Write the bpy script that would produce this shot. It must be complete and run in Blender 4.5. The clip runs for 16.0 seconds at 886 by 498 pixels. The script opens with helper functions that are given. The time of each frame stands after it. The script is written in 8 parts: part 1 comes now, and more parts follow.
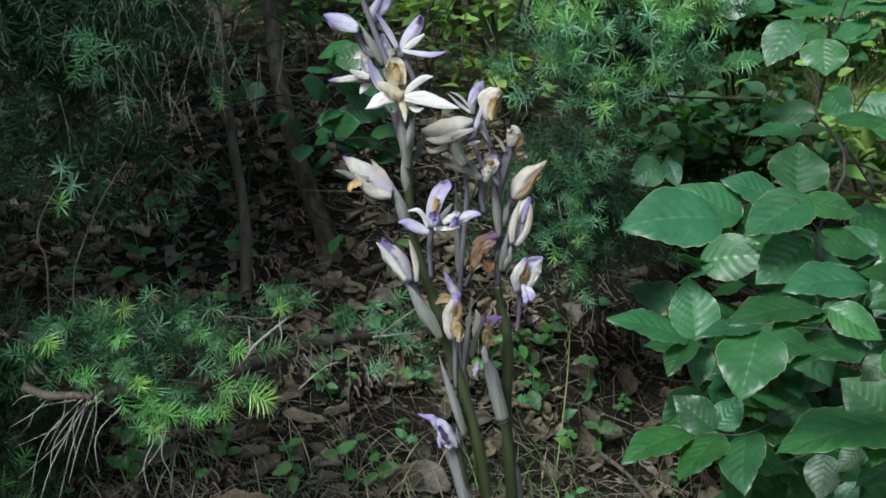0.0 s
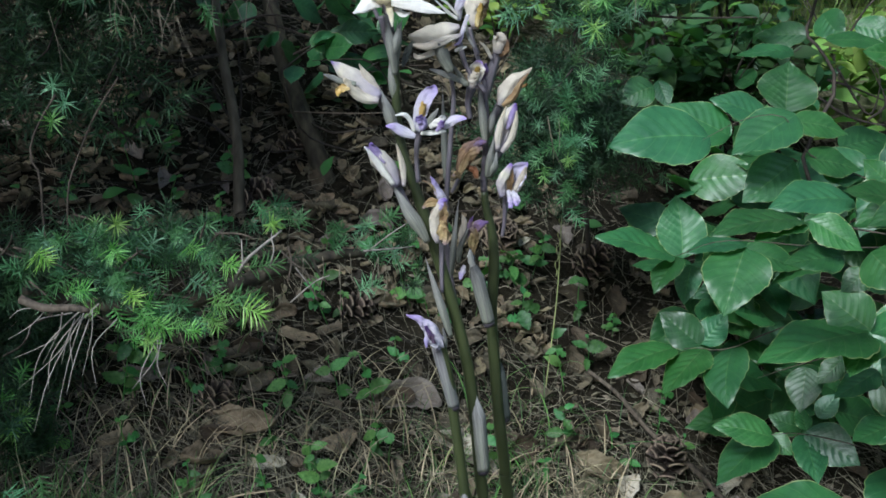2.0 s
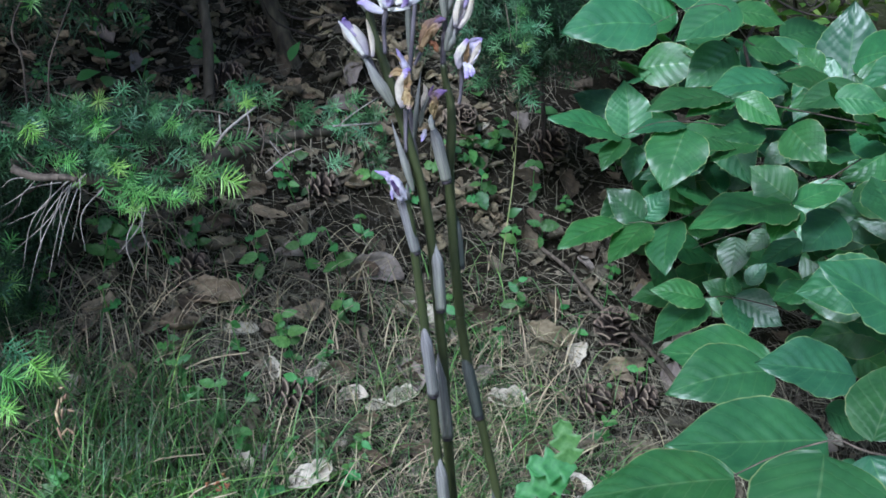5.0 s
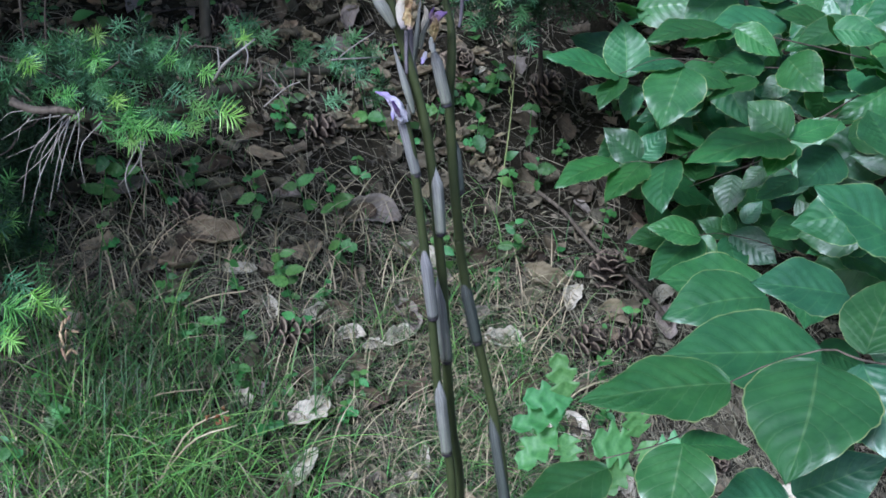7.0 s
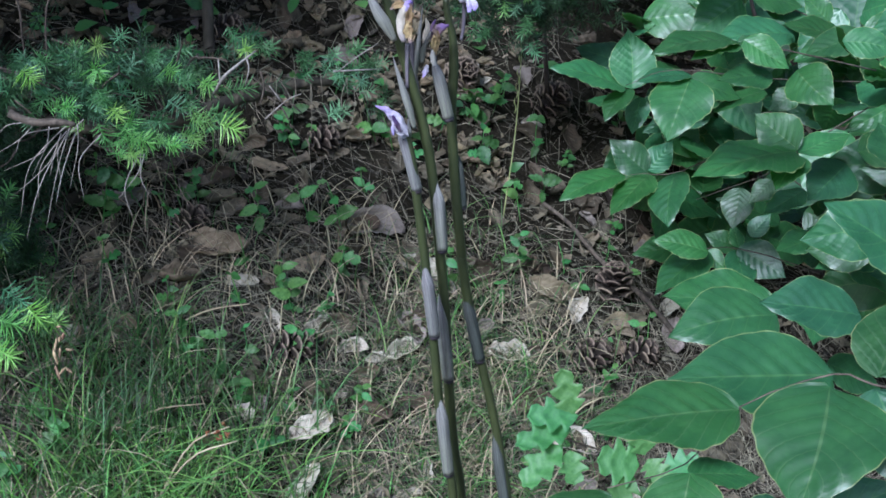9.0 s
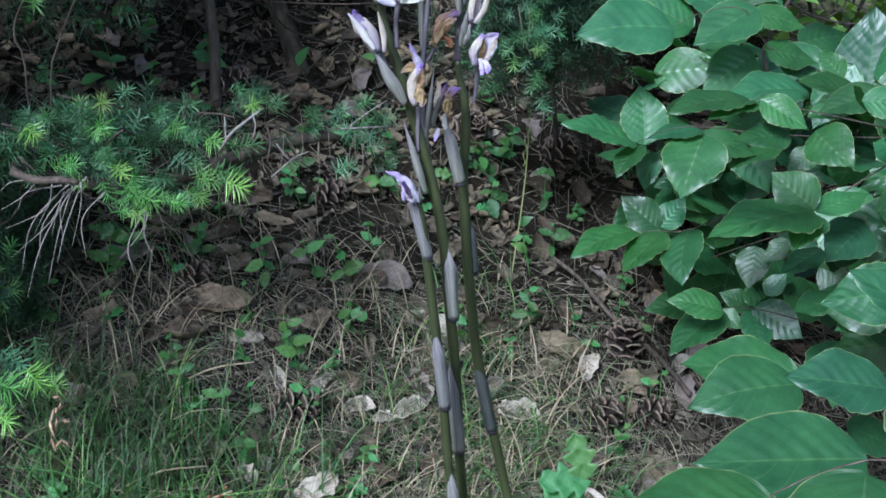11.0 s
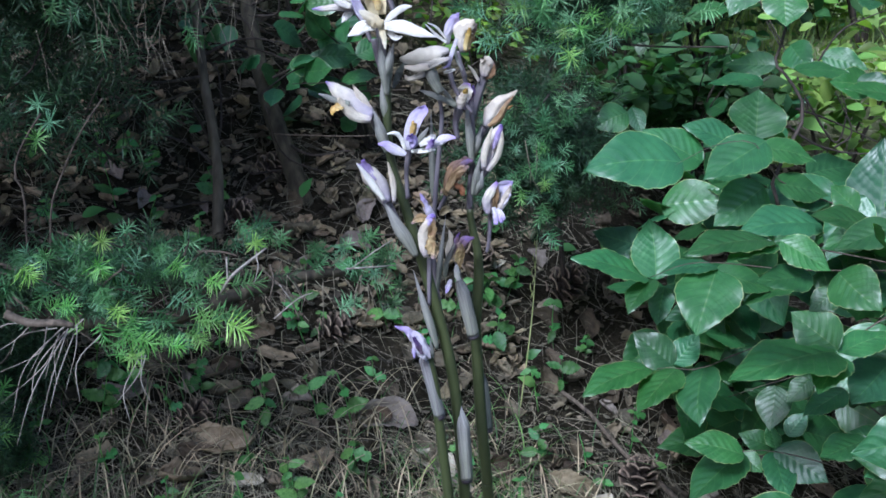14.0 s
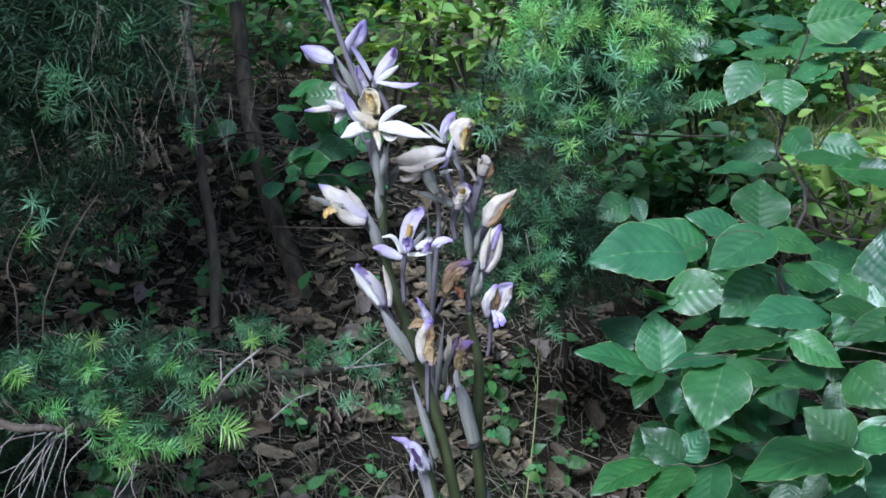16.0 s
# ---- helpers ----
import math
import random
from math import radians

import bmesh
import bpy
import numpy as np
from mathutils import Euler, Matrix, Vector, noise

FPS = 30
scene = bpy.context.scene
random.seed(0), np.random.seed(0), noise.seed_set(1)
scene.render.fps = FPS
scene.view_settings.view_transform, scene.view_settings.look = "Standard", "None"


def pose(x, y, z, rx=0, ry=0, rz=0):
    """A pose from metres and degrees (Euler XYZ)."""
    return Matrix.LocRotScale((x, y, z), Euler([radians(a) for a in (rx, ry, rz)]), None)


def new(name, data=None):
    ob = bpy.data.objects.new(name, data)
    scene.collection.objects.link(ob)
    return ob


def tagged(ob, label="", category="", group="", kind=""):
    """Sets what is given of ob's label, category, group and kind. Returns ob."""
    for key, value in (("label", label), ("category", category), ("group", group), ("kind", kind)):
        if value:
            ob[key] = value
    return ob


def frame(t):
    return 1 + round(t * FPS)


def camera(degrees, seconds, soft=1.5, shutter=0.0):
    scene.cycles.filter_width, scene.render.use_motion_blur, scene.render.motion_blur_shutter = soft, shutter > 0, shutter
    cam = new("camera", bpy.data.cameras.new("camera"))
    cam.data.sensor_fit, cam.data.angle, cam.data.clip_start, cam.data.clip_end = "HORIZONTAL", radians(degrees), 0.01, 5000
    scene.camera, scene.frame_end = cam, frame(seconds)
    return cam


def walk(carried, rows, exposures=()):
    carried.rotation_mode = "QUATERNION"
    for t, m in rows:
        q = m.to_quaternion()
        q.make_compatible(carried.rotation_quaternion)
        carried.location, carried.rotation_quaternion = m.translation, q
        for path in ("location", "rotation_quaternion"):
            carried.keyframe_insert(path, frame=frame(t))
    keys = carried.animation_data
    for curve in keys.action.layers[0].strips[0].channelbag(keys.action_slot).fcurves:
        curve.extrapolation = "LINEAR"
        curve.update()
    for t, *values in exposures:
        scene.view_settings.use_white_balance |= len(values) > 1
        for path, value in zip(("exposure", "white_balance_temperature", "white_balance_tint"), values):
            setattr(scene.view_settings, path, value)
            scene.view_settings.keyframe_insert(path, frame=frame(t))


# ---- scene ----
cam = camera(44.74, 16.0, soft=1.7)
EXPO, KELVIN, TINT = 1.48, 5850, 11
ROWS = [
    (0.0, 0.0033, -0.0001, 0.4529, 77.16, 0.70, -0.10),
    (0.5, 0.0052, -0.0042, 0.4479, 76.43, 0.64, -0.14),
    (1.0, 0.0071, -0.0069, 0.4466, 75.36, 0.63, -0.21),
    (1.5, 0.0070, -0.0098, 0.4457, 74.38, 0.69, -0.33),
    (2.0, 0.0067, -0.0140, 0.4437, 73.48, 0.57, -0.38),
    (2.5, 0.0081, -0.0261, 0.4435, 72.57, 0.38, -0.55),
    (3.0, 0.0058, -0.0448, 0.4456, 71.52, 0.17, -1.18),
    (3.5, 0.0048, -0.0614, 0.4478, 70.56, -0.07, -1.61),
    (4.0, 0.0050, -0.0753, 0.4498, 69.56, -0.16, -1.94),
    (4.5, 0.0056, -0.0852, 0.4505, 68.72, -0.27, -2.10),
    (7.0, 0.0017, -0.1057, 0.4329, 65.73, -0.63, -2.42),
    (7.5, 0.0045, -0.1055, 0.4297, 65.44, -0.64, -2.24),
    (8.0, 0.0059, -0.1037, 0.4290, 65.32, -0.54, -2.20),
    (8.5, 0.0053, -0.0977, 0.4315, 65.54, -0.53, -2.16),
    (9.0, 0.0051, -0.0917, 0.4322, 66.16, -0.57, -2.07),
    (11.5, 0.0016, -0.0613, 0.4370, 69.36, -0.52, -1.72),
    (12.0, -0.0000, -0.0547, 0.4379, 70.33, -0.48, -1.72),
    (12.5, -0.0022, -0.0493, 0.4387, 71.36, -0.47, -1.76),
    (13.0, -0.0024, -0.0434, 0.4409, 72.50, -0.43, -1.74),
    (13.5, -0.0025, -0.0390, 0.4426, 73.62, -0.39, -1.76),
    (14.0, -0.0020, -0.0342, 0.4437, 74.86, -0.30, -1.77),
    (14.5, -0.0009, -0.0284, 0.4447, 75.97, -0.17, -1.74),
    (15.0, -0.0010, -0.0224, 0.4457, 77.12, -0.01, -1.80),
    (15.5, -0.0000, -0.0181, 0.4480, 78.15, 0.20, -1.80),
    (16.0, 0.0007, -0.0135, 0.4484, 79.36, 0.36, -1.80),
]
walk(cam, [(t, pose(x, y, z, rx, ry, rz)) for t, x, y, z, rx, ry, rz in ROWS], [(0.0, EXPO - 0.34, KELVIN + 400, TINT - 1), (2.0, EXPO - 0.32, KELVIN + 250, TINT - 1), (3.0, EXPO - 0.05, KELVIN - 150, TINT), (7.0, EXPO, KELVIN - 320, TINT + 7), (16.0, EXPO, KELVIN - 290, TINT + 8)])

# ---- world and sun ----
SUN_ELEVATION, SUN_TURN = 45.0, 212.0
world = bpy.data.worlds.new("sky")
scene.world = world
world.use_nodes = True
wn = world.node_tree.nodes
sky = wn.new("ShaderNodeTexSky")
sky.sky_type = "NISHITA"
sky.sun_disc = False
sky.sun_elevation = radians(SUN_ELEVATION)
sky.sun_rotation = radians(SUN_TURN)
sky.air_density, sky.dust_density, sky.ozone_density = 1.0, 2.0, 1.0
world.node_tree.links.new(sky.outputs[0], wn["Background"].inputs["Color"])
wn["Background"].inputs["Strength"].default_value = 0.072
# Broad bluish sun lamp standing in for light from a gap of sky.
sun = new("sun", bpy.data.lights.new("sun", "SUN"))
sun.data.energy = 2.1
sun.data.angle = radians(16.0)
sun.data.color = (0.9, 0.98, 1.0)
sun.rotation_euler = (radians(90.0 - SUN_ELEVATION), 0.0, radians(180.0 - SUN_TURN))

# ---- materials ----
def material(name):
    m = bpy.data.materials.new(name)
    m.use_nodes = True
    return m, m.node_tree.nodes, m.node_tree.links, m.node_tree.nodes["Principled BSDF"]


def ramp(nodes, links, source, stops):
    r = nodes.new("ShaderNodeValToRGB")
    e = r.color_ramp.elements
    while len(e) < len(stops):
        e.new(0.5)
    for k, (p, c) in enumerate(stops):
        e[k].position = p
        e[k].color = (*c, 1.0)
    links.new(source, r.inputs[0])
    return r.outputs[0]


def noise_tex(nodes, links, scale, detail=4.0, coord="Object", rough=0.6):
    tc = nodes.new("ShaderNodeTexCoord")
    n = nodes.new("ShaderNodeTexNoise")
    n.inputs["Scale"].default_value = scale
    n.inputs["Detail"].default_value = detail
    n.inputs["Roughness"].default_value = rough
    links.new(tc.outputs[coord], n.inputs["Vector"])
    return n.outputs[0]


def mathn(nodes, links, op, a, b=0.0, c=None):
    n = nodes.new("ShaderNodeMath")
    n.operation = op
    for k, v in enumerate((a, b, c)):
        if v is None:
            continue
        if isinstance(v, (int, float)):
            n.inputs[k].default_value = v
        else:
            links.new(v, n.inputs[k])
    return n.outputs[0]


def mixc(nodes, links, mode, fac, a, b):
    n = nodes.new("ShaderNodeMix")
    n.data_type, n.blend_type = "RGBA", mode
    for k, v in ((0, fac), (6, a), (7, b)):
        if isinstance(v, (int, float)):
            n.inputs[k].default_value = v
        elif isinstance(v, tuple):
            n.inputs[k].default_value = (*v, 1.0)
        else:
            links.new(v, n.inputs[k])
    return n.outputs[2]


def bump(nodes, links, bsdf, height, strength, distance):
    b = nodes.new("ShaderNodeBump")
    b.inputs["Strength"].default_value = strength
    b.inputs["Distance"].default_value = distance
    links.new(height, b.inputs["Height"])
    links.new(b.outputs[0], bsdf.inputs["Normal"])


def thin(nodes, links, bsdf, colour, amount):
    """Light that comes through a thin leaf or petal."""
    t = nodes.new("ShaderNodeBsdfTranslucent")
    if isinstance(colour, tuple):
        t.inputs[0].default_value = (*colour, 1.0)
    else:
        links.new(colour, t.inputs[0])
    mx = nodes.new("ShaderNodeMixShader")
    mx.inputs[0].default_value = amount
    links.new(bsdf.outputs[0], mx.inputs[1])
    links.new(t.outputs[0], mx.inputs[2])
    links.new(mx.outputs[0], nodes["Material Output"].inputs[0])


def vary(nodes, links, colour, low, high, what="Random", sat=0.08):
    """Brightness and hue that differ from piece to piece."""
    if what == "Random":
        src = nodes.new("ShaderNodeObjectInfo").outputs["Random"]
    else:
        src = nodes.new("ShaderNodeNewGeometry").outputs["Random Per Island"]
    h = nodes.new("ShaderNodeHueSaturation")
    v = mathn(nodes, links, "MULTIPLY_ADD", src, high - low, low)
    links.new(v, h.inputs["Value"])
    w = mathn(nodes, links, "FRACT", mathn(nodes, links, "MULTIPLY", src, 7.3))
    links.new(mathn(nodes, links, "MULTIPLY_ADD", w, sat, 0.5 - sat / 2), h.inputs["Hue"])
    links.new(colour, h.inputs["Color"])
    return h.outputs[0]


def split_uv(nodes, links):
    uv = nodes.new("ShaderNodeUVMap")
    s = nodes.new("ShaderNodeSeparateXYZ")
    links.new(uv.outputs[0], s.inputs[0])
    return s.outputs[0], s.outputs[1]


def broad_leaf_material(name, dark, light, vein, ribs, gloss, low=0.7, high=1.25, edge=None):
    """A leaf with a midrib, side veins along the pleats and mottled green; u runs across (0.5 at the midrib), v from stalk to tip."""
    m, n, l, b = material(name)
    u, v = split_uv(n, l)
    au = mathn(n, l, "ABSOLUTE", mathn(n, l, "SUBTRACT", u, 0.5))
    base = ramp(n, l, noise_tex(n, l, 3.5, 5), [(0.3, dark), (0.75, light)])
    wave = mathn(n, l, "PINGPONG", mathn(n, l, "SUBTRACT", mathn(n, l, "MULTIPLY", v, ribs), mathn(n, l, "MULTIPLY", au, ribs * 0.55)), 0.5)
    side = mathn(n, l, "LESS_THAN", wave, 0.035)
    mid = mathn(n, l, "LESS_THAN", au, 0.012)
    lines = mathn(n, l, "MAXIMUM", mathn(n, l, "MULTIPLY", side, 0.2), mathn(n, l, "MULTIPLY", mid, 0.42))
    base = mixc(n, l, "MULTIPLY", 0.5, base, ramp(n, l, noise_tex(n, l, 40.0, 5, rough=0.7), [(0.35, (0.82, 0.86, 0.88)), (0.65, (1.06, 1.04, 1.0))]))
    col = mixc(n, l, "MIX", lines, base, vein)
    if edge:
        rim = mathn(n, l, "GREATER_THAN", au, 0.488)
        col = mixc(n, l, "MIX", mathn(n, l, "MULTIPLY", rim, 0.6), col, edge)
    col = vary(n, l, col, low, high, sat=0.05)
    l.new(col, b.inputs["Base Color"])
    b.inputs["Roughness"].default_value = gloss
    b.inputs["Specular IOR Level"].default_value = 0.82
    field = mathn(n, l, "SINE", mathn(n, l, "MULTIPLY", wave, math.pi))
    relief = mathn(n, l, "MULTIPLY", field, mathn(n, l, "MINIMUM", mathn(n, l, "MULTIPLY", au, 6.0), 0.9))
    bump(n, l, b, mathn(n, l, "ADD", relief, mathn(n, l, "MULTIPLY", noise_tex(n, l, 12.0, 2), 0.5)), 0.19, 0.002)
    thin(n, l, b, mixc(n, l, "MULTIPLY", 1.0, col, (1.6, 1.9, 0.5)), 0.26)
    return m


def plain_leaf_material(name, dark, light, low=0.6, high=1.3, what="Random Per Island", gloss=0.45, through_amount=0.35, sat=0.06):
    m, n, l, b = material(name)
    base = ramp(n, l, noise_tex(n, l, 9.0, 4), [(0.3, dark), (0.75, light)])
    col = vary(n, l, base, low, high, what, sat)
    l.new(col, b.inputs["Base Color"])
    b.inputs["Roughness"].default_value = gloss
    thin(n, l, b, mixc(n, l, "MULTIPLY", 1.0, col, (1.5, 1.7, 0.5)), through_amount)
    return m


def bark_material(name, dark, light, scale, stretch=6.0):
    m, n, l, b = material(name)
    tc = n.new("ShaderNodeTexCoord")
    mp = n.new("ShaderNodeMapping")
    mp.inputs["Scale"].default_value = (scale, scale, scale / stretch)
    l.new(tc.outputs["Object"], mp.inputs[0])
    no = n.new("ShaderNodeTexNoise")
    no.inputs["Scale"].default_value, no.inputs["Detail"].default_value = 1.0, 8.0
    l.new(mp.outputs[0], no.inputs["Vector"])
    patch = noise_tex(n, l, scale * 0.15, 3)
    col = mixc(n, l, "MULTIPLY", 0.6, ramp(n, l, no.outputs[0], [(0.32, dark), (0.7, light)]), ramp(n, l, patch, [(0.3, (0.55, 0.5, 0.45)), (0.7, (1.0, 1.0, 1.0))]))
    l.new(col, b.inputs["Base Color"])
    b.inputs["Roughness"].default_value = 0.9
    bump(n, l, b, no.outputs[0], 0.9, 0.004)
    return m


def petal_material(name, base, tip, start, end, vein, amount=0.35, patch=None, faded=None, root=None):
    """A petal: its colour runs along v from its root to a tinted tip, with fine long veins."""
    m, n, l, b = material(name)
    u, v = split_uv(n, l)
    no = noise_tex(n, l, 160.0, 4)
    vv = mathn(n, l, "ADD", v, mathn(n, l, "MULTIPLY", mathn(n, l, "SUBTRACT", no, 0.5), 0.25))
    col = ramp(n, l, vv, [(0.02, root or base), (start, base), (end, tip)])
    stripes = mathn(n, l, "SINE", mathn(n, l, "MULTIPLY", u, 95.0))
    col = mixc(n, l, "MIX", mathn(n, l, "MULTIPLY", mathn(n, l, "GREATER_THAN", stripes, 0.6), 0.4), col, vein)
    if patch:
        col = mixc(n, l, "MIX", ramp(n, l, noise_tex(n, l, 90.0, 5), [(0.45, (0.0, 0.0, 0.0)), (0.6, (1.0, 1.0, 1.0))]), col, patch)
    if faded:
        col = mixc(n, l, "MIX", mathn(n, l, "MULTIPLY", noise_tex(n, l, 70.0, 5), 0.55), col, faded)
    col = mixc(n, l, "MULTIPLY", 0.45, col, ramp(n, l, noise_tex(n, l, 420.0, 4, rough=0.7), [(0.3, (0.72, 0.7, 0.7)), (0.6, (1.0, 1.0, 1.0))]))
    col = mixc(n, l, "MULTIPLY", 0.25, col, ramp(n, l, noise_tex(n, l, 75.0, 3), [(0.38, (0.64, 0.6, 0.6)), (0.58, (1.0, 1.0, 1.0))]))
    col = vary(n, l, col, 0.9, 1.08, sat=0.02)
    l.new(col, b.inputs["Base Color"])
    b.inputs["Roughness"].default_value = 0.6
    b.inputs["Specular IOR Level"].default_value = 0.3
    bump(n, l, b, mathn(n, l, "ADD", mathn(n, l, "MULTIPLY", stripes, 0.4), mathn(n, l, "MULTIPLY", no, 2.0)), 0.25, 0.0004)
    thin(n, l, b, col, amount)
    return m


def sheath_material(name, base, tip, streak, amount):
    """A thin dry sheath: fine long streaks, more tinted towards its point."""
    m, n, l, b = material(name)
    uv = n.new("ShaderNodeUVMap")
    mp = n.new("ShaderNodeMapping")
    mp.inputs["Scale"].default_value = (26.0, 1.6, 1.0)
    l.new(uv.outputs[0], mp.inputs[0])
    no = n.new("ShaderNodeTexNoise")
    no.inputs["Scale"].default_value, no.inputs["Detail"].default_value = 1.0, 6.0
    l.new(mp.outputs[0], no.inputs["Vector"])
    u, v = split_uv(n, l)
    blotch = noise_tex(n, l, 60.0, 5)
    col = ramp(n, l, mathn(n, l, "MULTIPLY_ADD", blotch, 0.5, mathn(n, l, "MULTIPLY", v, 0.6)), [(0.35, base), (0.85, tip)])
    col = mixc(n, l, "MIX", ramp(n, l, no.outputs[0], [(0.42, (0.0, 0.0, 0.0)), (0.68, (0.85, 0.85, 0.85))]), col, streak)
    col = mixc(n, l, "MULTIPLY", 0.7, col, ramp(n, l, noise_tex(n, l, 250.0, 4), [(0.3, (0.55, 0.55, 0.55)), (0.62, (1.0, 1.0, 1.0))]))
    col = vary(n, l, col, 0.85, 1.1, sat=0.02)
    l.new(col, b.inputs["Base Color"])
    b.inputs["Roughness"].default_value = 0.6
    b.inputs["Specular IOR Level"].default_value = 0.3
    bump(n, l, b, no.outputs[0], 0.5, 0.0006)
    thin(n, l, b, col, amount)
    return m


def stalk_material(name, low, high, streak, scale=220.0, rough=0.45):
    m, n, l, b = material(name)
    tc = n.new("ShaderNodeTexCoord")
    mp = n.new("ShaderNodeMapping")
    mp.inputs["Scale"].default_value = (scale * 2, scale * 2, scale * 0.12)
    l.new(tc.outputs["Object"], mp.inputs[0])
    no = n.new("ShaderNodeTexNoise")
    no.inputs["Scale"].default_value, no.inputs["Detail"].default_value = 1.0, 4.0
    l.new(mp.outputs[0], no.inputs["Vector"])
    big = noise_tex(n, l, 22.0, 3)
    col = mixc(n, l, "MIX", mathn(n, l, "MULTIPLY", no.outputs[0], 0.45), ramp(n, l, big, [(0.35, low), (0.65, high)]), streak)
    l.new(col, b.inputs["Base Color"])
    b.inputs["Roughness"].default_value = rough
    bump(n, l, b, no.outputs[0], 0.3, 0.0006)
    return m


def ground_material():
    m, n, l, b = material("forest_soil")
    soil = ramp(n, l, noise_tex(n, l, 18.0, 8, rough=0.7), [(0.3, (0.012, 0.011, 0.008)), (0.55, (0.031, 0.028, 0.02)), (0.8, (0.08, 0.073, 0.052))])
    crumbs = ramp(n, l, noise_tex(n, l, 120.0, 6, rough=0.75), [(0.35, (0.35, 0.3, 0.26)), (0.65, (1.25, 1.15, 1.05))])
    col = mixc(n, l, "MULTIPLY", 0.85, soil, crumbs)
    far = n.new("ShaderNodeTexCoord")
    s = n.new("ShaderNodeSeparateXYZ")
    l.new(far.outputs["Object"], s.inputs[0])
    edge = mathn(n, l, "ADD", s.outputs[1], mathn(n, l, "MULTIPLY", noise_tex(n, l, 1.2, 4), 2.0))
    turf = ramp(n, l, noise_tex(n, l, 30.0, 6), [(0.3, (0.26, 0.31, 0.13)), (0.7, (0.5, 0.5, 0.3))])
    k = n.new("ShaderNodeMapRange")
    k.inputs["From Min"].default_value, k.inputs["From Max"].default_value = 2.9, 4.2
    l.new(edge, k.inputs["Value"])
    col = mixc(n, l, "MIX", k.outputs[0], col, turf)
    l.new(col, b.inputs["Base Color"])
    b.inputs["Roughness"].default_value = 1.0
    b.inputs["Specular IOR Level"].default_value = 0.1
    bump(n, l, b, noise_tex(n, l, 90.0, 8, rough=0.75), 0.8, 0.012)
    return m


def dead_leaf_material(name, dark, light, low=0.75, high=1.15, what="Random"):
    m, n, l, b = material(name)
    u, v = split_uv(n, l)
    au = mathn(n, l, "ABSOLUTE", mathn(n, l, "SUBTRACT", u, 0.5))
    wave = mathn(n, l, "PINGPONG", mathn(n, l, "SUBTRACT", mathn(n, l, "MULTIPLY", v, 8.0), mathn(n, l, "MULTIPLY", au, 5.0)), 0.5)
    col = ramp(n, l, noise_tex(n, l, 4.0 if what == "Random" else 90.0, 7, rough=0.7), [(0.3, dark), (0.7, light)])
    lines = mathn(n, l, "MAXIMUM", mathn(n, l, "LESS_THAN", wave, 0.05), mathn(n, l, "LESS_THAN", au, 0.02))
    col = mixc(n, l, "MULTIPLY", mathn(n, l, "MULTIPLY", lines, 0.5), col, (0.6, 0.5, 0.42))
    col = vary(n, l, col, low, high, what, 0.03)
    l.new(col, b.inputs["Base Color"])
    b.inputs["Roughness"].default_value = 0.75
    bump(n, l, b, mathn(n, l, "ADD", wave, noise_tex(n, l, 20.0, 5)), 0.4, 0.002)
    thin(n, l, b, col, 0.15)
    return m


def grain_material(name, dark, light, scale, low=0.7, high=1.3, what="Random Per Island", rough=0.8):
    m, n, l, b = material(name)
    col = vary(n, l, ramp(n, l, noise_tex(n, l, scale, 5), [(0.3, dark), (0.7, light)]), low, high, what, 0.04)
    l.new(col, b.inputs["Base Color"])
    b.inputs["Roughness"].default_value = rough
    bump(n, l, b, noise_tex(n, l, scale * 3, 4), 0.4, 0.001)
    return m


def cone_material():
    """Woody scales: dark towards the core, pale and grey at the ends."""
    m, n, l, b = material("cone_scale")
    u, v = split_uv(n, l)
    k = mathn(n, l, "ADD", v, mathn(n, l, "MULTIPLY", mathn(n, l, "SUBTRACT", noise_tex(n, l, 6.0, 4), 0.5), 0.4))
    col = vary(n, l, ramp(n, l, k, [(0.2, (0.02, 0.013, 0.009)), (0.86, (0.04, 0.027, 0.019)), (1.0, (0.22, 0.165, 0.12))]), 0.75, 1.2, "Random", 0.02)
    l.new(col, b.inputs["Base Color"])
    b.inputs["Roughness"].default_value = 0.75
    bump(n, l, b, noise_tex(n, l, 25.0, 4), 0.4, 0.001)
    return m


SOIL = ground_material()
BEECH = broad_leaf_material("beech_leaf", (0.018, 0.092, 0.032), (0.048, 0.18, 0.057), (0.13, 0.26, 0.09), 7.5, 0.42, 0.66, 1.36, (0.34, 0.4, 0.16))
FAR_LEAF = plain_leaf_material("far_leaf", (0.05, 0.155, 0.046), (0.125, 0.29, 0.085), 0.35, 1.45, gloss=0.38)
# Far foliage again, lightened so that the sunlight is in its colour.
SUN_TINTED_LEAF = plain_leaf_material("light_leaf", (0.12, 0.24, 0.05), (0.27, 0.4, 0.1), 0.4, 1.5)
# Crown leaf colour, also used to paint shade onto three shrubs.
CANOPY_SHADE_LEAF = plain_leaf_material("canopy_leaf", (0.024, 0.075, 0.026), (0.06, 0.155, 0.05))
SPROUT = plain_leaf_material("sprout_leaf", (0.045, 0.17, 0.044), (0.11, 0.3, 0.08), 0.5, 1.4, "Random", 0.5)
OAK = plain_leaf_material("oak_seedling_leaf", (0.055, 0.19, 0.055), (0.11, 0.29, 0.09), 0.85, 1.2, "Random", 0.5)
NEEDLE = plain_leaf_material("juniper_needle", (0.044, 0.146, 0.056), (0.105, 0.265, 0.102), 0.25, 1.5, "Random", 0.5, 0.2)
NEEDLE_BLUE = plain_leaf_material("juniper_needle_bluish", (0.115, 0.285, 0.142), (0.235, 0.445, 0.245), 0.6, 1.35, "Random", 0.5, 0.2)
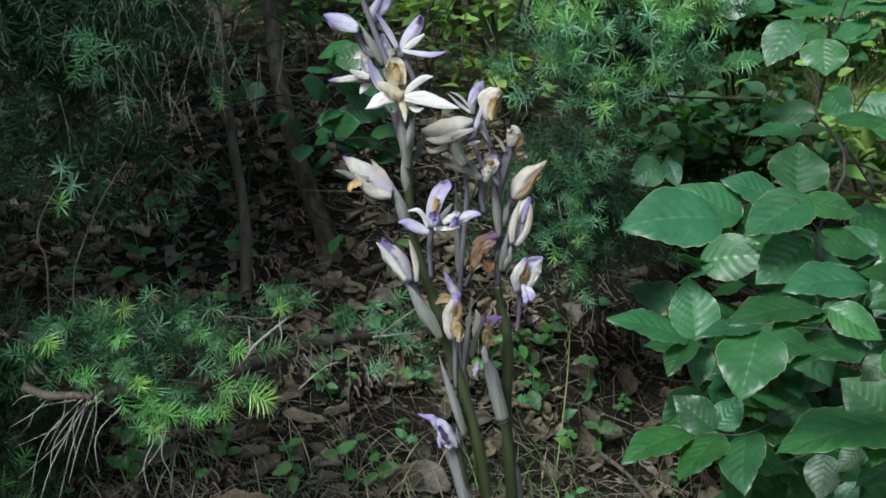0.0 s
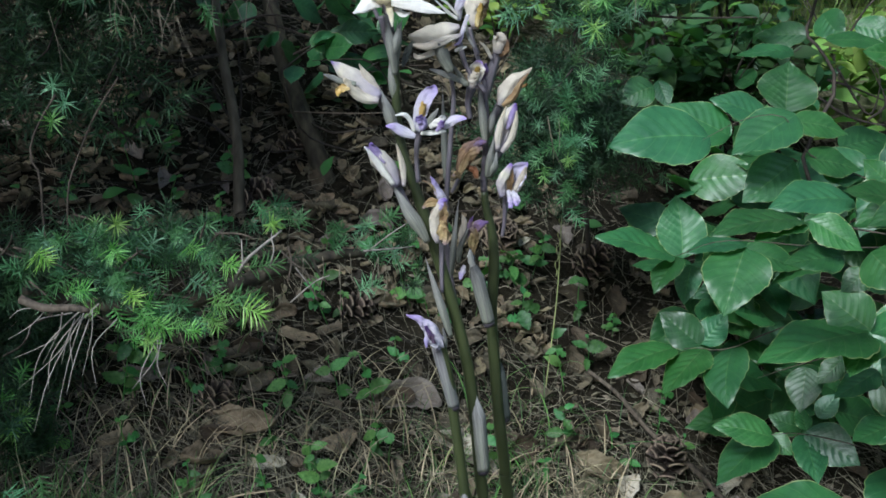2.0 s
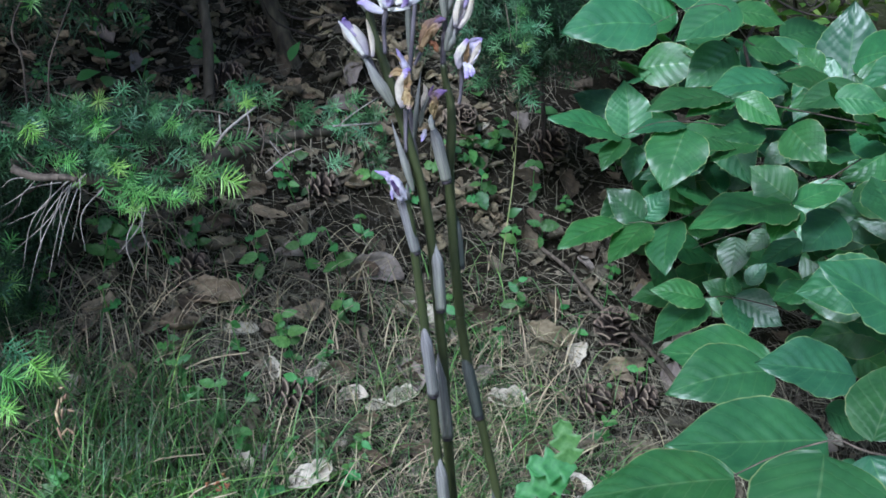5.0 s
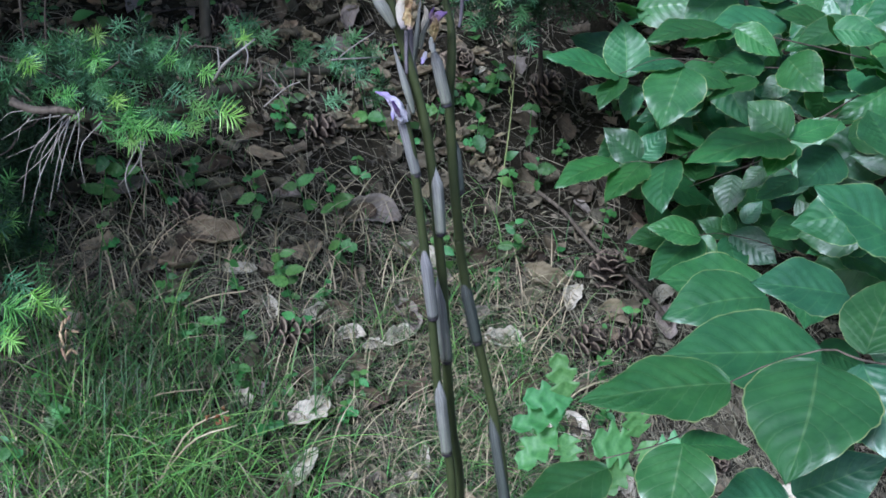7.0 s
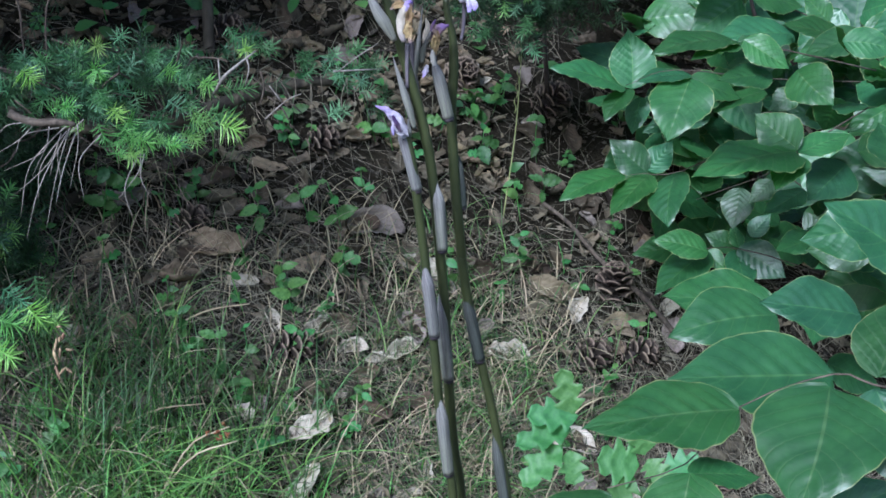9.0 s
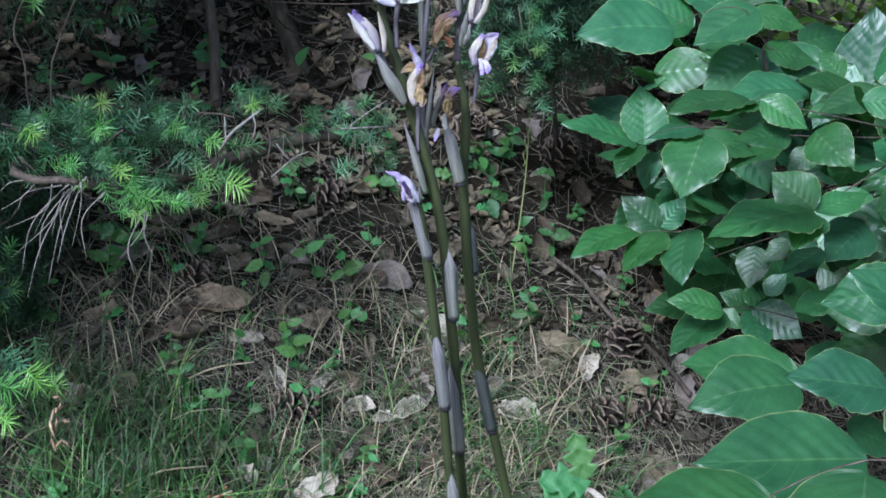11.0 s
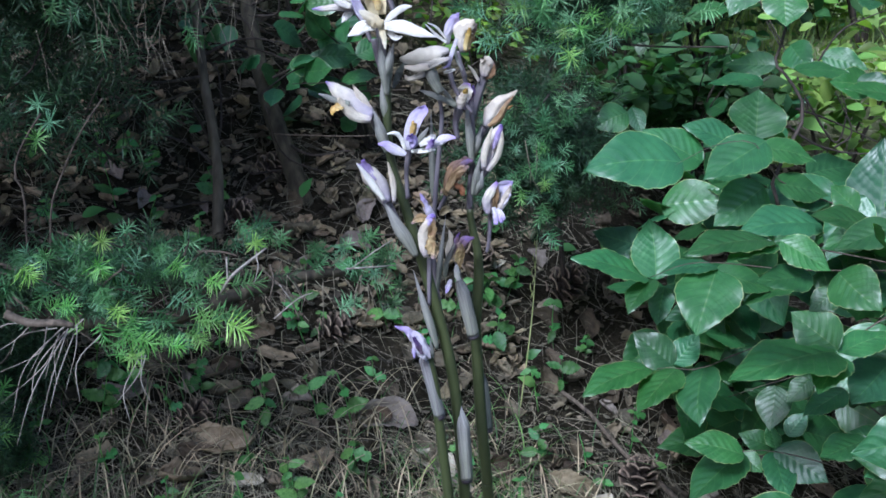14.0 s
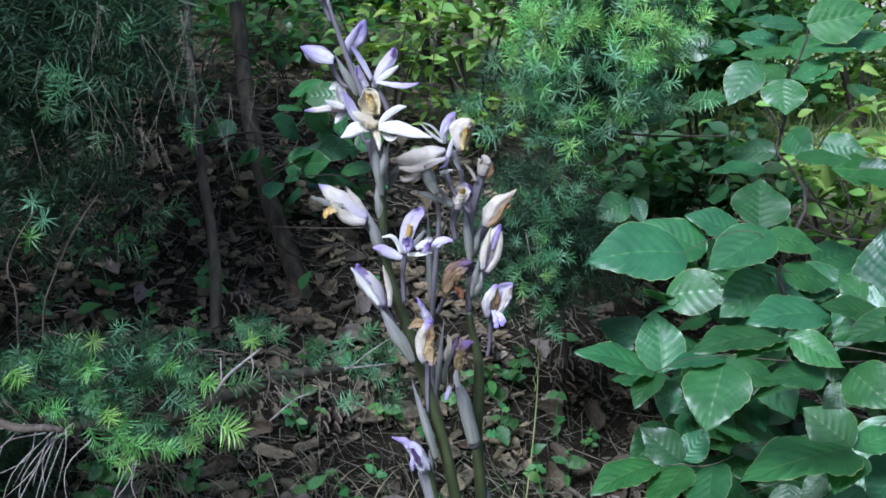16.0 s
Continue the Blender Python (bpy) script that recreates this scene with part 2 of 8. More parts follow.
# New growth; these two also paint light onto the right juniper's top.
NEEDLE_NEW_OR_LIT = plain_leaf_material("juniper_new_needle", (0.15, 0.36, 0.1), (0.27, 0.53, 0.18), 0.8, 1.25, "Random", 0.5, 0.3)
NEEDLE_TIP_OR_LIT = plain_leaf_material("juniper_shoot_tip", (0.2, 0.44, 0.11), (0.38, 0.64, 0.21), 0.75, 1.2, "Random", 0.5, 0.3)
# Inner needles: the shade inside the shrubs is put into these darker greens.
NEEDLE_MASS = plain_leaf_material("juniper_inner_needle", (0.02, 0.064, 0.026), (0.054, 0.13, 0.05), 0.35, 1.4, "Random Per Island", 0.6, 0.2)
NEEDLE_DEEP_SHADE = plain_leaf_material("pale_juniper_inner_needle", (0.016, 0.053, 0.022), (0.043, 0.107, 0.043), 0.35, 1.4, "Random Per Island", 0.6, 0.2)
DRY_NEEDLE = grain_material("dry_needle", (0.085, 0.077, 0.053), (0.31, 0.275, 0.193), 40.0, 0.1, 1.5)
GRASS = plain_leaf_material("grass_blade", (0.045, 0.11, 0.038), (0.1, 0.19, 0.07), 0.3, 2.0, "Random Per Island", 0.45)
FRESH_SUNLIT_GRASS = plain_leaf_material("fresh_grass_blade", (0.11, 0.28, 0.065), (0.25, 0.45, 0.14), 0.4, 1.6, "Random Per Island", 0.45)
MEADOW = plain_leaf_material("meadow_blade", (0.22, 0.31, 0.1), (0.42, 0.47, 0.22), 0.6, 1.4, "Random Per Island", 0.5)
DRY_GRASS = grain_material("dry_grass", (0.3, 0.24, 0.14), (0.52, 0.45, 0.29), 40.0, 0.7, 1.2)
BARK = bark_material("grey_brown_bark", (0.042, 0.036, 0.026), (0.185, 0.16, 0.118), 70.0)
MOSSY_BARK = bark_material("mossy_bark", (0.026, 0.022, 0.015), (0.12, 0.105, 0.07), 95.0)
TWIG = bark_material("twig_bark", (0.045, 0.036, 0.027), (0.165, 0.132, 0.1), 160.0)
DARK_TWIG = bark_material("dark_twig_bark", (0.02, 0.016, 0.013), (0.08, 0.062, 0.05), 120.0)
CONE = cone_material()
PALE_LEAF = dead_leaf_material("pale_dead_leaf", (0.47, 0.41, 0.31), (0.75, 0.69, 0.57))
BROWN_LEAF = dead_leaf_material("brown_dead_leaf", (0.125, 0.096, 0.056), (0.34, 0.272, 0.172), 0.45, 1.25)
DARK_LEAF = dead_leaf_material("dark_dead_leaf", (0.046, 0.034, 0.021), (0.138, 0.104, 0.064), 0.6, 1.3)
LEAF_MOULD = dead_leaf_material("rotting_leaf", (0.058, 0.048, 0.031), (0.215, 0.178, 0.116), 0.3, 1.5, "Random Per Island")
BANK_LEAF = dead_leaf_material("bank_dead_leaf", (0.11, 0.084, 0.05), (0.34, 0.272, 0.17), 0.3, 1.4, "Random Per Island")
GREY_LEAF = dead_leaf_material("grey_dead_leaf", (0.17, 0.14, 0.12), (0.34, 0.29, 0.25))
STEM = stalk_material("orchid_stem", (0.033, 0.046, 0.013), (0.06, 0.076, 0.022), (0.042, 0.044, 0.034))
STEM_TOP = stalk_material("orchid_stem_top", (0.105, 0.096, 0.1), (0.2, 0.182, 0.19), (0.12, 0.085, 0.14))
BRACT = sheath_material("orchid_bract", (0.29, 0.305, 0.24), (0.36, 0.35, 0.345), (0.16, 0.15, 0.145), 0.2)
BRACT_DARK = sheath_material("orchid_dark_sheath", (0.1, 0.118, 0.1), (0.155, 0.165, 0.15), (0.05, 0.052, 0.046), 0.08)
SHEATH_LILAC = sheath_material("orchid_lilac_sheath", (0.24, 0.245, 0.22), (0.31, 0.295, 0.305), (0.13, 0.12, 0.125), 0.12)
STRAW = stalk_material("grass_stalk_green", (0.25, 0.32, 0.1), (0.36, 0.42, 0.16), (0.3, 0.26, 0.12))
JOINT = stalk_material("orchid_joint", (0.035, 0.03, 0.036), (0.07, 0.06, 0.07), (0.03, 0.024, 0.03))
WHITE_PETAL = petal_material("white_petal", (0.88, 0.86, 0.77), (0.86, 0.85, 0.82), 0.2, 0.9, (0.7, 0.66, 0.7), 0.3)
LILAC_PETAL = petal_material("lilac_petal", (0.78, 0.75, 0.8), (0.45, 0.34, 0.72), 0.3, 1.0, (0.42, 0.34, 0.6), 0.3)
VIOLET_TIP = petal_material("violet_tipped_petal", (0.88, 0.83, 0.68), (0.33, 0.21, 0.63), 0.6, 0.97, (0.6, 0.53, 0.54), 0.3, None, None, (0.5, 0.45, 0.56))
VIOLET = petal_material("violet_petal", (0.52, 0.44, 0.66), (0.24, 0.15, 0.5), 0.2, 0.9, (0.3, 0.22, 0.5), 0.3)
VIOLET_DARK = petal_material("withered_violet_petal", (0.2, 0.14, 0.22), (0.15, 0.09, 0.28), 0.2, 0.8, (0.1, 0.06, 0.14), 0.2, (0.2, 0.13, 0.14))
CREAM_PETAL = petal_material("cream_petal", (0.84, 0.79, 0.69), (0.78, 0.7, 0.56), 0.2, 0.95, (0.56, 0.48, 0.41), 0.3, None, (0.68, 0.59, 0.46), (0.5, 0.45, 0.54))
WILTED = petal_material("wilted_petal", (0.48, 0.36, 0.18), (0.36, 0.26, 0.3), 0.55, 1.0, (0.22, 0.13, 0.08), 0.25, (0.3, 0.19, 0.1))
BROWN_WILT = petal_material("brown_wilted_petal", (0.24, 0.15, 0.09), (0.15, 0.09, 0.13), 0.4, 1.0, (0.08, 0.045, 0.035), 0.15, (0.34, 0.22, 0.12))
RUST = petal_material("rust_brown_petal", (0.34, 0.16, 0.07), (0.24, 0.1, 0.04), 0.2, 0.9, (0.14, 0.06, 0.03), 0.2, (0.42, 0.24, 0.1))
IVORY_PETAL = petal_material("ivory_petal", (0.88, 0.78, 0.5), (0.9, 0.86, 0.7), 0.25, 0.85, (0.76, 0.64, 0.42), 0.3)
YELLOW = petal_material("yellow_anther", (0.78, 0.66, 0.34), (0.68, 0.48, 0.12), 0.2, 0.8, (0.5, 0.34, 0.12), 0.25, (0.56, 0.37, 0.1))

# ---- mesh helpers ----
rng = random.Random(11)


def mesh_of(name, verts, faces, uvs=None, smooth=True):
    me = bpy.data.meshes.new(name)
    me.from_pydata([tuple(map(float, v)) for v in verts], [], faces)
    if uvs is not None:
        layer = me.uv_layers.new(name="UVMap")
        idx = np.empty(len(me.loops), dtype=np.int32)
        me.loops.foreach_get("vertex_index", idx)
        layer.data.foreach_set("uv", np.asarray(uvs, dtype=np.float32)[idx].ravel())
    if smooth:
        me.polygons.foreach_set("use_smooth", [True] * len(me.polygons))
    return me


def placed(name, me, mat, parent=None, label="", matrix=None):
    """One mesh object; under a parent it is a part."""
    if mat and not me.materials:
        me.materials.append(mat)
    ob = new(name, me)
    if parent:
        ob.parent = parent
    if matrix is not None:
        ob.matrix_basis = matrix
    if label:
        ob["label"] = label
    return ob


def thing(name, label, category, group="", kind="", at=(0, 0, 0)):
    e = new(name)
    e.empty_display_size = 0.02
    e.location = at
    return tagged(e, label, category, group, kind)


def smooth_path(points, n):
    """Points along a Catmull-Rom curve through the given ones; also carries a fourth value, the radius."""
    p = np.array(points, float)
    p = np.vstack([2 * p[0] - p[1], p, 2 * p[-1] - p[-2]])
    out = []
    for s in np.linspace(0, len(p) - 3 - 1e-6, n):
        i = int(s)
        t = s - i
        a, b, c, d = p[i : i + 4]
        out.append(0.5 * (2 * b + (c - a) * t + (2 * a - 5 * b + 4 * c - d) * t * t + (3 * b - a - 3 * c + d) * t**3))
    return np.array(out)


def tube(points, radii, sides=6, rough=0.0, caps=True):
    """Verts, faces and uvs of a tapering tube."""
    p = np.array(points, float)
    r = np.broadcast_to(np.array(radii, float), (len(p),))
    d = np.gradient(p, axis=0)
    d /= np.linalg.norm(d, axis=1)[:, None] + 1e-12
    ref = np.array([0.0, 0.0, 1.0]) if abs(d[0][2]) < 0.8 else np.array([1.0, 0.0, 0.0])
    verts, uvs, faces = [], [], []
    for k in range(len(p)):
        a = ref - d[k] * (ref @ d[k])
        a /= np.linalg.norm(a) + 1e-12
        b = np.cross(d[k], a)
        ref = a
        for s in range(sides):
            th = 2 * math.pi * s / sides
            q = r[k] * (1 + (rough * (rng.random() - 0.5) if rough else 0))
            verts.append(p[k] + q * (a * math.cos(th) + b * math.sin(th)))
            uvs.append((s / sides, k / (len(p) - 1)))
    for k in range(len(p) - 1):
        for s in range(sides):
            t = (s + 1) % sides
            faces.append((k * sides + s, k * sides + t, (k + 1) * sides + t, (k + 1) * sides + s))
    if caps:
        faces.append(tuple(range(sides - 1, -1, -1)))
        faces.append(tuple(range((len(p) - 1) * sides, len(p) * sides)))
    return verts, faces, uvs


def joined(pieces):
    """Several (verts, faces, uvs) as one."""
    verts, faces, uvs = [], [], []
    for v, f, u in pieces:
        o = len(verts)
        verts.extend(v)
        uvs.extend(u)
        faces.extend([tuple(i + o for i in q) for q in f])
    return verts, faces, uvs


def sheet(fn, nu, nv, thick=0.0):
    """A curved sheet: fn(u, v) for u in -1..1 and v in 0..1; with a thickness it is a closed slab."""
    g = np.array([[fn(-1 + 2 * i / nu, j / nv) for i in range(nu + 1)] for j in range(nv + 1)], float)
    uv = [(i / nu, j / nv) for j in range(nv + 1) for i in range(nu + 1)]
    w = nu + 1
    faces = [(j * w + i, j * w + i + 1, (j + 1) * w + i + 1, (j + 1) * w + i) for j in range(nv) for i in range(nu)]
    verts = g.reshape(-1, 3)
    if thick:
        nrm = np.cross(np.gradient(g, axis=1), np.gradient(g, axis=0)).reshape(-1, 3)
        nrm /= np.linalg.norm(nrm, axis=1)[:, None] + 1e-12
        o = len(verts)
        verts = np.vstack([verts + nrm * thick / 2, verts - nrm * thick / 2])
        faces += [tuple(reversed([q + o for q in f])) for f in list(faces)]
        rim = [i for i in range(w)] + [j * w + nu for j in range(1, nv + 1)] + [nv * w + i for i in range(nu - 1, -1, -1)] + [j * w for j in range(nv - 1, 0, -1)]
        faces += [(rim[k], rim[k] + o, rim[(k + 1) % len(rim)] + o, rim[(k + 1) % len(rim)]) for k in range(len(rim))]
        uv = uv + uv
    return list(verts), faces, uv


def aim(base, tip, facing, wide=1.0, deep=1.0):
    """The pose of a unit leaf (y from stalk to tip, z up from its face) that runs from base to tip and faces that way."""
    b, t, f = Vector(base), Vector(tip), Vector(facing)
    y = t - b
    size = y.length
    y.normalize()
    z = (f - y * f.dot(y)).normalized()
    x = y.cross(z)
    m = Matrix((x * size * wide, y * size, z * size * deep)).transposed().to_4x4()
    m.translation = b
    return m


HY = np.arange(-30.0, 160.0, 0.02)
HS = np.interp(HY, [-30, -2, 0, 0.5, 0.85, 1.5, 2.0, 3.0, 6.0, 160], [0.0, 0.05, 0.15, 0.3, 0.527, 0.527, 0.3, 0.12, 0.01, 0.0])
HZ = np.cumsum(HS) * 0.02
HZ += (-0.702 + 0.527 * 1.2) - np.interp(1.2, HY, HZ)


def lie(x, y):
    """The height of the ground: a bank that rises away and to the left."""
    z = float(np.interp(y, HY, HZ)) - 0.3227 * 0.9 * math.tanh(x / 0.9)
    near = max(0.0, 1.0 - abs(y - 1.2) / 4.0)
    z += 0.014 * near * noise.noise((x * 5.0, y * 5.0, 0.0)) + 0.006 * near * noise.noise((x * 17.0, y * 17.0, 3.0))
    return z

# ---- the ground ----
def ground():
    xs = np.concatenate([-np.geomspace(80, 2.2, 14), np.linspace(-2.0, 2.4, 111), np.geomspace(2.7, 80, 14)])
    ys = np.concatenate([[-25, -12, -6, -3, -1.5], np.linspace(-0.8, 3.0, 96), np.geomspace(3.2, 150, 26)])
    verts = [(x, y, lie(x, y)) for y in ys for x in xs]
    w = len(xs)
    faces = [(j * w + i, j * w + i + 1, (j + 1) * w + i + 1, (j + 1) * w + i) for j in range(len(ys) - 1) for i in range(w - 1)]
    return tagged(placed("ground", mesh_of("ground", verts, faces), SOIL), "sloping forest floor of dark soil and needle litter, grassy beyond", "ground", kind="structure")


ground()


# ---- leaf shapes ----
def beech_mesh(name, seed, arch, fold, wavy):
    """A unit beech leaf: broad and short-pointed, pleated along seven pairs of veins, its rim waved from vein to vein."""
    r = random.Random(seed)
    ph, ph2, side = r.random() * 6, r.random() * 6, (r.random() - 0.5) * 0.08

    def fn(u, v):
        w = 0.9 * (v + 0.002) ** 0.62 * (1.001 - v) ** (0.72 + 0.42 * v)
        a = abs(u)
        w *= 1 + 0.014 * math.cos(2 * math.pi * (v * 7.5 - a * 1.6)) * a**4
        x = u * w + side * math.sin(v * math.pi)
        z = fold * a * w + arch * v * (1 - v) * 1.6 - 0.12 * a * a * w
        z += 0.026 * math.cos(2 * math.pi * (v * 7.5 - a * 2.2)) * min(1.0, a * 2.5) * (1 - 0.7 * a * a) * min(1.0, (1 - v) * 4) * min(1.0, v * 6)
        z += wavy * a**3 * math.sin(v * 14 + ph2 + (1.7 if u > 0 else 0)) + 0.02 * math.sin(v * 5 + ph) * u
        return x, v, z

    return mesh_of(name, *sheet(fn, 12, 52))


BEECH_LEAVES = [beech_mesh("beech_leaf", 3 + k, d, f, w) for k, (d, f, w) in enumerate([(0.06, 0.16, 0.012), (0.1, 0.1, 0.02), (0.14, 0.2, 0.015), (0.08, 0.26, 0.025), (-0.03, 0.12, 0.03), (0.16, 0.14, 0.018)])]
for me in BEECH_LEAVES:
    me.materials.append(BEECH)


def small_leaf(seed, lobes=0):
    """A simple leaf of few faces, for sprouts, far shrubs and crowns."""
    r = random.Random(seed)
    d = r.uniform(0.05, 0.25)

    def fn(u, v):
        w = 0.72 * (v + 0.01) ** 0.6 * (1.01 - v) ** (0.6 if lobes else 0.95)
        w *= 1 + (0.03 if lobes else 0.16) * math.sin(v * 47 + seed) * abs(u) ** 2
        if lobes:
            w *= 0.5 + 0.75 * ((v * lobes * 1.05) % 1.0)
        return u * w, v, 0.2 * abs(u) * w - d * v * v + 0.02 * math.sin(v * 19 + abs(u) * 4)

    return sheet(fn, 6 if lobes else 4, 26 if lobes else 20)


def leaf_spread(name, leaves, mat, parent, label=""):
    """Many simple leaves in one mesh. leaves: base, direction, size, facing."""
    tri_v = np.array([(0, 0, 0)] + [p for y, w, z in ((0.14, 0.17, 0.02), (0.36, 0.3, 0.02), (0.6, 0.27, -0.02), (0.82, 0.14, -0.08)) for p in ((-w, y, z + w * 0.2), (0, y, z), (w, y, z + w * 0.2))] + [(0.02, 1.05, -0.17)])
    tri_f = [(0, 2, 1), (0, 3, 2)] + [(a + k, a + k + 1, a + k + 4, a + k + 3) for a in (1, 4, 7) for k in (0, 1)] + [(10, 11, 13), (11, 12, 13)]
    verts, faces = [], []
    for b, d, s, f in leaves:
        m = aim(b, Vector(b) + Vector(d).normalized() * s, f)
        o = len(verts)
        a = np.array(m)
        verts.extend(map(tuple, tri_v @ a[:3, :3].T + a[:3, 3]))
        faces.extend([tuple(i + o for i in q) for q in tri_f])
    ob = placed(name, mesh_of(name, verts, faces), mat, parent, label)
    ob["kind"] = "stuff"
    return ob


def unit(r=None):
    r = r or rng
    z, a = r.uniform(-1, 1), r.uniform(0, 2 * math.pi)
    s = math.sqrt(1 - z * z)
    return Vector((s * math.cos(a), s * math.sin(a), z))


def wood(name, path, mat, parent, n=14, sides=7, rough=0.12, label=""):
    """A limb or twig along points that carry their radius."""
    q = smooth_path(path, n)
    return placed(name, mesh_of(name, *tube(q[:, :3], np.maximum(q[:, 3], 0.0003), sides, rough)), mat, parent, label)

# ---- beech shrub ----
beech = thing("beech_shrub", "young beech shrub with glossy pleated green leaves on thin twigs", "shrub", at=(0.62, 1.15, lie(0.62, 1.15)))


def beech_twig(name, path, mat=TWIG, n=16, sides=6):
    return wood(name, [(x - beech.location.x, y - beech.location.y, z - beech.location.z, r if name == "trunk" else r * 0.27) for x, y, z, r in path], mat, beech, n, sides)


def leaf(base, tip, ratio, way, host=None):
    """One beech leaf from its stalk to its tip; its face looks that way. ratio: width to length."""
    host = host or beech
    b, t = Vector(base), Vector(tip)
    f = Vector(way) + unit(lr) * 0.06
    me = BEECH_LEAVES[lr.randrange(len(BEECH_LEAVES))]
    return placed("leaf", me, None, host, matrix=Matrix.Translation(-Vector(host.location)) @ aim(b, t, f, ratio / 0.62, 0.9))


def loose_leaf(c, host, low, high):
    """A leaf at any turn inside the shrub, its face up and outwards."""
    d = unit(lr)
    d.z = d.z * 0.4 - 0.15
    leaf(c, c + d.normalized() * lr.uniform(low, high), lr.uniform(0.55, 0.68), Vector((-0.1, -0.6, 0.62)) + unit(lr) * 0.5, host)


lr = random.Random(17)
beech_twig("trunk", [(0.62, 1.15, lie(0.62, 1.15) - 0.02, 0.009), (0.6, 1.12, 0.0, 0.008), (0.57, 1.08, 0.2, 0.007), (0.56, 1.12, 0.4, 0.006), (0.55, 1.2, 0.6, 0.004)], DARK_TWIG, 20, 8)
beech_twig("twig", [(0.2278, 0.2818, 0.1988, 0.0022), (0.1991, 0.2851, 0.2032, 0.0020), (0.1856, 0.2946, 0.2029, 0.0017), (0.1440, 0.2835, 0.1945, 0.0013), (0.1169, 0.2609, 0.1825, 0.0010), (0.0826, 0.2446, 0.1834, 0.0008)], TWIG)
beech_twig("twig", [(0.3729, 0.7157, 0.2244, 0.0024), (0.2878, 0.6729, 0.2498, 0.0019), (0.2498, 0.6656, 0.2576, 0.0014), (0.2253, 0.6667, 0.2591, 0.0009)])
beech_twig("twig", [(0.4350, 0.8249, 0.1720, 0.0030), (0.3836, 0.8012, 0.1510, 0.0026), (0.3544, 0.7978, 0.1321, 0.0022), (0.3354, 0.8128, 0.1052, 0.0018), (0.3141, 0.8576, 0.0741, 0.0014), (0.2932, 0.8841, 0.0523, 0.0010)])
beech_twig("twig", [(0.5149, 1.0240, 0.1561, 0.0032), (0.4265, 1.0176, 0.2056, 0.0028), (0.3659, 1.0050, 0.2317, 0.0023), (0.3347, 0.9943, 0.2704, 0.0019), (0.2936, 0.9853, 0.2705, 0.0014), (0.2532, 0.9727, 0.2544, 0.0010)])
beech_twig("twig", [(0.5148, 1.0189, 0.1336, 0.0030), (0.3630, 0.9275, 0.1620, 0.0023), (0.2603, 0.8936, 0.1792, 0.0017), (0.2239, 0.9301, 0.1543, 0.0010)])
beech_twig("twig", [(0.5021, 0.9832, -0.0240, 0.0030), (0.3731, 0.9675, 0.0690, 0.0025), (0.2786, 0.9281, 0.0634, 0.0020), (0.2541, 0.9478, 0.0564, 0.0015), (0.2362, 0.9763, 0.0435, 0.0010)])
beech_twig("twig", [(0.5322, 0.9181, -0.0832, 0.0030), (0.3893, 0.8448, -0.0018, 0.0023), (0.3157, 0.8157, 0.0297, 0.0017), (0.2870, 0.8166, 0.0295, 0.0010)])
leaf((0.265, 0.996, 0.252), (0.163, 0.967, 0.250), 0.62, (0.17, -0.66, 0.73))
leaf((0.293, 1.026, 0.247), (0.230, 1.029, 0.279), 0.62, (0.25, -0.79, 0.56))
leaf((0.349, 1.006, 0.271), (0.279, 0.969, 0.240), 0.62, (-0.06, -0.56, 0.82))
leaf((0.352, 1.047, 0.267), (0.365, 1.090, 0.312), 0.90, (-0.04, -0.72, 0.69))
leaf((0.333, 1.034, 0.258), (0.272, 1.033, 0.283), 0.62, (0.31, -0.64, 0.71))
leaf((0.350, 1.024, 0.261), (0.406, 1.019, 0.248), 0.62, (0.14, -0.56, 0.82))
leaf((0.357, 1.024, 0.222), (0.300, 0.996, 0.187), 0.68, (-0.03, -0.76, 0.65))
leaf((0.361, 1.005, 0.229), (0.418, 1.010, 0.215), 0.62, (0.23, -0.57, 0.78))
leaf((0.378, 1.011, 0.215), (0.423, 1.017, 0.205), 0.62, (0.26, -0.47, 0.84))
leaf((0.399, 0.974, 0.195), (0.313, 0.955, 0.192), 0.62, (0.05, -0.37, 0.93))
leaf((0.443, 0.952, 0.196), (0.374, 0.938, 0.212), 0.62, (0.28, -0.38, 0.88))
leaf((0.435, 0.976, 0.207), (0.408, 0.983, 0.232), 0.67, (-0.08, -0.97, 0.21))
leaf((0.515, 1.102, 0.154), (0.535, 1.157, 0.252), 0.68, (-0.16, -0.84, 0.51))
leaf((0.205, 0.679, 0.250), (0.184, 0.668, 0.248), 0.62, (-0.05, -0.09, 0.99))
leaf((0.246, 0.670, 0.258), (0.181, 0.649, 0.254), 0.62, (-0.02, -0.11, 0.99))
leaf((0.246, 0.670, 0.257), (0.208, 0.647, 0.249), 0.62, (-0.17, -0.07, 0.98))
leaf((0.248, 0.660, 0.261), (0.278, 0.642, 0.244), 0.62, (-0.04, -0.72, 0.69))
leaf((0.245, 0.665, 0.258), (0.261, 0.660, 0.262), 0.62, (-0.29, -0.38, 0.88))
leaf((0.270, 0.656, 0.237), (0.228, 0.646, 0.235), 0.62, (0.06, -0.41, 0.91))
leaf((0.284, 0.647, 0.242), (0.298, 0.606, 0.228), 0.71, (-0.54, -0.45, 0.71))
leaf((0.321, 0.664, 0.259), (0.360, 0.659, 0.253), 0.62, (0.02, -0.75, 0.66))
leaf((0.306, 0.698, 0.213), (0.285, 0.693, 0.199), 0.74, (-0.19, -0.78, 0.59))
leaf((0.234, 0.978, 0.138), (0.156, 0.978, 0.160), 0.62, (0.26, -0.32, 0.91))
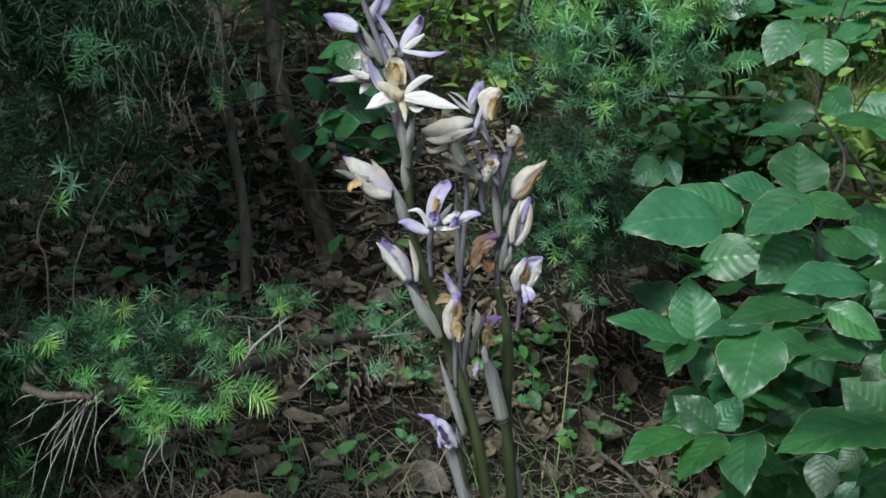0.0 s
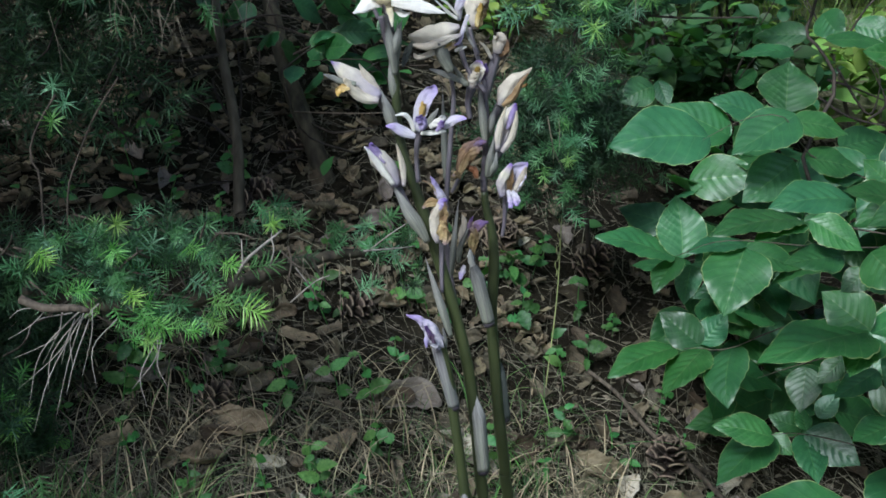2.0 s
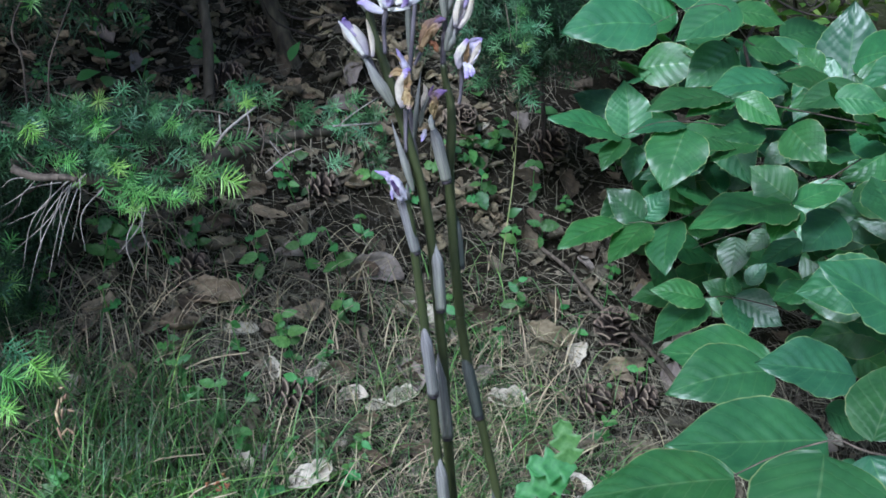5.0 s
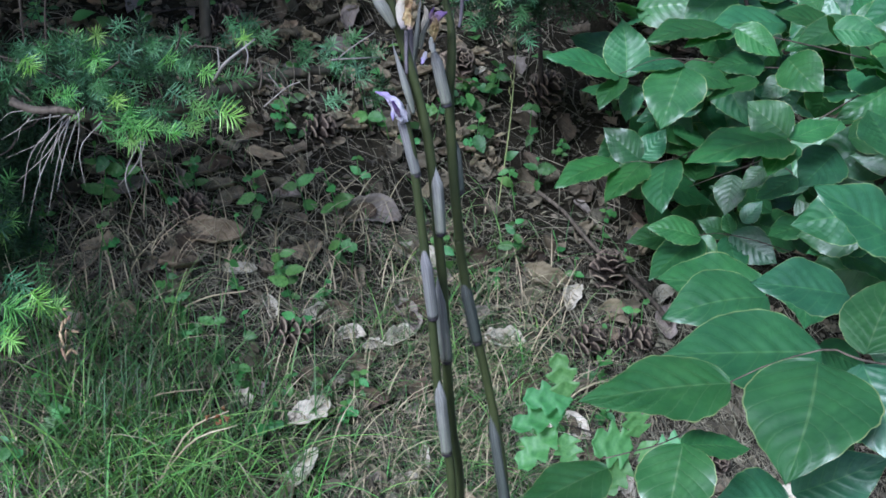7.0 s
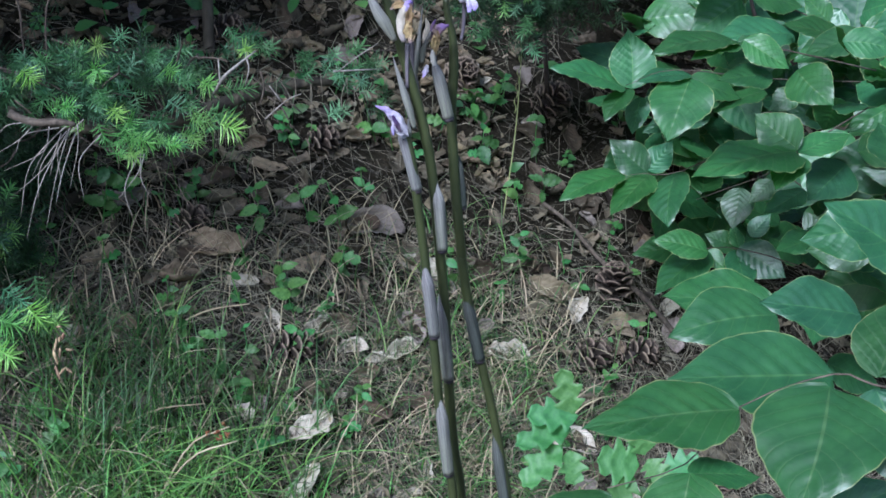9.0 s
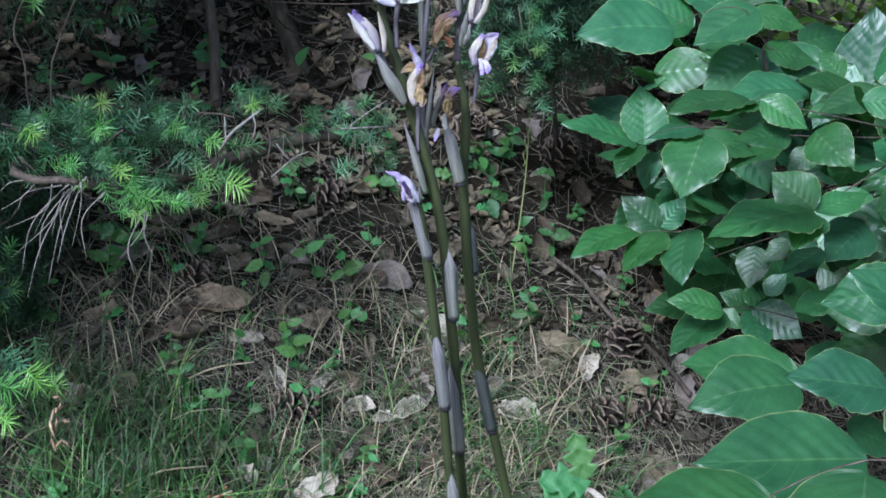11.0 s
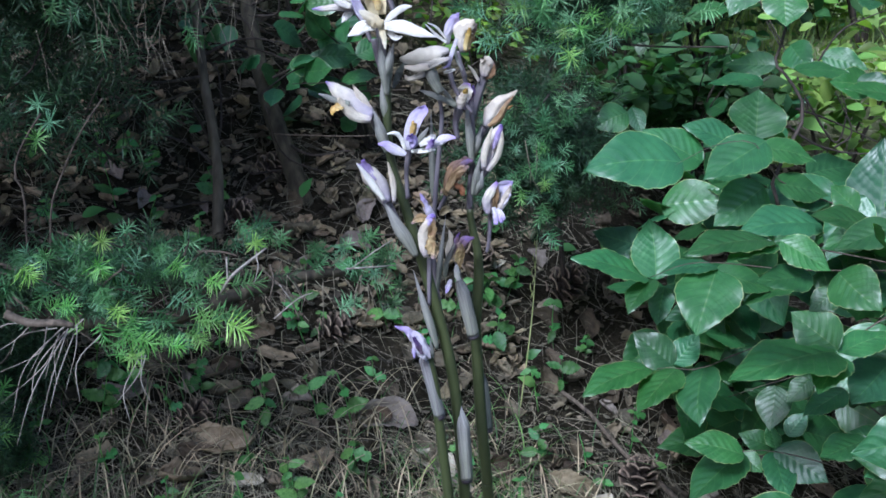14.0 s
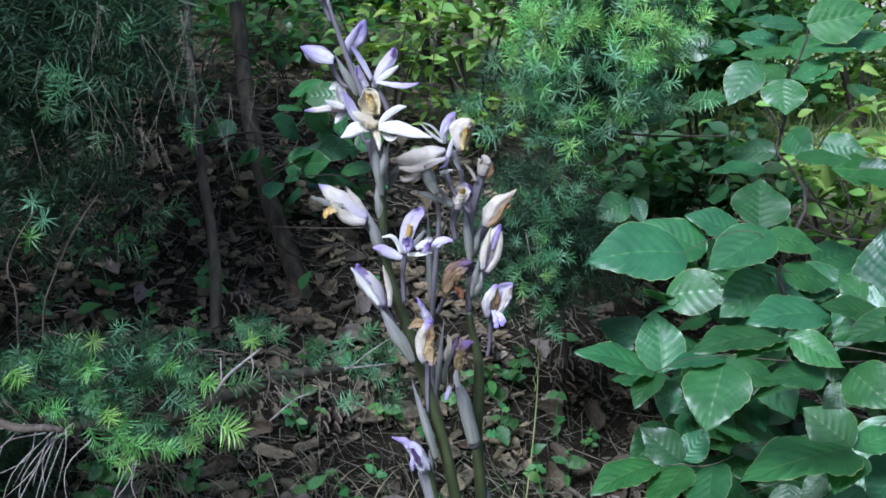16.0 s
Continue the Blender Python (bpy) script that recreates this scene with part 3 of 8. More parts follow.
leaf((0.241, 0.977, 0.138), (0.240, 1.018, 0.190), 0.71, (-0.03, -0.80, 0.61))
leaf((0.239, 0.978, 0.138), (0.209, 0.948, 0.112), 0.62, (-0.42, -0.31, 0.85))
leaf((0.292, 0.942, 0.161), (0.234, 0.931, 0.157), 0.62, (-0.06, -0.12, 0.99))
leaf((0.287, 0.931, 0.161), (0.255, 0.873, 0.115), 0.73, (-0.22, -0.53, 0.82))
leaf((0.286, 0.931, 0.160), (0.339, 0.923, 0.142), 0.62, (0.19, -0.54, 0.82))
leaf((0.364, 0.935, 0.148), (0.310, 0.919, 0.129), 0.62, (-0.31, -0.04, 0.95))
leaf((0.259, 1.013, 0.119), (0.248, 0.990, 0.085), 0.62, (-0.47, -0.66, 0.59))
leaf((0.261, 0.967, 0.051), (0.222, 0.983, 0.082), 0.68, (-0.03, -0.90, 0.43))
leaf((0.262, 0.968, 0.052), (0.292, 0.990, 0.078), 0.63, (-0.11, -0.70, 0.71))
leaf((0.237, 0.968, 0.049), (0.167, 0.940, 0.030), 0.62, (-0.18, -0.20, 0.96))
leaf((0.262, 0.957, 0.052), (0.215, 0.912, 0.023), 0.62, (-0.40, -0.17, 0.90))
leaf((0.284, 0.938, 0.061), (0.266, 0.878, 0.025), 0.62, (-0.60, -0.27, 0.75))
leaf((0.291, 0.821, 0.024), (0.239, 0.828, 0.033), 0.62, (0.08, -0.52, 0.85))
leaf((0.300, 0.856, 0.011), (0.243, 0.816, -0.018), 0.62, (-0.34, -0.18, 0.92))
leaf((0.300, 0.855, 0.010), (0.316, 0.840, -0.003), 0.73, (-0.23, -0.74, 0.63))
leaf((0.331, 0.855, 0.013), (0.371, 0.826, -0.006), 0.71, (-0.27, -0.75, 0.60))
leaf((0.328, 0.855, 0.010), (0.330, 0.813, -0.017), 0.62, (0.23, -0.52, 0.82))
leaf((0.335, 0.865, 0.009), (0.331, 0.882, 0.027), 0.62, (0.01, -0.71, 0.70))
leaf((0.335, 0.874, 0.007), (0.303, 0.879, 0.018), 0.65, (0.04, -0.87, 0.50))
leaf((0.349, 0.877, 0.016), (0.369, 0.884, 0.037), 0.65, (-0.36, -0.72, 0.60))
leaf((0.334, 0.754, 0.146), (0.236, 0.711, 0.138), 0.62, (-0.02, -0.12, 0.99))
leaf((0.336, 0.755, 0.147), (0.300, 0.769, 0.174), 0.83, (-0.09, -0.93, 0.36))
leaf((0.337, 0.754, 0.144), (0.385, 0.768, 0.156), 0.62, (-0.15, -0.27, 0.95))
leaf((0.334, 0.748, 0.145), (0.306, 0.713, 0.126), 0.62, (-0.25, -0.30, 0.92))
leaf((0.393, 0.786, 0.123), (0.351, 0.755, 0.100), 0.75, (-0.03, -0.57, 0.82))
leaf((0.367, 0.805, 0.092), (0.326, 0.788, 0.075), 0.62, (-0.26, -0.27, 0.93))
leaf((0.322, 0.845, 0.079), (0.311, 0.820, 0.047), 0.71, (-0.40, -0.64, 0.65))
leaf((0.345, 0.828, 0.092), (0.324, 0.821, 0.073), 0.67, (-0.27, -0.74, 0.62))
leaf((0.375, 0.770, 0.063), (0.327, 0.747, 0.057), 0.62, (0.02, -0.30, 0.96))
leaf((0.399, 0.787, 0.054), (0.368, 0.791, 0.060), 0.62, (0.05, -0.69, 0.72))
leaf((0.416, 0.744, 0.058), (0.356, 0.730, 0.048), 0.62, (-0.11, -0.29, 0.95))
leaf((0.304, 0.460, 0.174), (0.243, 0.469, 0.212), 0.62, (0.34, -0.64, 0.69))
leaf((0.246, 0.525, 0.120), (0.170, 0.520, 0.128), 0.62, (0.11, -0.47, 0.89))
leaf((0.240, 0.504, 0.122), (0.167, 0.484, 0.118), 0.62, (-0.03, -0.53, 0.90))
leaf((0.247, 0.407, 0.172), (0.190, 0.403, 0.182), 0.62, (0.18, -0.44, 0.88))
leaf((0.196, 0.317, 0.189), (0.119, 0.307, 0.194), 0.62, (0.12, -0.39, 0.91))
leaf((0.137, 0.266, 0.204), (0.074, 0.261, 0.199), 0.62, (-0.07, -0.13, 0.99))
leaf((0.181, 0.286, 0.202), (0.152, 0.232, 0.178), 0.80, (-0.28, -0.26, 0.92))
leaf((0.202, 0.289, 0.199), (0.207, 0.249, 0.173), 0.76, (-0.27, -0.55, 0.79))
leaf((0.221, 0.325, 0.183), (0.251, 0.366, 0.203), 0.62, (-0.43, -0.57, 0.80))
leaf((0.084, 0.242, 0.181), (0.044, 0.223, 0.172), 0.62, (-0.23, 0.03, 0.97))
leaf((0.111, 0.236, 0.196), (0.097, 0.201, 0.178), 0.68, (-0.27, -0.34, 0.90))
leaf((0.116, 0.252, 0.184), (0.147, 0.259, 0.177), 0.62, (0.20, 0.03, 0.98))
leaf((0.184, 0.298, 0.121), (0.147, 0.291, 0.127), 0.73, (0.23, -0.63, 0.74))
leaf((0.186, 0.299, 0.123), (0.232, 0.304, 0.139), 0.62, (-0.21, -0.59, 0.78))
# inner leaves of the shrub, in the shade of the outer ones
for _ in range(230):
    c = Vector((lr.uniform(0.29, 0.75), lr.uniform(1.06, 1.3), lr.uniform(-0.12, 0.2)))
    if c.z > lie(c.x, c.y) + 0.05:
        loose_leaf(c, beech, 0.055, 0.09)
for _ in range(190):
    c = Vector((lr.uniform(0.3, 0.7), lr.uniform(0.62, 1.05), lr.uniform(-0.16, 0.24)))
    if c.x - 0.36 * c.y > 0.08 + max(0.0, 0.05 - c.z) * 0.25 and c.z > lie(c.x, c.y) + 0.06:
        loose_leaf(c, beech, 0.05, 0.085)

# ---- sapling behind it ----
sapling = thing("beech_sapling", "thin dark beech sapling with sparse broad leaves and bare forked twigs", "shrub", at=(0.5, 1.3, lie(0.5, 1.3)))


def sap_twig(path, name="twig"):
    return wood(name, [(x - sapling.location.x, y - sapling.location.y, z - sapling.location.z, r) for x, y, z, r in path], DARK_TWIG, sapling, 18, 6)


sap_twig([(0.5, 1.3, lie(0.5, 1.3) - 0.02, 0.006), (0.47, 1.25, -0.02, 0.005), (0.42, 1.17, 0.1, 0.0045), (0.405, 1.15, 0.17, 0.004)], "trunk")
sap_twig([(0.4059, 1.0825, 0.1724, 0.0024), (0.3926, 1.1021, 0.2115, 0.0022), (0.4401, 1.1560, 0.2741, 0.0021), (0.4246, 1.1653, 0.3128, 0.0019), (0.4077, 1.1704, 0.3324, 0.0017), (0.4168, 1.1764, 0.3601, 0.0016), (0.4266, 1.1881, 0.4123, 0.0014), (0.4432, 1.1960, 0.4491, 0.0013), (0.4510, 1.2041, 0.4860, 0.0011)])
for path in [
    [(0.4739, 1.3016, 0.2423, 0.0019), (0.5127, 1.2949, 0.2181, 0.0015), (0.5693, 1.2907, 0.2078, 0.0010), (0.6190, 1.2923, 0.2216, 0.0006)],
    [(0.5138, 1.3581, 0.2706, 0.0019), (0.5538, 1.3438, 0.2133, 0.0015), (0.5687, 1.3515, 0.2491, 0.0010), (0.5616, 1.3583, 0.2777, 0.0006)],
    [(0.5917, 1.5618, 0.2742, 0.0019), (0.6341, 1.5745, 0.3356, 0.0015), (0.6762, 1.5788, 0.3602, 0.0010), (0.7688, 1.5834, 0.3930, 0.0006)],
    [(0.5458, 1.3226, 0.2095, 0.0019), (0.5677, 1.3268, 0.2307, 0.0013), (0.5463, 1.3388, 0.2801, 0.0006)],
    [(0.5026, 1.3552, 0.2562, 0.0019), (0.5466, 1.3506, 0.2419, 0.0013), (0.6125, 1.3419, 0.2133, 0.0006)]
]:
    sap_twig(path)


def leaf_top(base, tip, ratio, way):
    return leaf(base, tip, ratio, way, sapling)


leaf_top((0.382, 1.183, 0.430), (0.347, 1.155, 0.383), 0.65, (-0.17, -0.78, 0.60))
leaf_top((0.408, 1.158, 0.412), (0.403, 1.131, 0.374), 1.00, (-0.12, -0.80, 0.59))
leaf_top((0.420, 1.191, 0.424), (0.375, 1.179, 0.406), 0.62, (-0.15, -0.62, 0.77))
leaf_top((0.430, 1.204, 0.443), (0.371, 1.205, 0.436), 0.62, (-0.11, -0.34, 0.93))
leaf_top((0.423, 1.227, 0.454), (0.375, 1.229, 0.458), 0.62, (0.02, -0.67, 0.74))
leaf_top((0.441, 1.189, 0.470), (0.517, 1.189, 0.485), 0.66, (-0.04, -0.97, 0.26))
leaf_top((0.445, 1.208, 0.468), (0.395, 1.210, 0.470), 0.62, (0.02, -0.52, 0.86))
leaf_top((0.494, 1.203, 0.446), (0.547, 1.203, 0.457), 0.62, (-0.15, -0.61, 0.78))
leaf_top((0.442, 1.183, 0.442), (0.496, 1.182, 0.443), 0.62, (-0.02, -0.32, 0.95))
leaf_top((0.426, 1.178, 0.410), (0.471, 1.191, 0.436), 0.62, (-0.36, -0.40, 0.84))
leaf_top((0.428, 1.178, 0.409), (0.481, 1.179, 0.424), 0.62, (-0.25, -0.21, 0.94))
leaf_top((0.423, 1.152, 0.326), (0.485, 1.149, 0.323), 0.62, (0.03, -0.36, 0.93))
leaf_top((0.532, 1.134, 0.301), (0.471, 1.127, 0.309), 0.62, (0.16, -0.44, 0.89))
leaf_top((0.441, 1.309, 0.297), (0.368, 1.300, 0.293), 0.62, (-0.02, -0.33, 0.94))
leaf_top((0.408, 1.338, 0.449), (0.363, 1.338, 0.437), 0.62, (-0.19, -0.57, 0.80))
leaf_top((0.402, 1.347, 0.385), (0.342, 1.345, 0.367), 0.62, (-0.25, -0.48, 0.84))
leaf_top((0.346, 1.364, 0.360), (0.278, 1.365, 0.352), 0.62, (-0.12, -0.43, 0.90))
leaf_top((0.252, 1.208, 0.271), (0.211, 1.196, 0.254), 0.78, (0.06, -0.87, 0.48))
leaf_top((0.265, 1.248, 0.272), (0.276, 1.232, 0.241), 0.62, (0.02, -0.88, 0.47))
for _ in range(40):
    loose_leaf(Vector((lr.uniform(0.36, 0.95), lr.uniform(1.3, 1.75), lr.uniform(0.2, 0.62))), sapling, 0.05, 0.08)

# ---- small beech in the shade of the bank ----
bank_beech = thing("beech_shrub", "small young beech with dark glossy leaves in the shade", "shrub", at=(-0.06, 1.6, lie(-0.06, 1.6)))
o = bank_beech.location
br = random.Random(41)
for tip in ((-0.3, 1.47, 0.34), (-0.22, 1.45, 0.37), (-0.12, 1.46, 0.35), (-0.17, 1.5, 0.31)):
    e = Vector(tip) - o
    wood("branch", [(0, 0, -0.01, 0.003), (*(e * 0.45 + Vector((0, 0, 0.05))), 0.002), (*e, 0.0006)], DARK_TWIG, bank_beech, 14, 6)
    for k in range(13):
        c = o + e * br.uniform(0.45, 1.05) + Vector((br.uniform(-0.05, 0.05), br.uniform(-0.05, 0.05), br.uniform(-0.03, 0.05)))
        loose_leaf(c, bank_beech, 0.035, 0.062)

# ---- junipers ----
def tuft_mesh(seed, count, length, spread, axis, thick=0.036):
    """The end of a shoot that points along +z: whorls of three stiff needles, closing towards the tip."""
    r = random.Random(seed)
    verts, faces, uvs = tube([(0, 0, -axis), (0, 0, 0)], [0.035, 0.02], 4)
    whorls = count // 3
    for k in range(count):
        s = (k // 3 + 0.4 * r.random()) / whorls
        a = (k % 3) * 2.094 + (k // 3) * 1.047 + r.uniform(-0.35, 0.35)
        out = radians(spread * r.uniform(0.8, 1.12)) * (1.0 - 0.68 * s**3)
        d = Vector((math.sin(out) * math.cos(a), math.sin(out) * math.sin(a), math.cos(out)))
        b = Vector((0, 0, -axis * (1 - s)))
        n = length * r.uniform(0.75, 1.1) * (1.0 - 0.3 * s**4)
        x = d.orthogonal().normalized()
        y = d.cross(x)
        w = length * thick
        o = len(verts)
        mid = b + d * n * 0.5 + Vector((0, 0, length * 0.035))
        verts += [b + x * w * 0.6, b - x * w * 0.3 + y * w * 0.5, b - x * w * 0.3 - y * w * 0.5, mid + x * w, mid - x * w * 0.5 + y * w * 0.8, mid - x * w * 0.5 - y * w * 0.8, b + d * n]
        uvs += [(0, 0)] * 7
        for i, j in ((0, 1), (1, 2), (2, 0)):
            faces += [(o + i, o + j, o + 3 + j, o + 3 + i), (o + 3 + i, o + 3 + j, o + 6)]
    return verts, faces, uvs


def tuft_set(name, mat, seed, count, length, spread, axis, thick=0.036, n=4):
    out = []
    for k in range(n):
        me = mesh_of(name, *tuft_mesh(seed + k, count, length, spread, axis, thick), smooth=False)
        me.materials.append(mat)
        out.append(me)
    return out


TUFTS = tuft_set("tuft", NEEDLE, 40, 27, 1.0, 74, 1.5, 0.042)
TUFTS_BLUE = tuft_set("tuft", NEEDLE_BLUE, 50, 21, 1.0, 84, 1.0, 0.036)
TUFTS_NEW_OR_LIT = tuft_set("tuft", NEEDLE_NEW_OR_LIT, 60, 24, 1.0, 78, 1.0, 0.036)

TUFTS_TIP_OR_LIT = tuft_set("tuft", NEEDLE_TIP_OR_LIT, 65, 30, 1.0, 76, 0.75, 0.034)


def tuft_at(parent, at, way, size, kind, label=""):
    me = kind[rng.randrange(len(kind))]
    q = Vector(way).to_track_quat("Z", "Y")
    m = Matrix.LocRotScale(Vector(at) - Vector(parent.location), q, (size, size, size)) @ Matrix.Rotation(rng.uniform(0, 6.28), 4, "Z")
    return placed("tuft", me, None, parent, label, m)


def needle_mass(parent, spots, mats):
    """The rest of the sprays, joined, each an island of needles."""
    verts, faces = [], []
    protos = [np.array(tuft_mesh(70 + k, 18, 1.0, 78, 1.4)[0]) for k in range(5)]
    pf = tuft_mesh(70, 18, 1.0, 78, 1.4)[1]
    for at, way, size in spots:
        q = np.array(Vector(way).to_track_quat("Z", "Y").to_matrix()) * size
        o = len(verts)
        verts.extend(map(tuple, protos[rng.randrange(5)] @ q.T + np.array(Vector(at) - Vector(parent.location))))
        faces.extend([tuple(i + o for i in f) for f in pf])
    ob = placed("foliage", mesh_of("foliage", verts, faces, smooth=False), mats, parent, "dense juniper needles with shade painted into their green")
    ob["kind"] = "stuff"
    return ob


def blob(centre, size, n, r, hollow=0.0):
    """Points in an uneven, lumpy ellipsoid."""
    out = []
    while len(out) < n:
        d = unit(r)
        k = r.uniform(hollow, 1.0) ** 0.5 * (0.75 + 0.5 * noise.noise(d * 2.2 + Vector(centre) * 3.0))
        p = Vector((centre[0] + d.x * k * size[0], centre[1] + d.y * k * size[1], centre[2] + d.z * k * size[2]))
        if p.z > lie(p.x, p.y) + 0.02:
            out.append((p, d))
    return out


left_juniper = thing("juniper_shrub", "spreading juniper shrub with prickly green needles and fresh bright tips", "shrub", at=(-0.62, 1.12, lie(-0.62, 1.12)))


def bright_tuft(parent, at, size):
    way = (Vector((0.7, -0.45, -0.12)) + unit() * 0.4).normalized()
    tuft_at(parent, Vector(at) + way * size * 0.35, way, size, TUFTS_TIP_OR_LIT, "fresh yellow-green juniper tip")
    tuft_at(parent, Vector(at) - way * size * 0.55 + unit() * size * 0.25, way + unit() * 0.5, size * 0.75, TUFTS_NEW_OR_LIT if rng.random() < 0.6 else TUFTS)
    for _ in range(2):
        o = unit() * size * 0.7
        tuft_at(parent, Vector(at) + o + Vector((-0.01, 0.02, -0.004)), way + unit() * 0.6, size * 0.75, TUFTS)


def mid_tuft(parent, at):
    for _ in range(2):
        tuft_at(parent, Vector(at) + unit() * 0.008, Vector((0.3, -0.6, 0.35)) + unit() * 0.7, rng.uniform(0.012, 0.017), TUFTS if rng.random() < 0.65 else TUFTS_BLUE)


def limb(parent, path, mat=DARK_TWIG, name="branch", n=14, sides=6):
    return wood(name, [(x - parent.location.x, y - parent.location.y, z - parent.location.z, r) for x, y, z, r in path], mat, parent, n, sides)


bright_tuft(left_juniper, (-0.141, 0.787, 0.157), 0.020)
bright_tuft(left_juniper, (-0.213, 0.785, 0.146), 0.017)
bright_tuft(left_juniper, (-0.237, 0.796, 0.167), 0.015)
bright_tuft(left_juniper, (-0.223, 0.781, 0.135), 0.015)
bright_tuft(left_juniper, (-0.160, 0.803, 0.190), 0.015)
bright_tuft(left_juniper, (-0.262, 0.841, 0.192), 0.017)
bright_tuft(left_juniper, (-0.270, 0.880, 0.204), 0.015)
bright_tuft(left_juniper, (-0.315, 0.822, 0.193), 0.017)
bright_tuft(left_juniper, (-0.170, 0.784, 0.148), 0.014)
bright_tuft(left_juniper, (-0.189, 0.783, 0.143), 0.013)
bright_tuft(left_juniper, (-0.281, 0.809, 0.168), 0.015)
bright_tuft(left_juniper, (-0.286, 0.675, 0.039), 0.020)
bright_tuft(left_juniper, (-0.299, 0.655, 0.042), 0.020)
bright_tuft(left_juniper, (-0.270, 0.671, 0.033), 0.017)
bright_tuft(left_juniper, (-0.301, 0.645, 0.020), 0.018)
bright_tuft(left_juniper, (-0.142, 0.913, 0.193), 0.014)
bright_tuft(left_juniper, (-0.201, 0.858, 0.188), 0.014)
mid_tuft(left_juniper, (-0.129, 1.047, 0.167))
mid_tuft(left_juniper, (-0.093, 0.991, 0.154))
mid_tuft(left_juniper, (-0.085, 1.003, 0.161))
mid_tuft(left_juniper, (-0.071, 0.990, 0.150))
mid_tuft(left_juniper, (-0.050, 1.019, 0.147))
mid_tuft(left_juniper, (-0.064, 0.962, 0.119))
mid_tuft(left_juniper, (-0.038, 0.997, 0.139))
mid_tuft(left_juniper, (-0.021, 0.984, 0.132))
mid_tuft(left_juniper, (-0.016, 1.038, 0.142))
mid_tuft(left_juniper, (-0.022, 1.060, 0.151))
mid_tuft(left_juniper, (-0.156, 0.998, 0.175))
mid_tuft(left_juniper, (-0.154, 1.050, 0.179))
mid_tuft(left_juniper, (-0.035, 1.092, 0.155))
mid_tuft(left_juniper, (-0.010, 0.951, 0.125))
mid_tuft(left_juniper, (-0.033, 1.039, 0.145))
mid_tuft(left_juniper, (-0.074, 1.043, 0.156))
jr = random.Random(5)
for p, d in blob((-0.275, 0.9, 0.165), (0.175, 0.11, 0.062), 74, jr):
    tuft_at(left_juniper, p, Vector((0.25, -0.5, 0.1)) + d * 0.8 + unit(jr) * 0.5, jr.uniform(0.013, 0.018), TUFTS if jr.random() < 0.66 else TUFTS_BLUE if jr.random() < 0.7 else TUFTS_NEW_OR_LIT)
for p, d in blob((-0.235, 0.805, 0.15), (0.1, 0.03, 0.035), 14, jr):
    tuft_at(left_juniper, p, Vector((0.2, -0.6, -0.1)) + d * 0.6 + unit(jr) * 0.5, jr.uniform(0.012, 0.016), TUFTS if jr.random() < 0.55 else TUFTS_NEW_OR_LIT)
for p, d in blob((-0.30, 1.06, 0.41), (0.2, 0.14, 0.13), 16, jr):
    tuft_at(left_juniper, p, Vector((0.1, -0.4, -0.3)) + d * 0.8 + unit(jr) * 0.4, jr.uniform(0.014, 0.02), TUFTS if jr.random() < 0.7 else TUFTS_BLUE)
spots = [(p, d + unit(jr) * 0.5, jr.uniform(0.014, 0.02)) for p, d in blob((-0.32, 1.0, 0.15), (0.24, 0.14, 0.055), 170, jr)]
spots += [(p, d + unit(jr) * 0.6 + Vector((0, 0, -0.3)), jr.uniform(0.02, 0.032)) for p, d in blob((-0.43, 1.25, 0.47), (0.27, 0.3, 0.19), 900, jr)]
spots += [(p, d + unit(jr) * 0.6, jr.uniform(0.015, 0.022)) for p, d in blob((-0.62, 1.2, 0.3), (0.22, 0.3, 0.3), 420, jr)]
# Clumps above the visible shrub, added to shade the bank below.
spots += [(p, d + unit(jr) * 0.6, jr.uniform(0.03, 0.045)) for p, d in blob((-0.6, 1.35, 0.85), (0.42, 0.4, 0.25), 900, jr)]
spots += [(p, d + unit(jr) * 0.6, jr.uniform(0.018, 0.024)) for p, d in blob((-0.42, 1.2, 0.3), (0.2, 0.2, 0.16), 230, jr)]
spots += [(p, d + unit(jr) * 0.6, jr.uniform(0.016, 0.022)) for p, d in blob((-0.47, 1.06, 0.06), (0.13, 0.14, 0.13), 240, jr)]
# Low dark clumps that partly paint in the black shade under the shrub.
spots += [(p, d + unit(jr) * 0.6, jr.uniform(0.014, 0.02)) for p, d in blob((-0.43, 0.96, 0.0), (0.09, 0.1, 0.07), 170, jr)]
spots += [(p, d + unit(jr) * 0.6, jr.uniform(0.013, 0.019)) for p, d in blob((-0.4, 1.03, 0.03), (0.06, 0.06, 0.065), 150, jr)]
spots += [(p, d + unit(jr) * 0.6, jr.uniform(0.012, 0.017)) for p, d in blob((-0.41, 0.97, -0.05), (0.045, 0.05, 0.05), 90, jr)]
# Unseen clumps off to the left, added to darken the left ground.
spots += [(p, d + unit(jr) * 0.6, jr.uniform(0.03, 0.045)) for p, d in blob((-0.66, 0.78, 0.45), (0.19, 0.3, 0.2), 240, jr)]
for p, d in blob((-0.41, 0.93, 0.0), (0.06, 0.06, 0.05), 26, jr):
    tuft_at(left_juniper, p, d + Vector((0.3, -0.5, 0.1)), jr.uniform(0.016, 0.022), TUFTS if jr.random() < 0.6 else TUFTS_NEW_OR_LIT)
# Another unseen clump, on its own branch, added to block the low sun.
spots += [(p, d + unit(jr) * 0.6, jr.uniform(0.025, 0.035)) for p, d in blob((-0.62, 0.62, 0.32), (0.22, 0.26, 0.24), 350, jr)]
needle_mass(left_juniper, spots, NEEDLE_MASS)
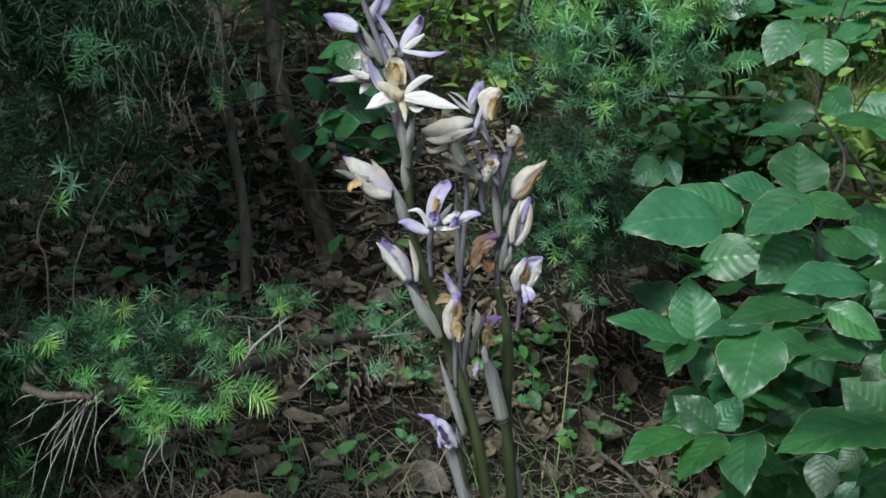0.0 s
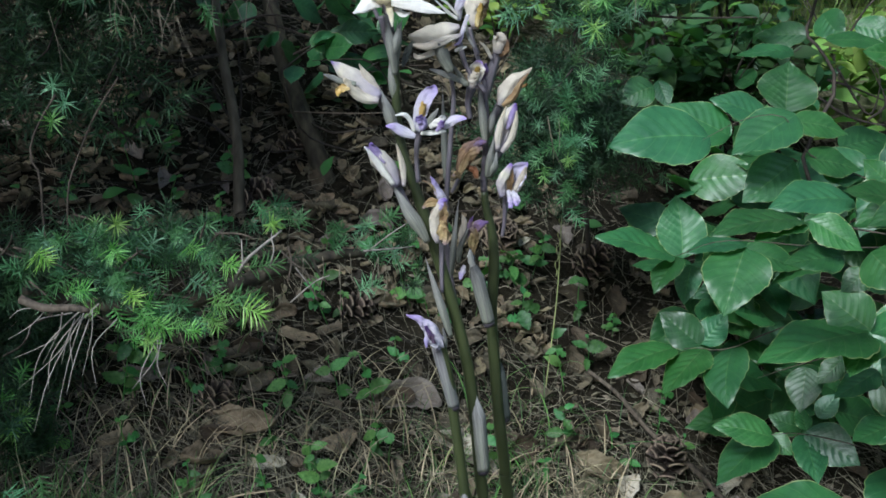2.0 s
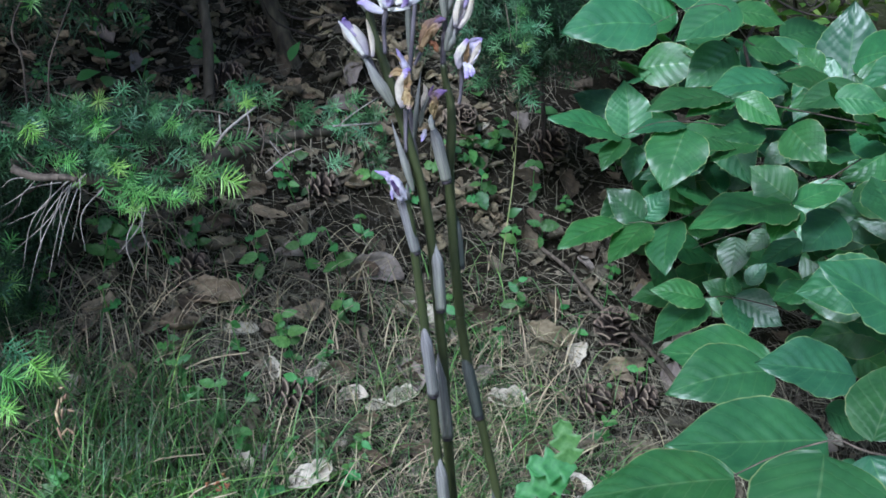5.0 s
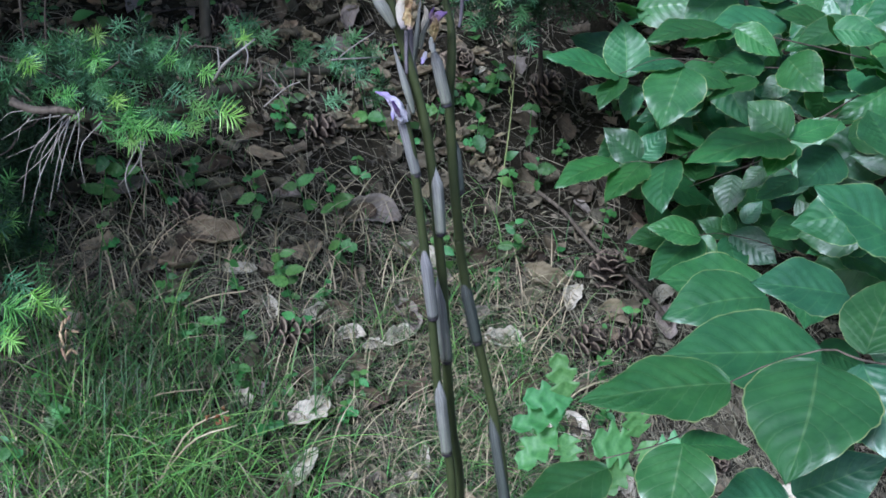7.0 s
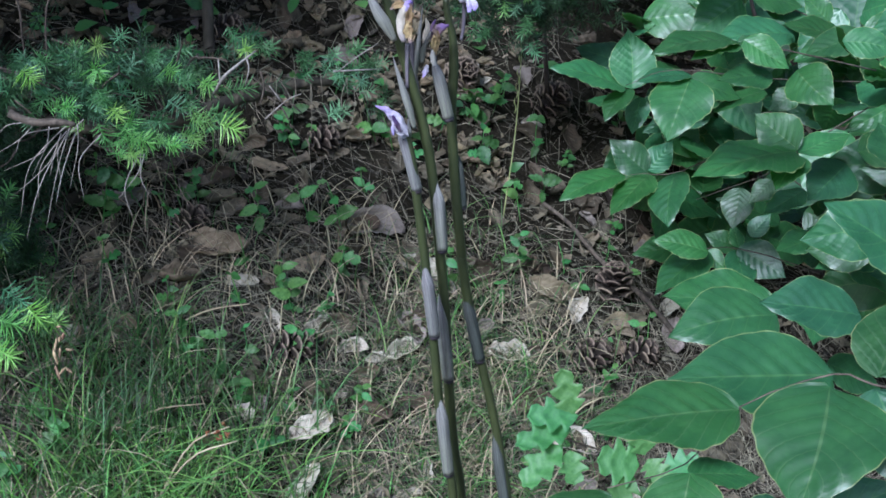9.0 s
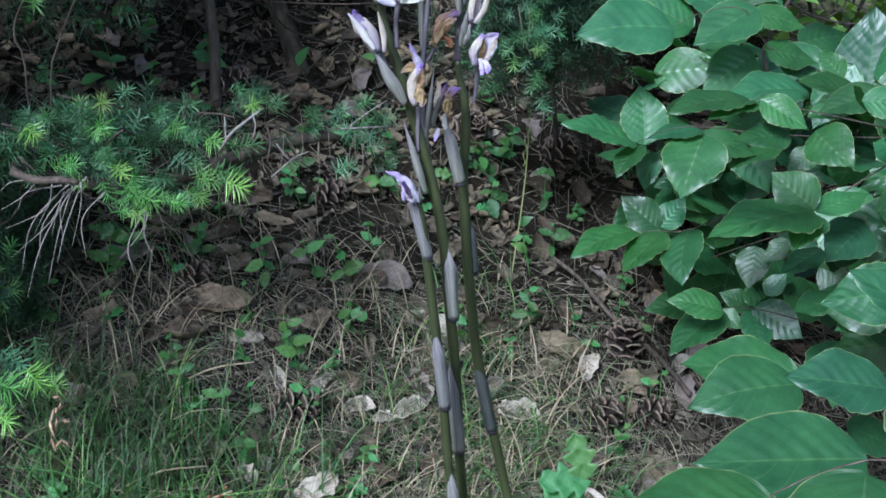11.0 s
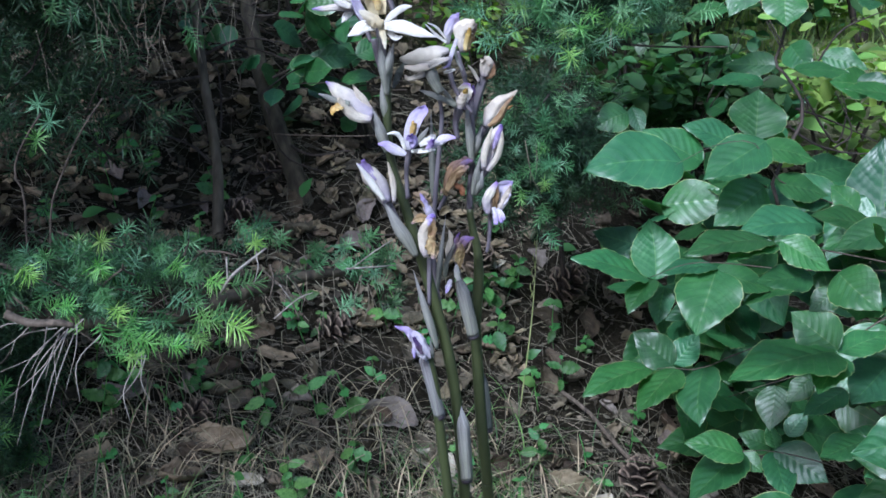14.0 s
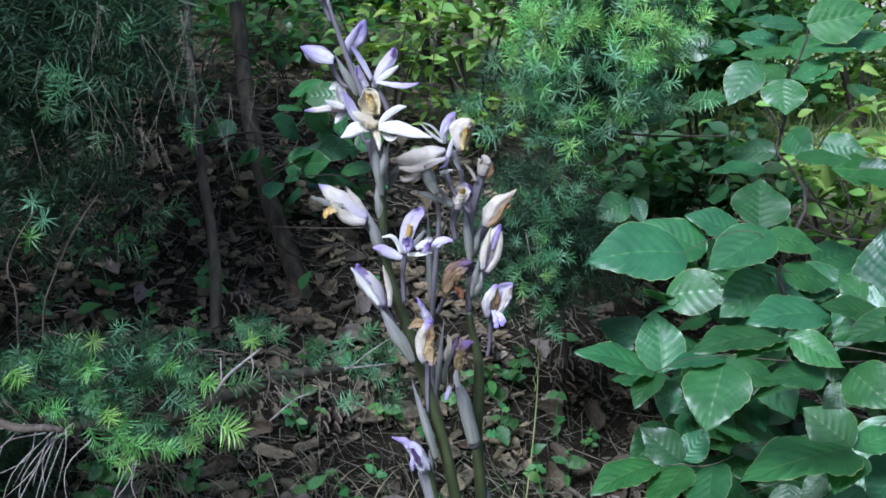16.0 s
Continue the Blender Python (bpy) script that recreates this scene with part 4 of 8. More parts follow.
limb(left_juniper, [(-0.6, 1.13, 0.2, 0.009), (-0.64, 0.9, 0.3, 0.007), (-0.62, 0.62, 0.34, 0.003)], BARK, "branch", 12, 7)
limb(left_juniper, [(-0.62, 1.12, lie(-0.62, 1.12) - 0.01, 0.016), (-0.6, 1.13, 0.2, 0.014), (-0.55, 1.14, 0.45, 0.011), (-0.5, 1.15, 0.7, 0.006)], BARK, "trunk", 16, 9)
for k in range(8):
    a = Vector((-0.6, 1.12, jr.uniform(0.05, 0.55)))
    e = Vector((jr.uniform(-0.48, -0.24), jr.uniform(0.9, 1.3), jr.uniform(0.16, 0.55)))
    way = [a.lerp(e, q) + Vector((0, 0, -0.03 * math.sin(q * 3.1))) + unit(jr) * 0.035 for q in (0.2, 0.4, 0.6, 0.8)]
    limb(left_juniper, [(*a, 0.0022), *((*w, 0.0016 - 0.00025 * i) for i, w in enumerate(way)), (*e, 0.0006)], DARK_TWIG, "branch", 16, 5)
limb(left_juniper, [(-0.3192, 0.7798, 0.1715, 0.0040), (-0.3004, 0.7761, 0.1652, 0.0035), (-0.2768, 0.7751, 0.1655, 0.0030), (-0.2650, 0.7736, 0.1635, 0.0020)], TWIG, "branch")
for path in [
    [(-0.2728, 1.4885, 0.0845, 0.0024), (-0.2500, 1.4296, 0.0579, 0.0017), (-0.2265, 1.4260, 0.0466, 0.0010)],
    [(-0.1945, 1.4508, 0.1498, 0.0024), (-0.2262, 1.3953, 0.1300, 0.0017), (-0.2481, 1.3355, 0.0944, 0.0010)],
    [(-0.2988, 1.3736, 0.2404, 0.0024), (-0.2914, 1.3755, 0.2490, 0.0017), (-0.2657, 1.3753, 0.2512, 0.0010)],
    [(-0.3320, 1.1634, 0.2204, 0.0024), (-0.3482, 1.1249, 0.2707, 0.0017), (-0.3156, 1.0854, 0.3231, 0.0010)],
    [(-0.1665, 1.6616, 0.1712, 0.0024), (-0.1906, 1.5530, 0.1465, 0.0017), (-0.2026, 1.4377, 0.0963, 0.0010)],
    [(-0.3214, 1.3458, 0.1262, 0.0024), (-0.2643, 1.3946, 0.1225, 0.0017), (-0.1948, 1.4336, 0.0810, 0.0010)],
    [(-0.1621, 1.9208, 0.4235, 0.0024), (-0.1017, 1.9281, 0.4721, 0.0019), (-0.0217, 1.9293, 0.4912, 0.0015), (0.0778, 1.9225, 0.4710, 0.0010)],
    [(-0.2555, 2.0117, 0.3505, 0.0024), (-0.2645, 2.0353, 0.4744, 0.0017), (-0.2716, 2.0549, 0.5776, 0.0010)],
    [(-0.2238, 2.1177, 0.3778, 0.0024), (-0.0919, 2.1095, 0.3553, 0.0017), (-0.0031, 2.1169, 0.4089, 0.0010)],
    [(0.0344, 1.7974, 0.3400, 0.0024), (0.0451, 1.8180, 0.4514, 0.0017), (0.0652, 1.8348, 0.5442, 0.0010)]
]:
    limb(left_juniper, [(*p[:3], p[3] * 0.6) for p in path])
for k in range(40):
    a = Vector((jr.uniform(-0.42, -0.1), jr.uniform(0.86, 0.98), jr.uniform(0.1, 0.2)))
    e = a + Vector((jr.uniform(-0.02, 0.07), jr.uniform(-0.07, 0.0), jr.uniform(-0.03, 0.03)))
    limb(left_juniper, [(*a, 0.0012), (*(a.lerp(e, 0.5) + unit(jr) * 0.004), 0.001), (*e, 0.0006)], TWIG, "twig", 6, 4)


def hanging_needles(at, length):
    """Dry pine needles caught in the branches."""
    t = thing("pine_needles", "dry brown pine needles caught in the branches", "needles", "caught needles", at=at)
    for k in range(rng.choice((1, 1, 2))):
        n = length * rng.uniform(0.55, 1.2)
        e = Vector((rng.uniform(-0.4, 0.5) * n, rng.uniform(-0.2, 0.2) * n, -n))
        q = smooth_path([(0, 0, 0, 0.00025), (*(e * 0.5 + unit() * 0.1 * n), 0.00028), (*e, 0.00016)], 7)
        placed("needle", mesh_of("needle", *tube(q[:, :3], q[:, 3], 4)), DRY_NEEDLE, t)


hanging_needles((-0.324, 0.961, 0.439), 0.060)
hanging_needles((-0.262, 1.047, 0.373), 0.039)
hanging_needles((-0.245, 1.049, 0.384), 0.050)
hanging_needles((-0.289, 1.031, 0.391), 0.043)
hanging_needles((-0.224, 1.079, 0.382), 0.045)
hanging_needles((-0.270, 0.995, 0.372), 0.031)
hanging_needles((-0.302, 1.003, 0.402), 0.037)
hanging_needles((-0.234, 1.056, 0.416), 0.039)
hanging_needles((0.114, 1.031, 0.268), 0.056)
hanging_needles((-0.288, 0.975, 0.414), 0.061)
hanging_needles((-0.254, 1.004, 0.413), 0.052)
hanging_needles((-0.247, 0.995, 0.372), 0.042)
hanging_needles((-0.236, 1.014, 0.368), 0.048)
hanging_needles((-0.207, 1.050, 0.395), 0.061)
hanging_needles((-0.178, 1.081, 0.399), 0.057)
hanging_needles((-0.332, 0.948, 0.380), 0.055)
hanging_needles((0.125, 1.030, 0.265), 0.053)
hanging_needles((0.209, 1.104, 0.374), 0.035)


WITHERED = grain_material("withered_shoot", (0.17, 0.1, 0.055), (0.46, 0.31, 0.19), 300.0, 0.8, 1.2, "Random")
DRY_TWIG = bark_material("pale_twig_bark", (0.19, 0.17, 0.145), (0.5, 0.46, 0.41), 200.0)


def dry_spray(a, b):
    t = thing("dry_twig", "thin bare greyish twig hanging under the juniper", "twig", "bare twigs", at=a)
    e = Vector(b) - Vector(a)
    q = smooth_path([(0, 0, 0, 0.0006), (*(e * 0.5 + Vector((rng.uniform(-0.012, 0.014), 0, rng.uniform(-0.004, 0.008)))), 0.00045), (*e, 0.0002)], 9)
    placed("stalk", mesh_of("stalk", *tube(q[:, :3], q[:, 3], 5, 0.1)), DRY_TWIG, t)


dry_spray((-0.264, 0.795, 0.162), (-0.286, 0.783, 0.110))
dry_spray((-0.293, 0.794, 0.157), (-0.335, 0.789, 0.118))
dry_spray((-0.271, 0.790, 0.151), (-0.291, 0.776, 0.092))
dry_spray((-0.302, 0.796, 0.162), (-0.340, 0.796, 0.132))
dry_spray((-0.285, 0.793, 0.155), (-0.325, 0.795, 0.132))
dry_spray((-0.249, 0.789, 0.151), (-0.267, 0.777, 0.097))
dry_spray((-0.276, 0.792, 0.155), (-0.299, 0.768, 0.074))
dry_spray((-0.269, 0.793, 0.158), (-0.279, 0.781, 0.105))
dry_spray((-0.281, 0.793, 0.155), (-0.321, 0.773, 0.083))
dry_spray((-0.278, 0.791, 0.153), (-0.306, 0.778, 0.096))
dry_spray((-0.283, 0.791, 0.151), (-0.330, 0.779, 0.096))
dry_spray((-0.278, 0.790, 0.151), (-0.316, 0.765, 0.065))
dry_spray((-0.288, 0.795, 0.159), (-0.340, 0.803, 0.147))
dry_spray((-0.216, 0.781, 0.136), (-0.238, 0.775, 0.097))
dry_spray((-0.213, 0.781, 0.136), (-0.209, 0.774, 0.097))
dry_spray((-0.218, 0.780, 0.134), (-0.226, 0.769, 0.084))
dry_spray((-0.283, 0.791, 0.151), (-0.296, 0.786, 0.114))
dry_spray((-0.278, 0.793, 0.157), (-0.311, 0.786, 0.114))

# pale bare stems, and the broken twig on the juniper's lowest branch
for path in (
    [(-0.349, 0.990, 0.300, 0.0010), (-0.370, 0.987, 0.268, 0.0011), (-0.376, 0.981, 0.243, 0.0011), (-0.367, 0.976, 0.226, 0.0012), (-0.365, 0.966, 0.189, 0.0012), (-0.362, 0.960, 0.150, 0.0013)],
    [(-0.300, 1.025, 0.310, 0.0008), (-0.324, 1.019, 0.275, 0.0009), (-0.342, 1.008, 0.234, 0.0009), (-0.351, 1.001, 0.207, 0.0010), (-0.352, 0.990, 0.164, 0.0010), (-0.355, 0.985, 0.130, 0.0011)],
    [(-0.150, 0.780, 0.188, 0.0014), (-0.139, 0.764, 0.206, 0.0013), (-0.129, 0.776, 0.213, 0.0012), (-0.115, 0.789, 0.222, 0.0008)],
    [(-0.122, 0.783, 0.217, 0.0007), (-0.1225, 0.787, 0.221, 0.0004)],
    [(-0.142, 0.764, 0.200, 0.0009), (-0.1445, 0.778, 0.218, 0.0005)],
    [(-0.122, 0.782, 0.217, 0.0006), (-0.120, 0.777, 0.210, 0.0005), (-0.123, 0.772, 0.198, 0.0004)],
    [(-0.078, 0.777, 0.189, 0.0004), (-0.090, 0.776, 0.184, 0.0005), (-0.109, 0.775, 0.168, 0.0006)],
    [(-0.104, 0.776, 0.196, 0.0005), (-0.095, 0.776, 0.183, 0.0005)],
    [(-0.050, 0.790, 0.203, 0.0005), (-0.033, 0.800, 0.214, 0.0005), (-0.015, 0.808, 0.224, 0.0003)],
    [(-0.052, 0.788, 0.205, 0.0008), (-0.031, 0.800, 0.203, 0.0007), (-0.012, 0.820, 0.199, 0.0004)],
):
    limb(left_juniper, path, TWIG if len(path) > 4 else DRY_TWIG, "twig", 10, 6)
for x, z in ((-0.040, 0.203), (-0.062, 0.206), (-0.083, 0.204), (-0.035, 0.196), (-0.070, 0.197), (-0.098, 0.203)):
    hanging_needles((x, 0.778, z), 0.034)

# withered salmon-brown tips under the nearest juniper shoot
for at in ((-0.194, 0.464, 0.135), (-0.193, 0.460, 0.128), (-0.192, 0.455, 0.116)):
    p = Vector(at) - Vector(left_juniper.location)
    for k in range(4):
        c = p + unit() * 0.004
        d = Vector((0.1, -0.2, -0.6)) + unit() * 0.8
        q = smooth_path([(*c, 0.0003), (*(c + d * 0.003), 0.001), (*(c + d * 0.006), 0.0002)], 7)
        placed("withered_tip", mesh_of("withered_tip", *tube(q[:, :3], q[:, 3], 6, 0.35)), WITHERED, left_juniper, "withered salmon-brown shoot tip")


for at in ((-0.355, 1.0, 0.31), (-0.352, 0.985, 0.279), (-0.345, 0.992, 0.29)):
    tuft_at(left_juniper, at, Vector((0.3, -0.6, 0.05)) + unit(jr) * 0.3, 0.017, TUFTS_NEW_OR_LIT if at[1] < 0.99 else TUFTS_BLUE)
for _ in range(16):
    hanging_needles((jr.uniform(-0.38, -0.15), jr.uniform(0.96, 1.12), jr.uniform(0.37, 0.5)), jr.uniform(0.035, 0.085))

right_juniper = thing("juniper_shrub", "upright blue-green juniper shrub with dense prickly needles", "shrub", at=(0.22, 1.42, lie(0.22, 1.42)))
jr = random.Random(8)
# Lighter tufts higher up, darker below: light from the clearing painted by height.
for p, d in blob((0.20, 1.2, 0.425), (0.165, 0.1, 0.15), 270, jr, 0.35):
    tuft_at(right_juniper, p, d + Vector((0.0, -0.5, 0.35)) + unit(jr) * 0.4, jr.uniform(0.015, 0.021), TUFTS_TIP_OR_LIT if p.z > 0.47 and jr.random() < 0.4 else TUFTS_NEW_OR_LIT if jr.random() < (0.7 if p.z > 0.43 else 0.14) else TUFTS_BLUE if jr.random() < (0.7 if p.z > 0.4 else 0.4) else TUFTS)
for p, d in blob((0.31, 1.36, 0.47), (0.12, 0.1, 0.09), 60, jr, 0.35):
    tuft_at(right_juniper, p, d + Vector((0.2, -0.4, 0.4)) + unit(jr) * 0.4, jr.uniform(0.014, 0.019), TUFTS_NEW_OR_LIT if jr.random() < 0.55 else TUFTS)
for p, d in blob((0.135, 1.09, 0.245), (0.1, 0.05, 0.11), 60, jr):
    tuft_at(right_juniper, p, d + Vector((-0.1, -0.5, 0.2)) + unit(jr) * 0.4, jr.uniform(0.011, 0.015), TUFTS_NEW_OR_LIT if jr.random() < 0.12 else TUFTS if jr.random() < 0.65 else TUFTS_BLUE)
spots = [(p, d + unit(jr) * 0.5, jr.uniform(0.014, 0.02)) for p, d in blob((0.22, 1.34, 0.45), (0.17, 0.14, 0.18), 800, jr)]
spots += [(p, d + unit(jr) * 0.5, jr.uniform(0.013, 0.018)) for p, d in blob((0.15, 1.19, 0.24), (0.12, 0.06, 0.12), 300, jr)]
needle_mass(right_juniper, spots, NEEDLE_DEEP_SHADE)
# Dark needles standing in for the deep shade behind the low tufts.
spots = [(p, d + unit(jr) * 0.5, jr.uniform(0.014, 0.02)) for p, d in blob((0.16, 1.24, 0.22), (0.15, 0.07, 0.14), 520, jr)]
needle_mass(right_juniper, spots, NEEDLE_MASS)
limb(right_juniper, [(0.22, 1.42, lie(0.22, 1.42) - 0.01, 0.0035), (0.2, 1.41, 0.15, 0.0033), (0.185, 1.4, 0.3, 0.003), (0.24, 1.38, 0.7, 0.002)], DARK_TWIG, "trunk", 16, 8)
for k in range(12):
    a = Vector((0.22, 1.4, jr.uniform(0.28, 0.5)))
    e = Vector((jr.uniform(0.06, 0.34), jr.uniform(1.05, 1.3), a.z + jr.uniform(-0.05, 0.12)))
    limb(right_juniper, [(*a, 0.002), (*(a.lerp(e, 0.5) + unit(jr) * 0.015), 0.0014), (*e, 0.0008)], DARK_TWIG, "branch", 9, 5)

# ---- stems and dead wood behind ----
def lone_stem(name, path, mat, label, category, n=22, sides=12, rough=0.05):
    t = thing(name, label, category, at=path[0][:3])
    x, y, z = path[0][:3]
    wood("stem", [(a - x, b - y, c - z, r) for a, b, c, r in path], mat, t, n, sides, rough)
    if name == "sapling_trunk":
        r = random.Random(int(y * 1000) + len(label))
        for k in range(7):
            i = r.randrange(1, len(path) - 1)
            a = Vector(path[i][:3]).lerp(Vector(path[i + 1][:3]), r.random()) - Vector((x, y, z))
            e = a + Vector((r.uniform(-0.16, 0.16), r.uniform(-0.1, 0.1), r.uniform(0.0, 0.12)))
            wood("branch", [(*a, 0.0026), (*(a.lerp(e, 0.4) + unit(r) * 0.015), 0.0018), (*(a.lerp(e, 0.7) + unit(r) * 0.02), 0.0013), (*e, 0.0006)], DARK_TWIG, t, 12, 5)
    return t


lone_stem("sapling_trunk", [(-0.1242, 1.4441, 0.0493, 0.0170), (-0.1455, 1.4554, 0.0918, 0.0150), (-0.1691, 1.4736, 0.1614, 0.0135), (-0.1940, 1.4998, 0.2218, 0.0130), (-0.2126, 1.5340, 0.2741, 0.0120), (-0.2369, 1.5890, 0.3673, 0.0115), (-0.2561, 1.6467, 0.5129, 0.0110)], MOSSY_BARK, "leaning dark mossy trunk of a young tree", "tree trunk", 40, 14, 0.14)
lone_stem("sapling_trunk", [(-0.2550, 1.3500, 0.0750, 0.0095), (-0.2542, 1.3529, 0.1008, 0.0078), (-0.2547, 1.3724, 0.1727, 0.0070), (-0.2620, 1.3882, 0.2303, 0.0068), (-0.2715, 1.4022, 0.2806, 0.0064), (-0.2766, 1.4140, 0.3237, 0.0062), (-0.2900, 1.4500, 0.4200, 0.0056), (-0.3000, 1.5000, 0.5400, 0.0050)], BARK, "slender upright brown sapling trunk", "tree trunk", 44, 12, 0.12)
lone_stem("sapling_trunk", [(0.1609, 2.8950, 0.2264, 0.0220), (0.1568, 2.9357, 0.4201, 0.0200), (0.1561, 2.9858, 0.6585, 0.0190), (0.1591, 3.1108, 1.2545, 0.0170)], BARK, "grey upright trunk of a young tree in the clearing", "tree trunk")
dead_branch = lone_stem("dead_branch", [(-0.0511, 1.0288, 0.1241, 0.0016), (-0.0791, 1.0126, 0.1360, 0.0045), (-0.1185, 1.0024, 0.1330, 0.0062), (-0.1444, 0.9818, 0.1320, 0.0072), (-0.1748, 0.9600, 0.1270, 0.0072), (-0.2059, 0.9474, 0.1178, 0.0080), (-0.2630, 0.9543, 0.1012, 0.0070), (-0.3456, 0.9595, 0.1084, 0.0060), (-0.3786, 0.9354, 0.1276, 0.0050)], MOSSY_BARK, "thick dead grey branch lying under the juniper", "branch", 60, 12, 0.34)
for path in (
    [(-0.1444, 0.9790, 0.1350, 0.0028), (-0.1370, 0.9640, 0.1500, 0.0020), (-0.1330, 0.9600, 0.1560, 0.0012)],
    [(-0.1185, 1.0000, 0.1320, 0.0022), (-0.1090, 0.9880, 0.1200, 0.0014), (-0.0980, 0.9820, 0.1110, 0.0006)],
    [(-0.1900, 0.9500, 0.1230, 0.0026), (-0.2000, 0.9380, 0.1380, 0.0016), (-0.2020, 0.9330, 0.1440, 0.0010)],
):
    limb(dead_branch, path, MOSSY_BARK, "stub", 8, 7)
pine = lone_stem("pine_tree", [(-0.80, 1.95, lie(-0.8, 1.95) - 0.05, 0.11), (-0.80, 1.95, 0.6, 0.1), (-0.79, 1.97, 1.5, 0.095), (-0.75, 2.0, 4.5, 0.07)], BARK, "dark rough trunk of a tall pine", "tree", 22, 14, 0.16)
# unseen limbs and low crown added to the pine to shade the left side
pr = random.Random(77)
spots = []
for c in ((-1.5, 0.5, 2.1), (-1.22, -0.28, 2.0), (-1.9, 1.1, 2.2), (-1.3, 0.7, 2.8), (-1.9, 0.2, 2.6), (-1.15, -0.6, 2.0)):
    b = Vector((-0.78, 1.98, c[2] - 0.25))
    limb(pine, [(*b, 0.02), (*(b.lerp(Vector(c), 0.5) + Vector((0, 0, 0.08))), 0.014), (*c, 0.005)], BARK, "limb", 10, 7)
    spots += [(p, d + unit(pr) * 0.5, pr.uniform(0.08, 0.12)) for p, d in blob(c, (0.36, 0.32, 0.16) if c[1] == -0.28 else (0.5, 0.5, 0.22), 70 if c[1] > -0.3 else 40, pr)]
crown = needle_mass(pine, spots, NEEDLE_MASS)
crown.name, crown["label"] = "crown", "unseen clumps of long dark green pine needles, added for shade"

twigs = thing("dead_twigs", "tangle of thin dark dead twigs under the shrubs", "twigs", at=(-0.2, 1.55, lie(-0.2, 1.55)))
tr = random.Random(31)
for k in range(70):
    a = Vector((tr.uniform(-0.62, 0.12), tr.uniform(1.35, 1.9), 0))
    a.z = lie(a.x, a.y) + tr.uniform(0.0, 0.22)
    d = unit(tr)
    d.z = abs(d.z) * 0.6
    e = a + d * tr.uniform(0.08, 0.22)
    m = a.lerp(e, 0.5) + unit(tr) * 0.03
    o = twigs.location
    r = tr.uniform(0.0009, 0.002)
    wood("twig", [(*(a - o), r), (*(m - o), r * 0.8), (*(e - o), r * 0.4)], TWIG if k % 3 == 0 else DARK_TWIG, twigs, 8, 5)

# ---- far shrubs and trees ----
def far_shrub(x, y, size, height, count, mat, label, leaf_size=0.05, floor_gap=0.0):
    z = lie(x, y)
    t = thing("broadleaf_shrub", label, "shrub", "far shrubs", at=(x, y, z))
    r = random.Random(int(x * 100) * 7 + int(y * 100))
    stem = min(0.009, 0.008 * height)
    for k in range(5):
        a = r.uniform(0, 6.28)
        e = Vector((math.cos(a) * size * 0.6, math.sin(a) * size * 0.6, height * r.uniform(0.6, 1.0)))
        wood("branch", [(0, 0, -0.02, stem), (*(e * 0.4 + Vector((0, 0, height * 0.15))), stem * 0.65), (*e, stem * 0.25)], DARK_TWIG, t, 10, 6)
    leaves = []
    if leaf_size < 0.1:
        leaf_size, count = leaf_size * 0.78, int(count * 1.5)
    while len(leaves) < count:
        d = unit(r)
        k = r.uniform(0.25, 1.0) * (0.8 + 0.5 * noise.noise(Vector((x, y, 0)) + d * 2.5))
        p = Vector((d.x * size * k, d.y * size * k, height * (0.55 + 0.45 * d.z * k)))
        if p.z < floor_gap or noise.noise((p + Vector((x, y, 0))) * (2.2 / max(size, 0.3))) < -0.18:
            continue
        w = unit(r)
        w.z *= 0.4
        leaves.append((p, w, leaf_size * r.uniform(0.6, 1.2), Vector((0, -0.3, 1)) + unit(r) * 0.5))
    leaf_spread("foliage", leaves, mat, t)
    return t


GREEN, PALE = "leafy green broadleaf shrub at the edge of the clearing", "shrub in the clearing, painted light yellow-green as if sunlit"
# The right-hand two get the leaves with sunlight painted in.
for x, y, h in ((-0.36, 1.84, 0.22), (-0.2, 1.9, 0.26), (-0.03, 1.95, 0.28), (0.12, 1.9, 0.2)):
    far_shrub(x, y, 0.16, h, 80, SUN_TINTED_LEAF if x > -0.1 else FAR_LEAF, "low blue-green leafy undergrowth shrub behind the juniper", 0.036)
far_shrub(0.12, 2.0, 0.3, 0.5, 260, SUN_TINTED_LEAF, GREEN, 0.05)
# The darkest leaves on three of these shrubs paint in their shade.
far_shrub(0.42, 2.05, 0.32, 0.5, 700, CANOPY_SHADE_LEAF, GREEN, 0.05)
far_shrub(0.72, 1.75, 0.25, 0.4, 220, SUN_TINTED_LEAF, GREEN, 0.05)
far_shrub(0.05, 2.35, 0.45, 0.75, 560, SUN_TINTED_LEAF, GREEN, 0.06)
far_shrub(-0.42, 2.75, 0.42, 0.7, 360, SUN_TINTED_LEAF, PALE, 0.06)
far_shrub(0.62, 2.25, 0.4, 0.5, 900, CANOPY_SHADE_LEAF, GREEN, 0.055)
far_shrub(0.45, 1.72, 0.22, 0.3, 420, CANOPY_SHADE_LEAF, GREEN, 0.05)
far_shrub(1.15, 2.7, 0.5, 0.8, 800, SUN_TINTED_LEAF, PALE, 0.055)
far_shrub(1.0, 1.95, 0.3, 0.35, 300, SUN_TINTED_LEAF, PALE, 0.045)
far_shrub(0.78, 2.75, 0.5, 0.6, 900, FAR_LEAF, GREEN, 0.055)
far_shrub(0.75, 3.4, 0.6, 1.0, 900, SUN_TINTED_LEAF, PALE, 0.06)
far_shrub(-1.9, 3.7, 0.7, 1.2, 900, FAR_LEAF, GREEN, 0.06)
far_shrub(1.9, 3.6, 0.8, 1.3, 1000, SUN_TINTED_LEAF, PALE, 0.06)
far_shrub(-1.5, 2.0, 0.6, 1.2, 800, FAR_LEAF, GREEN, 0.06)
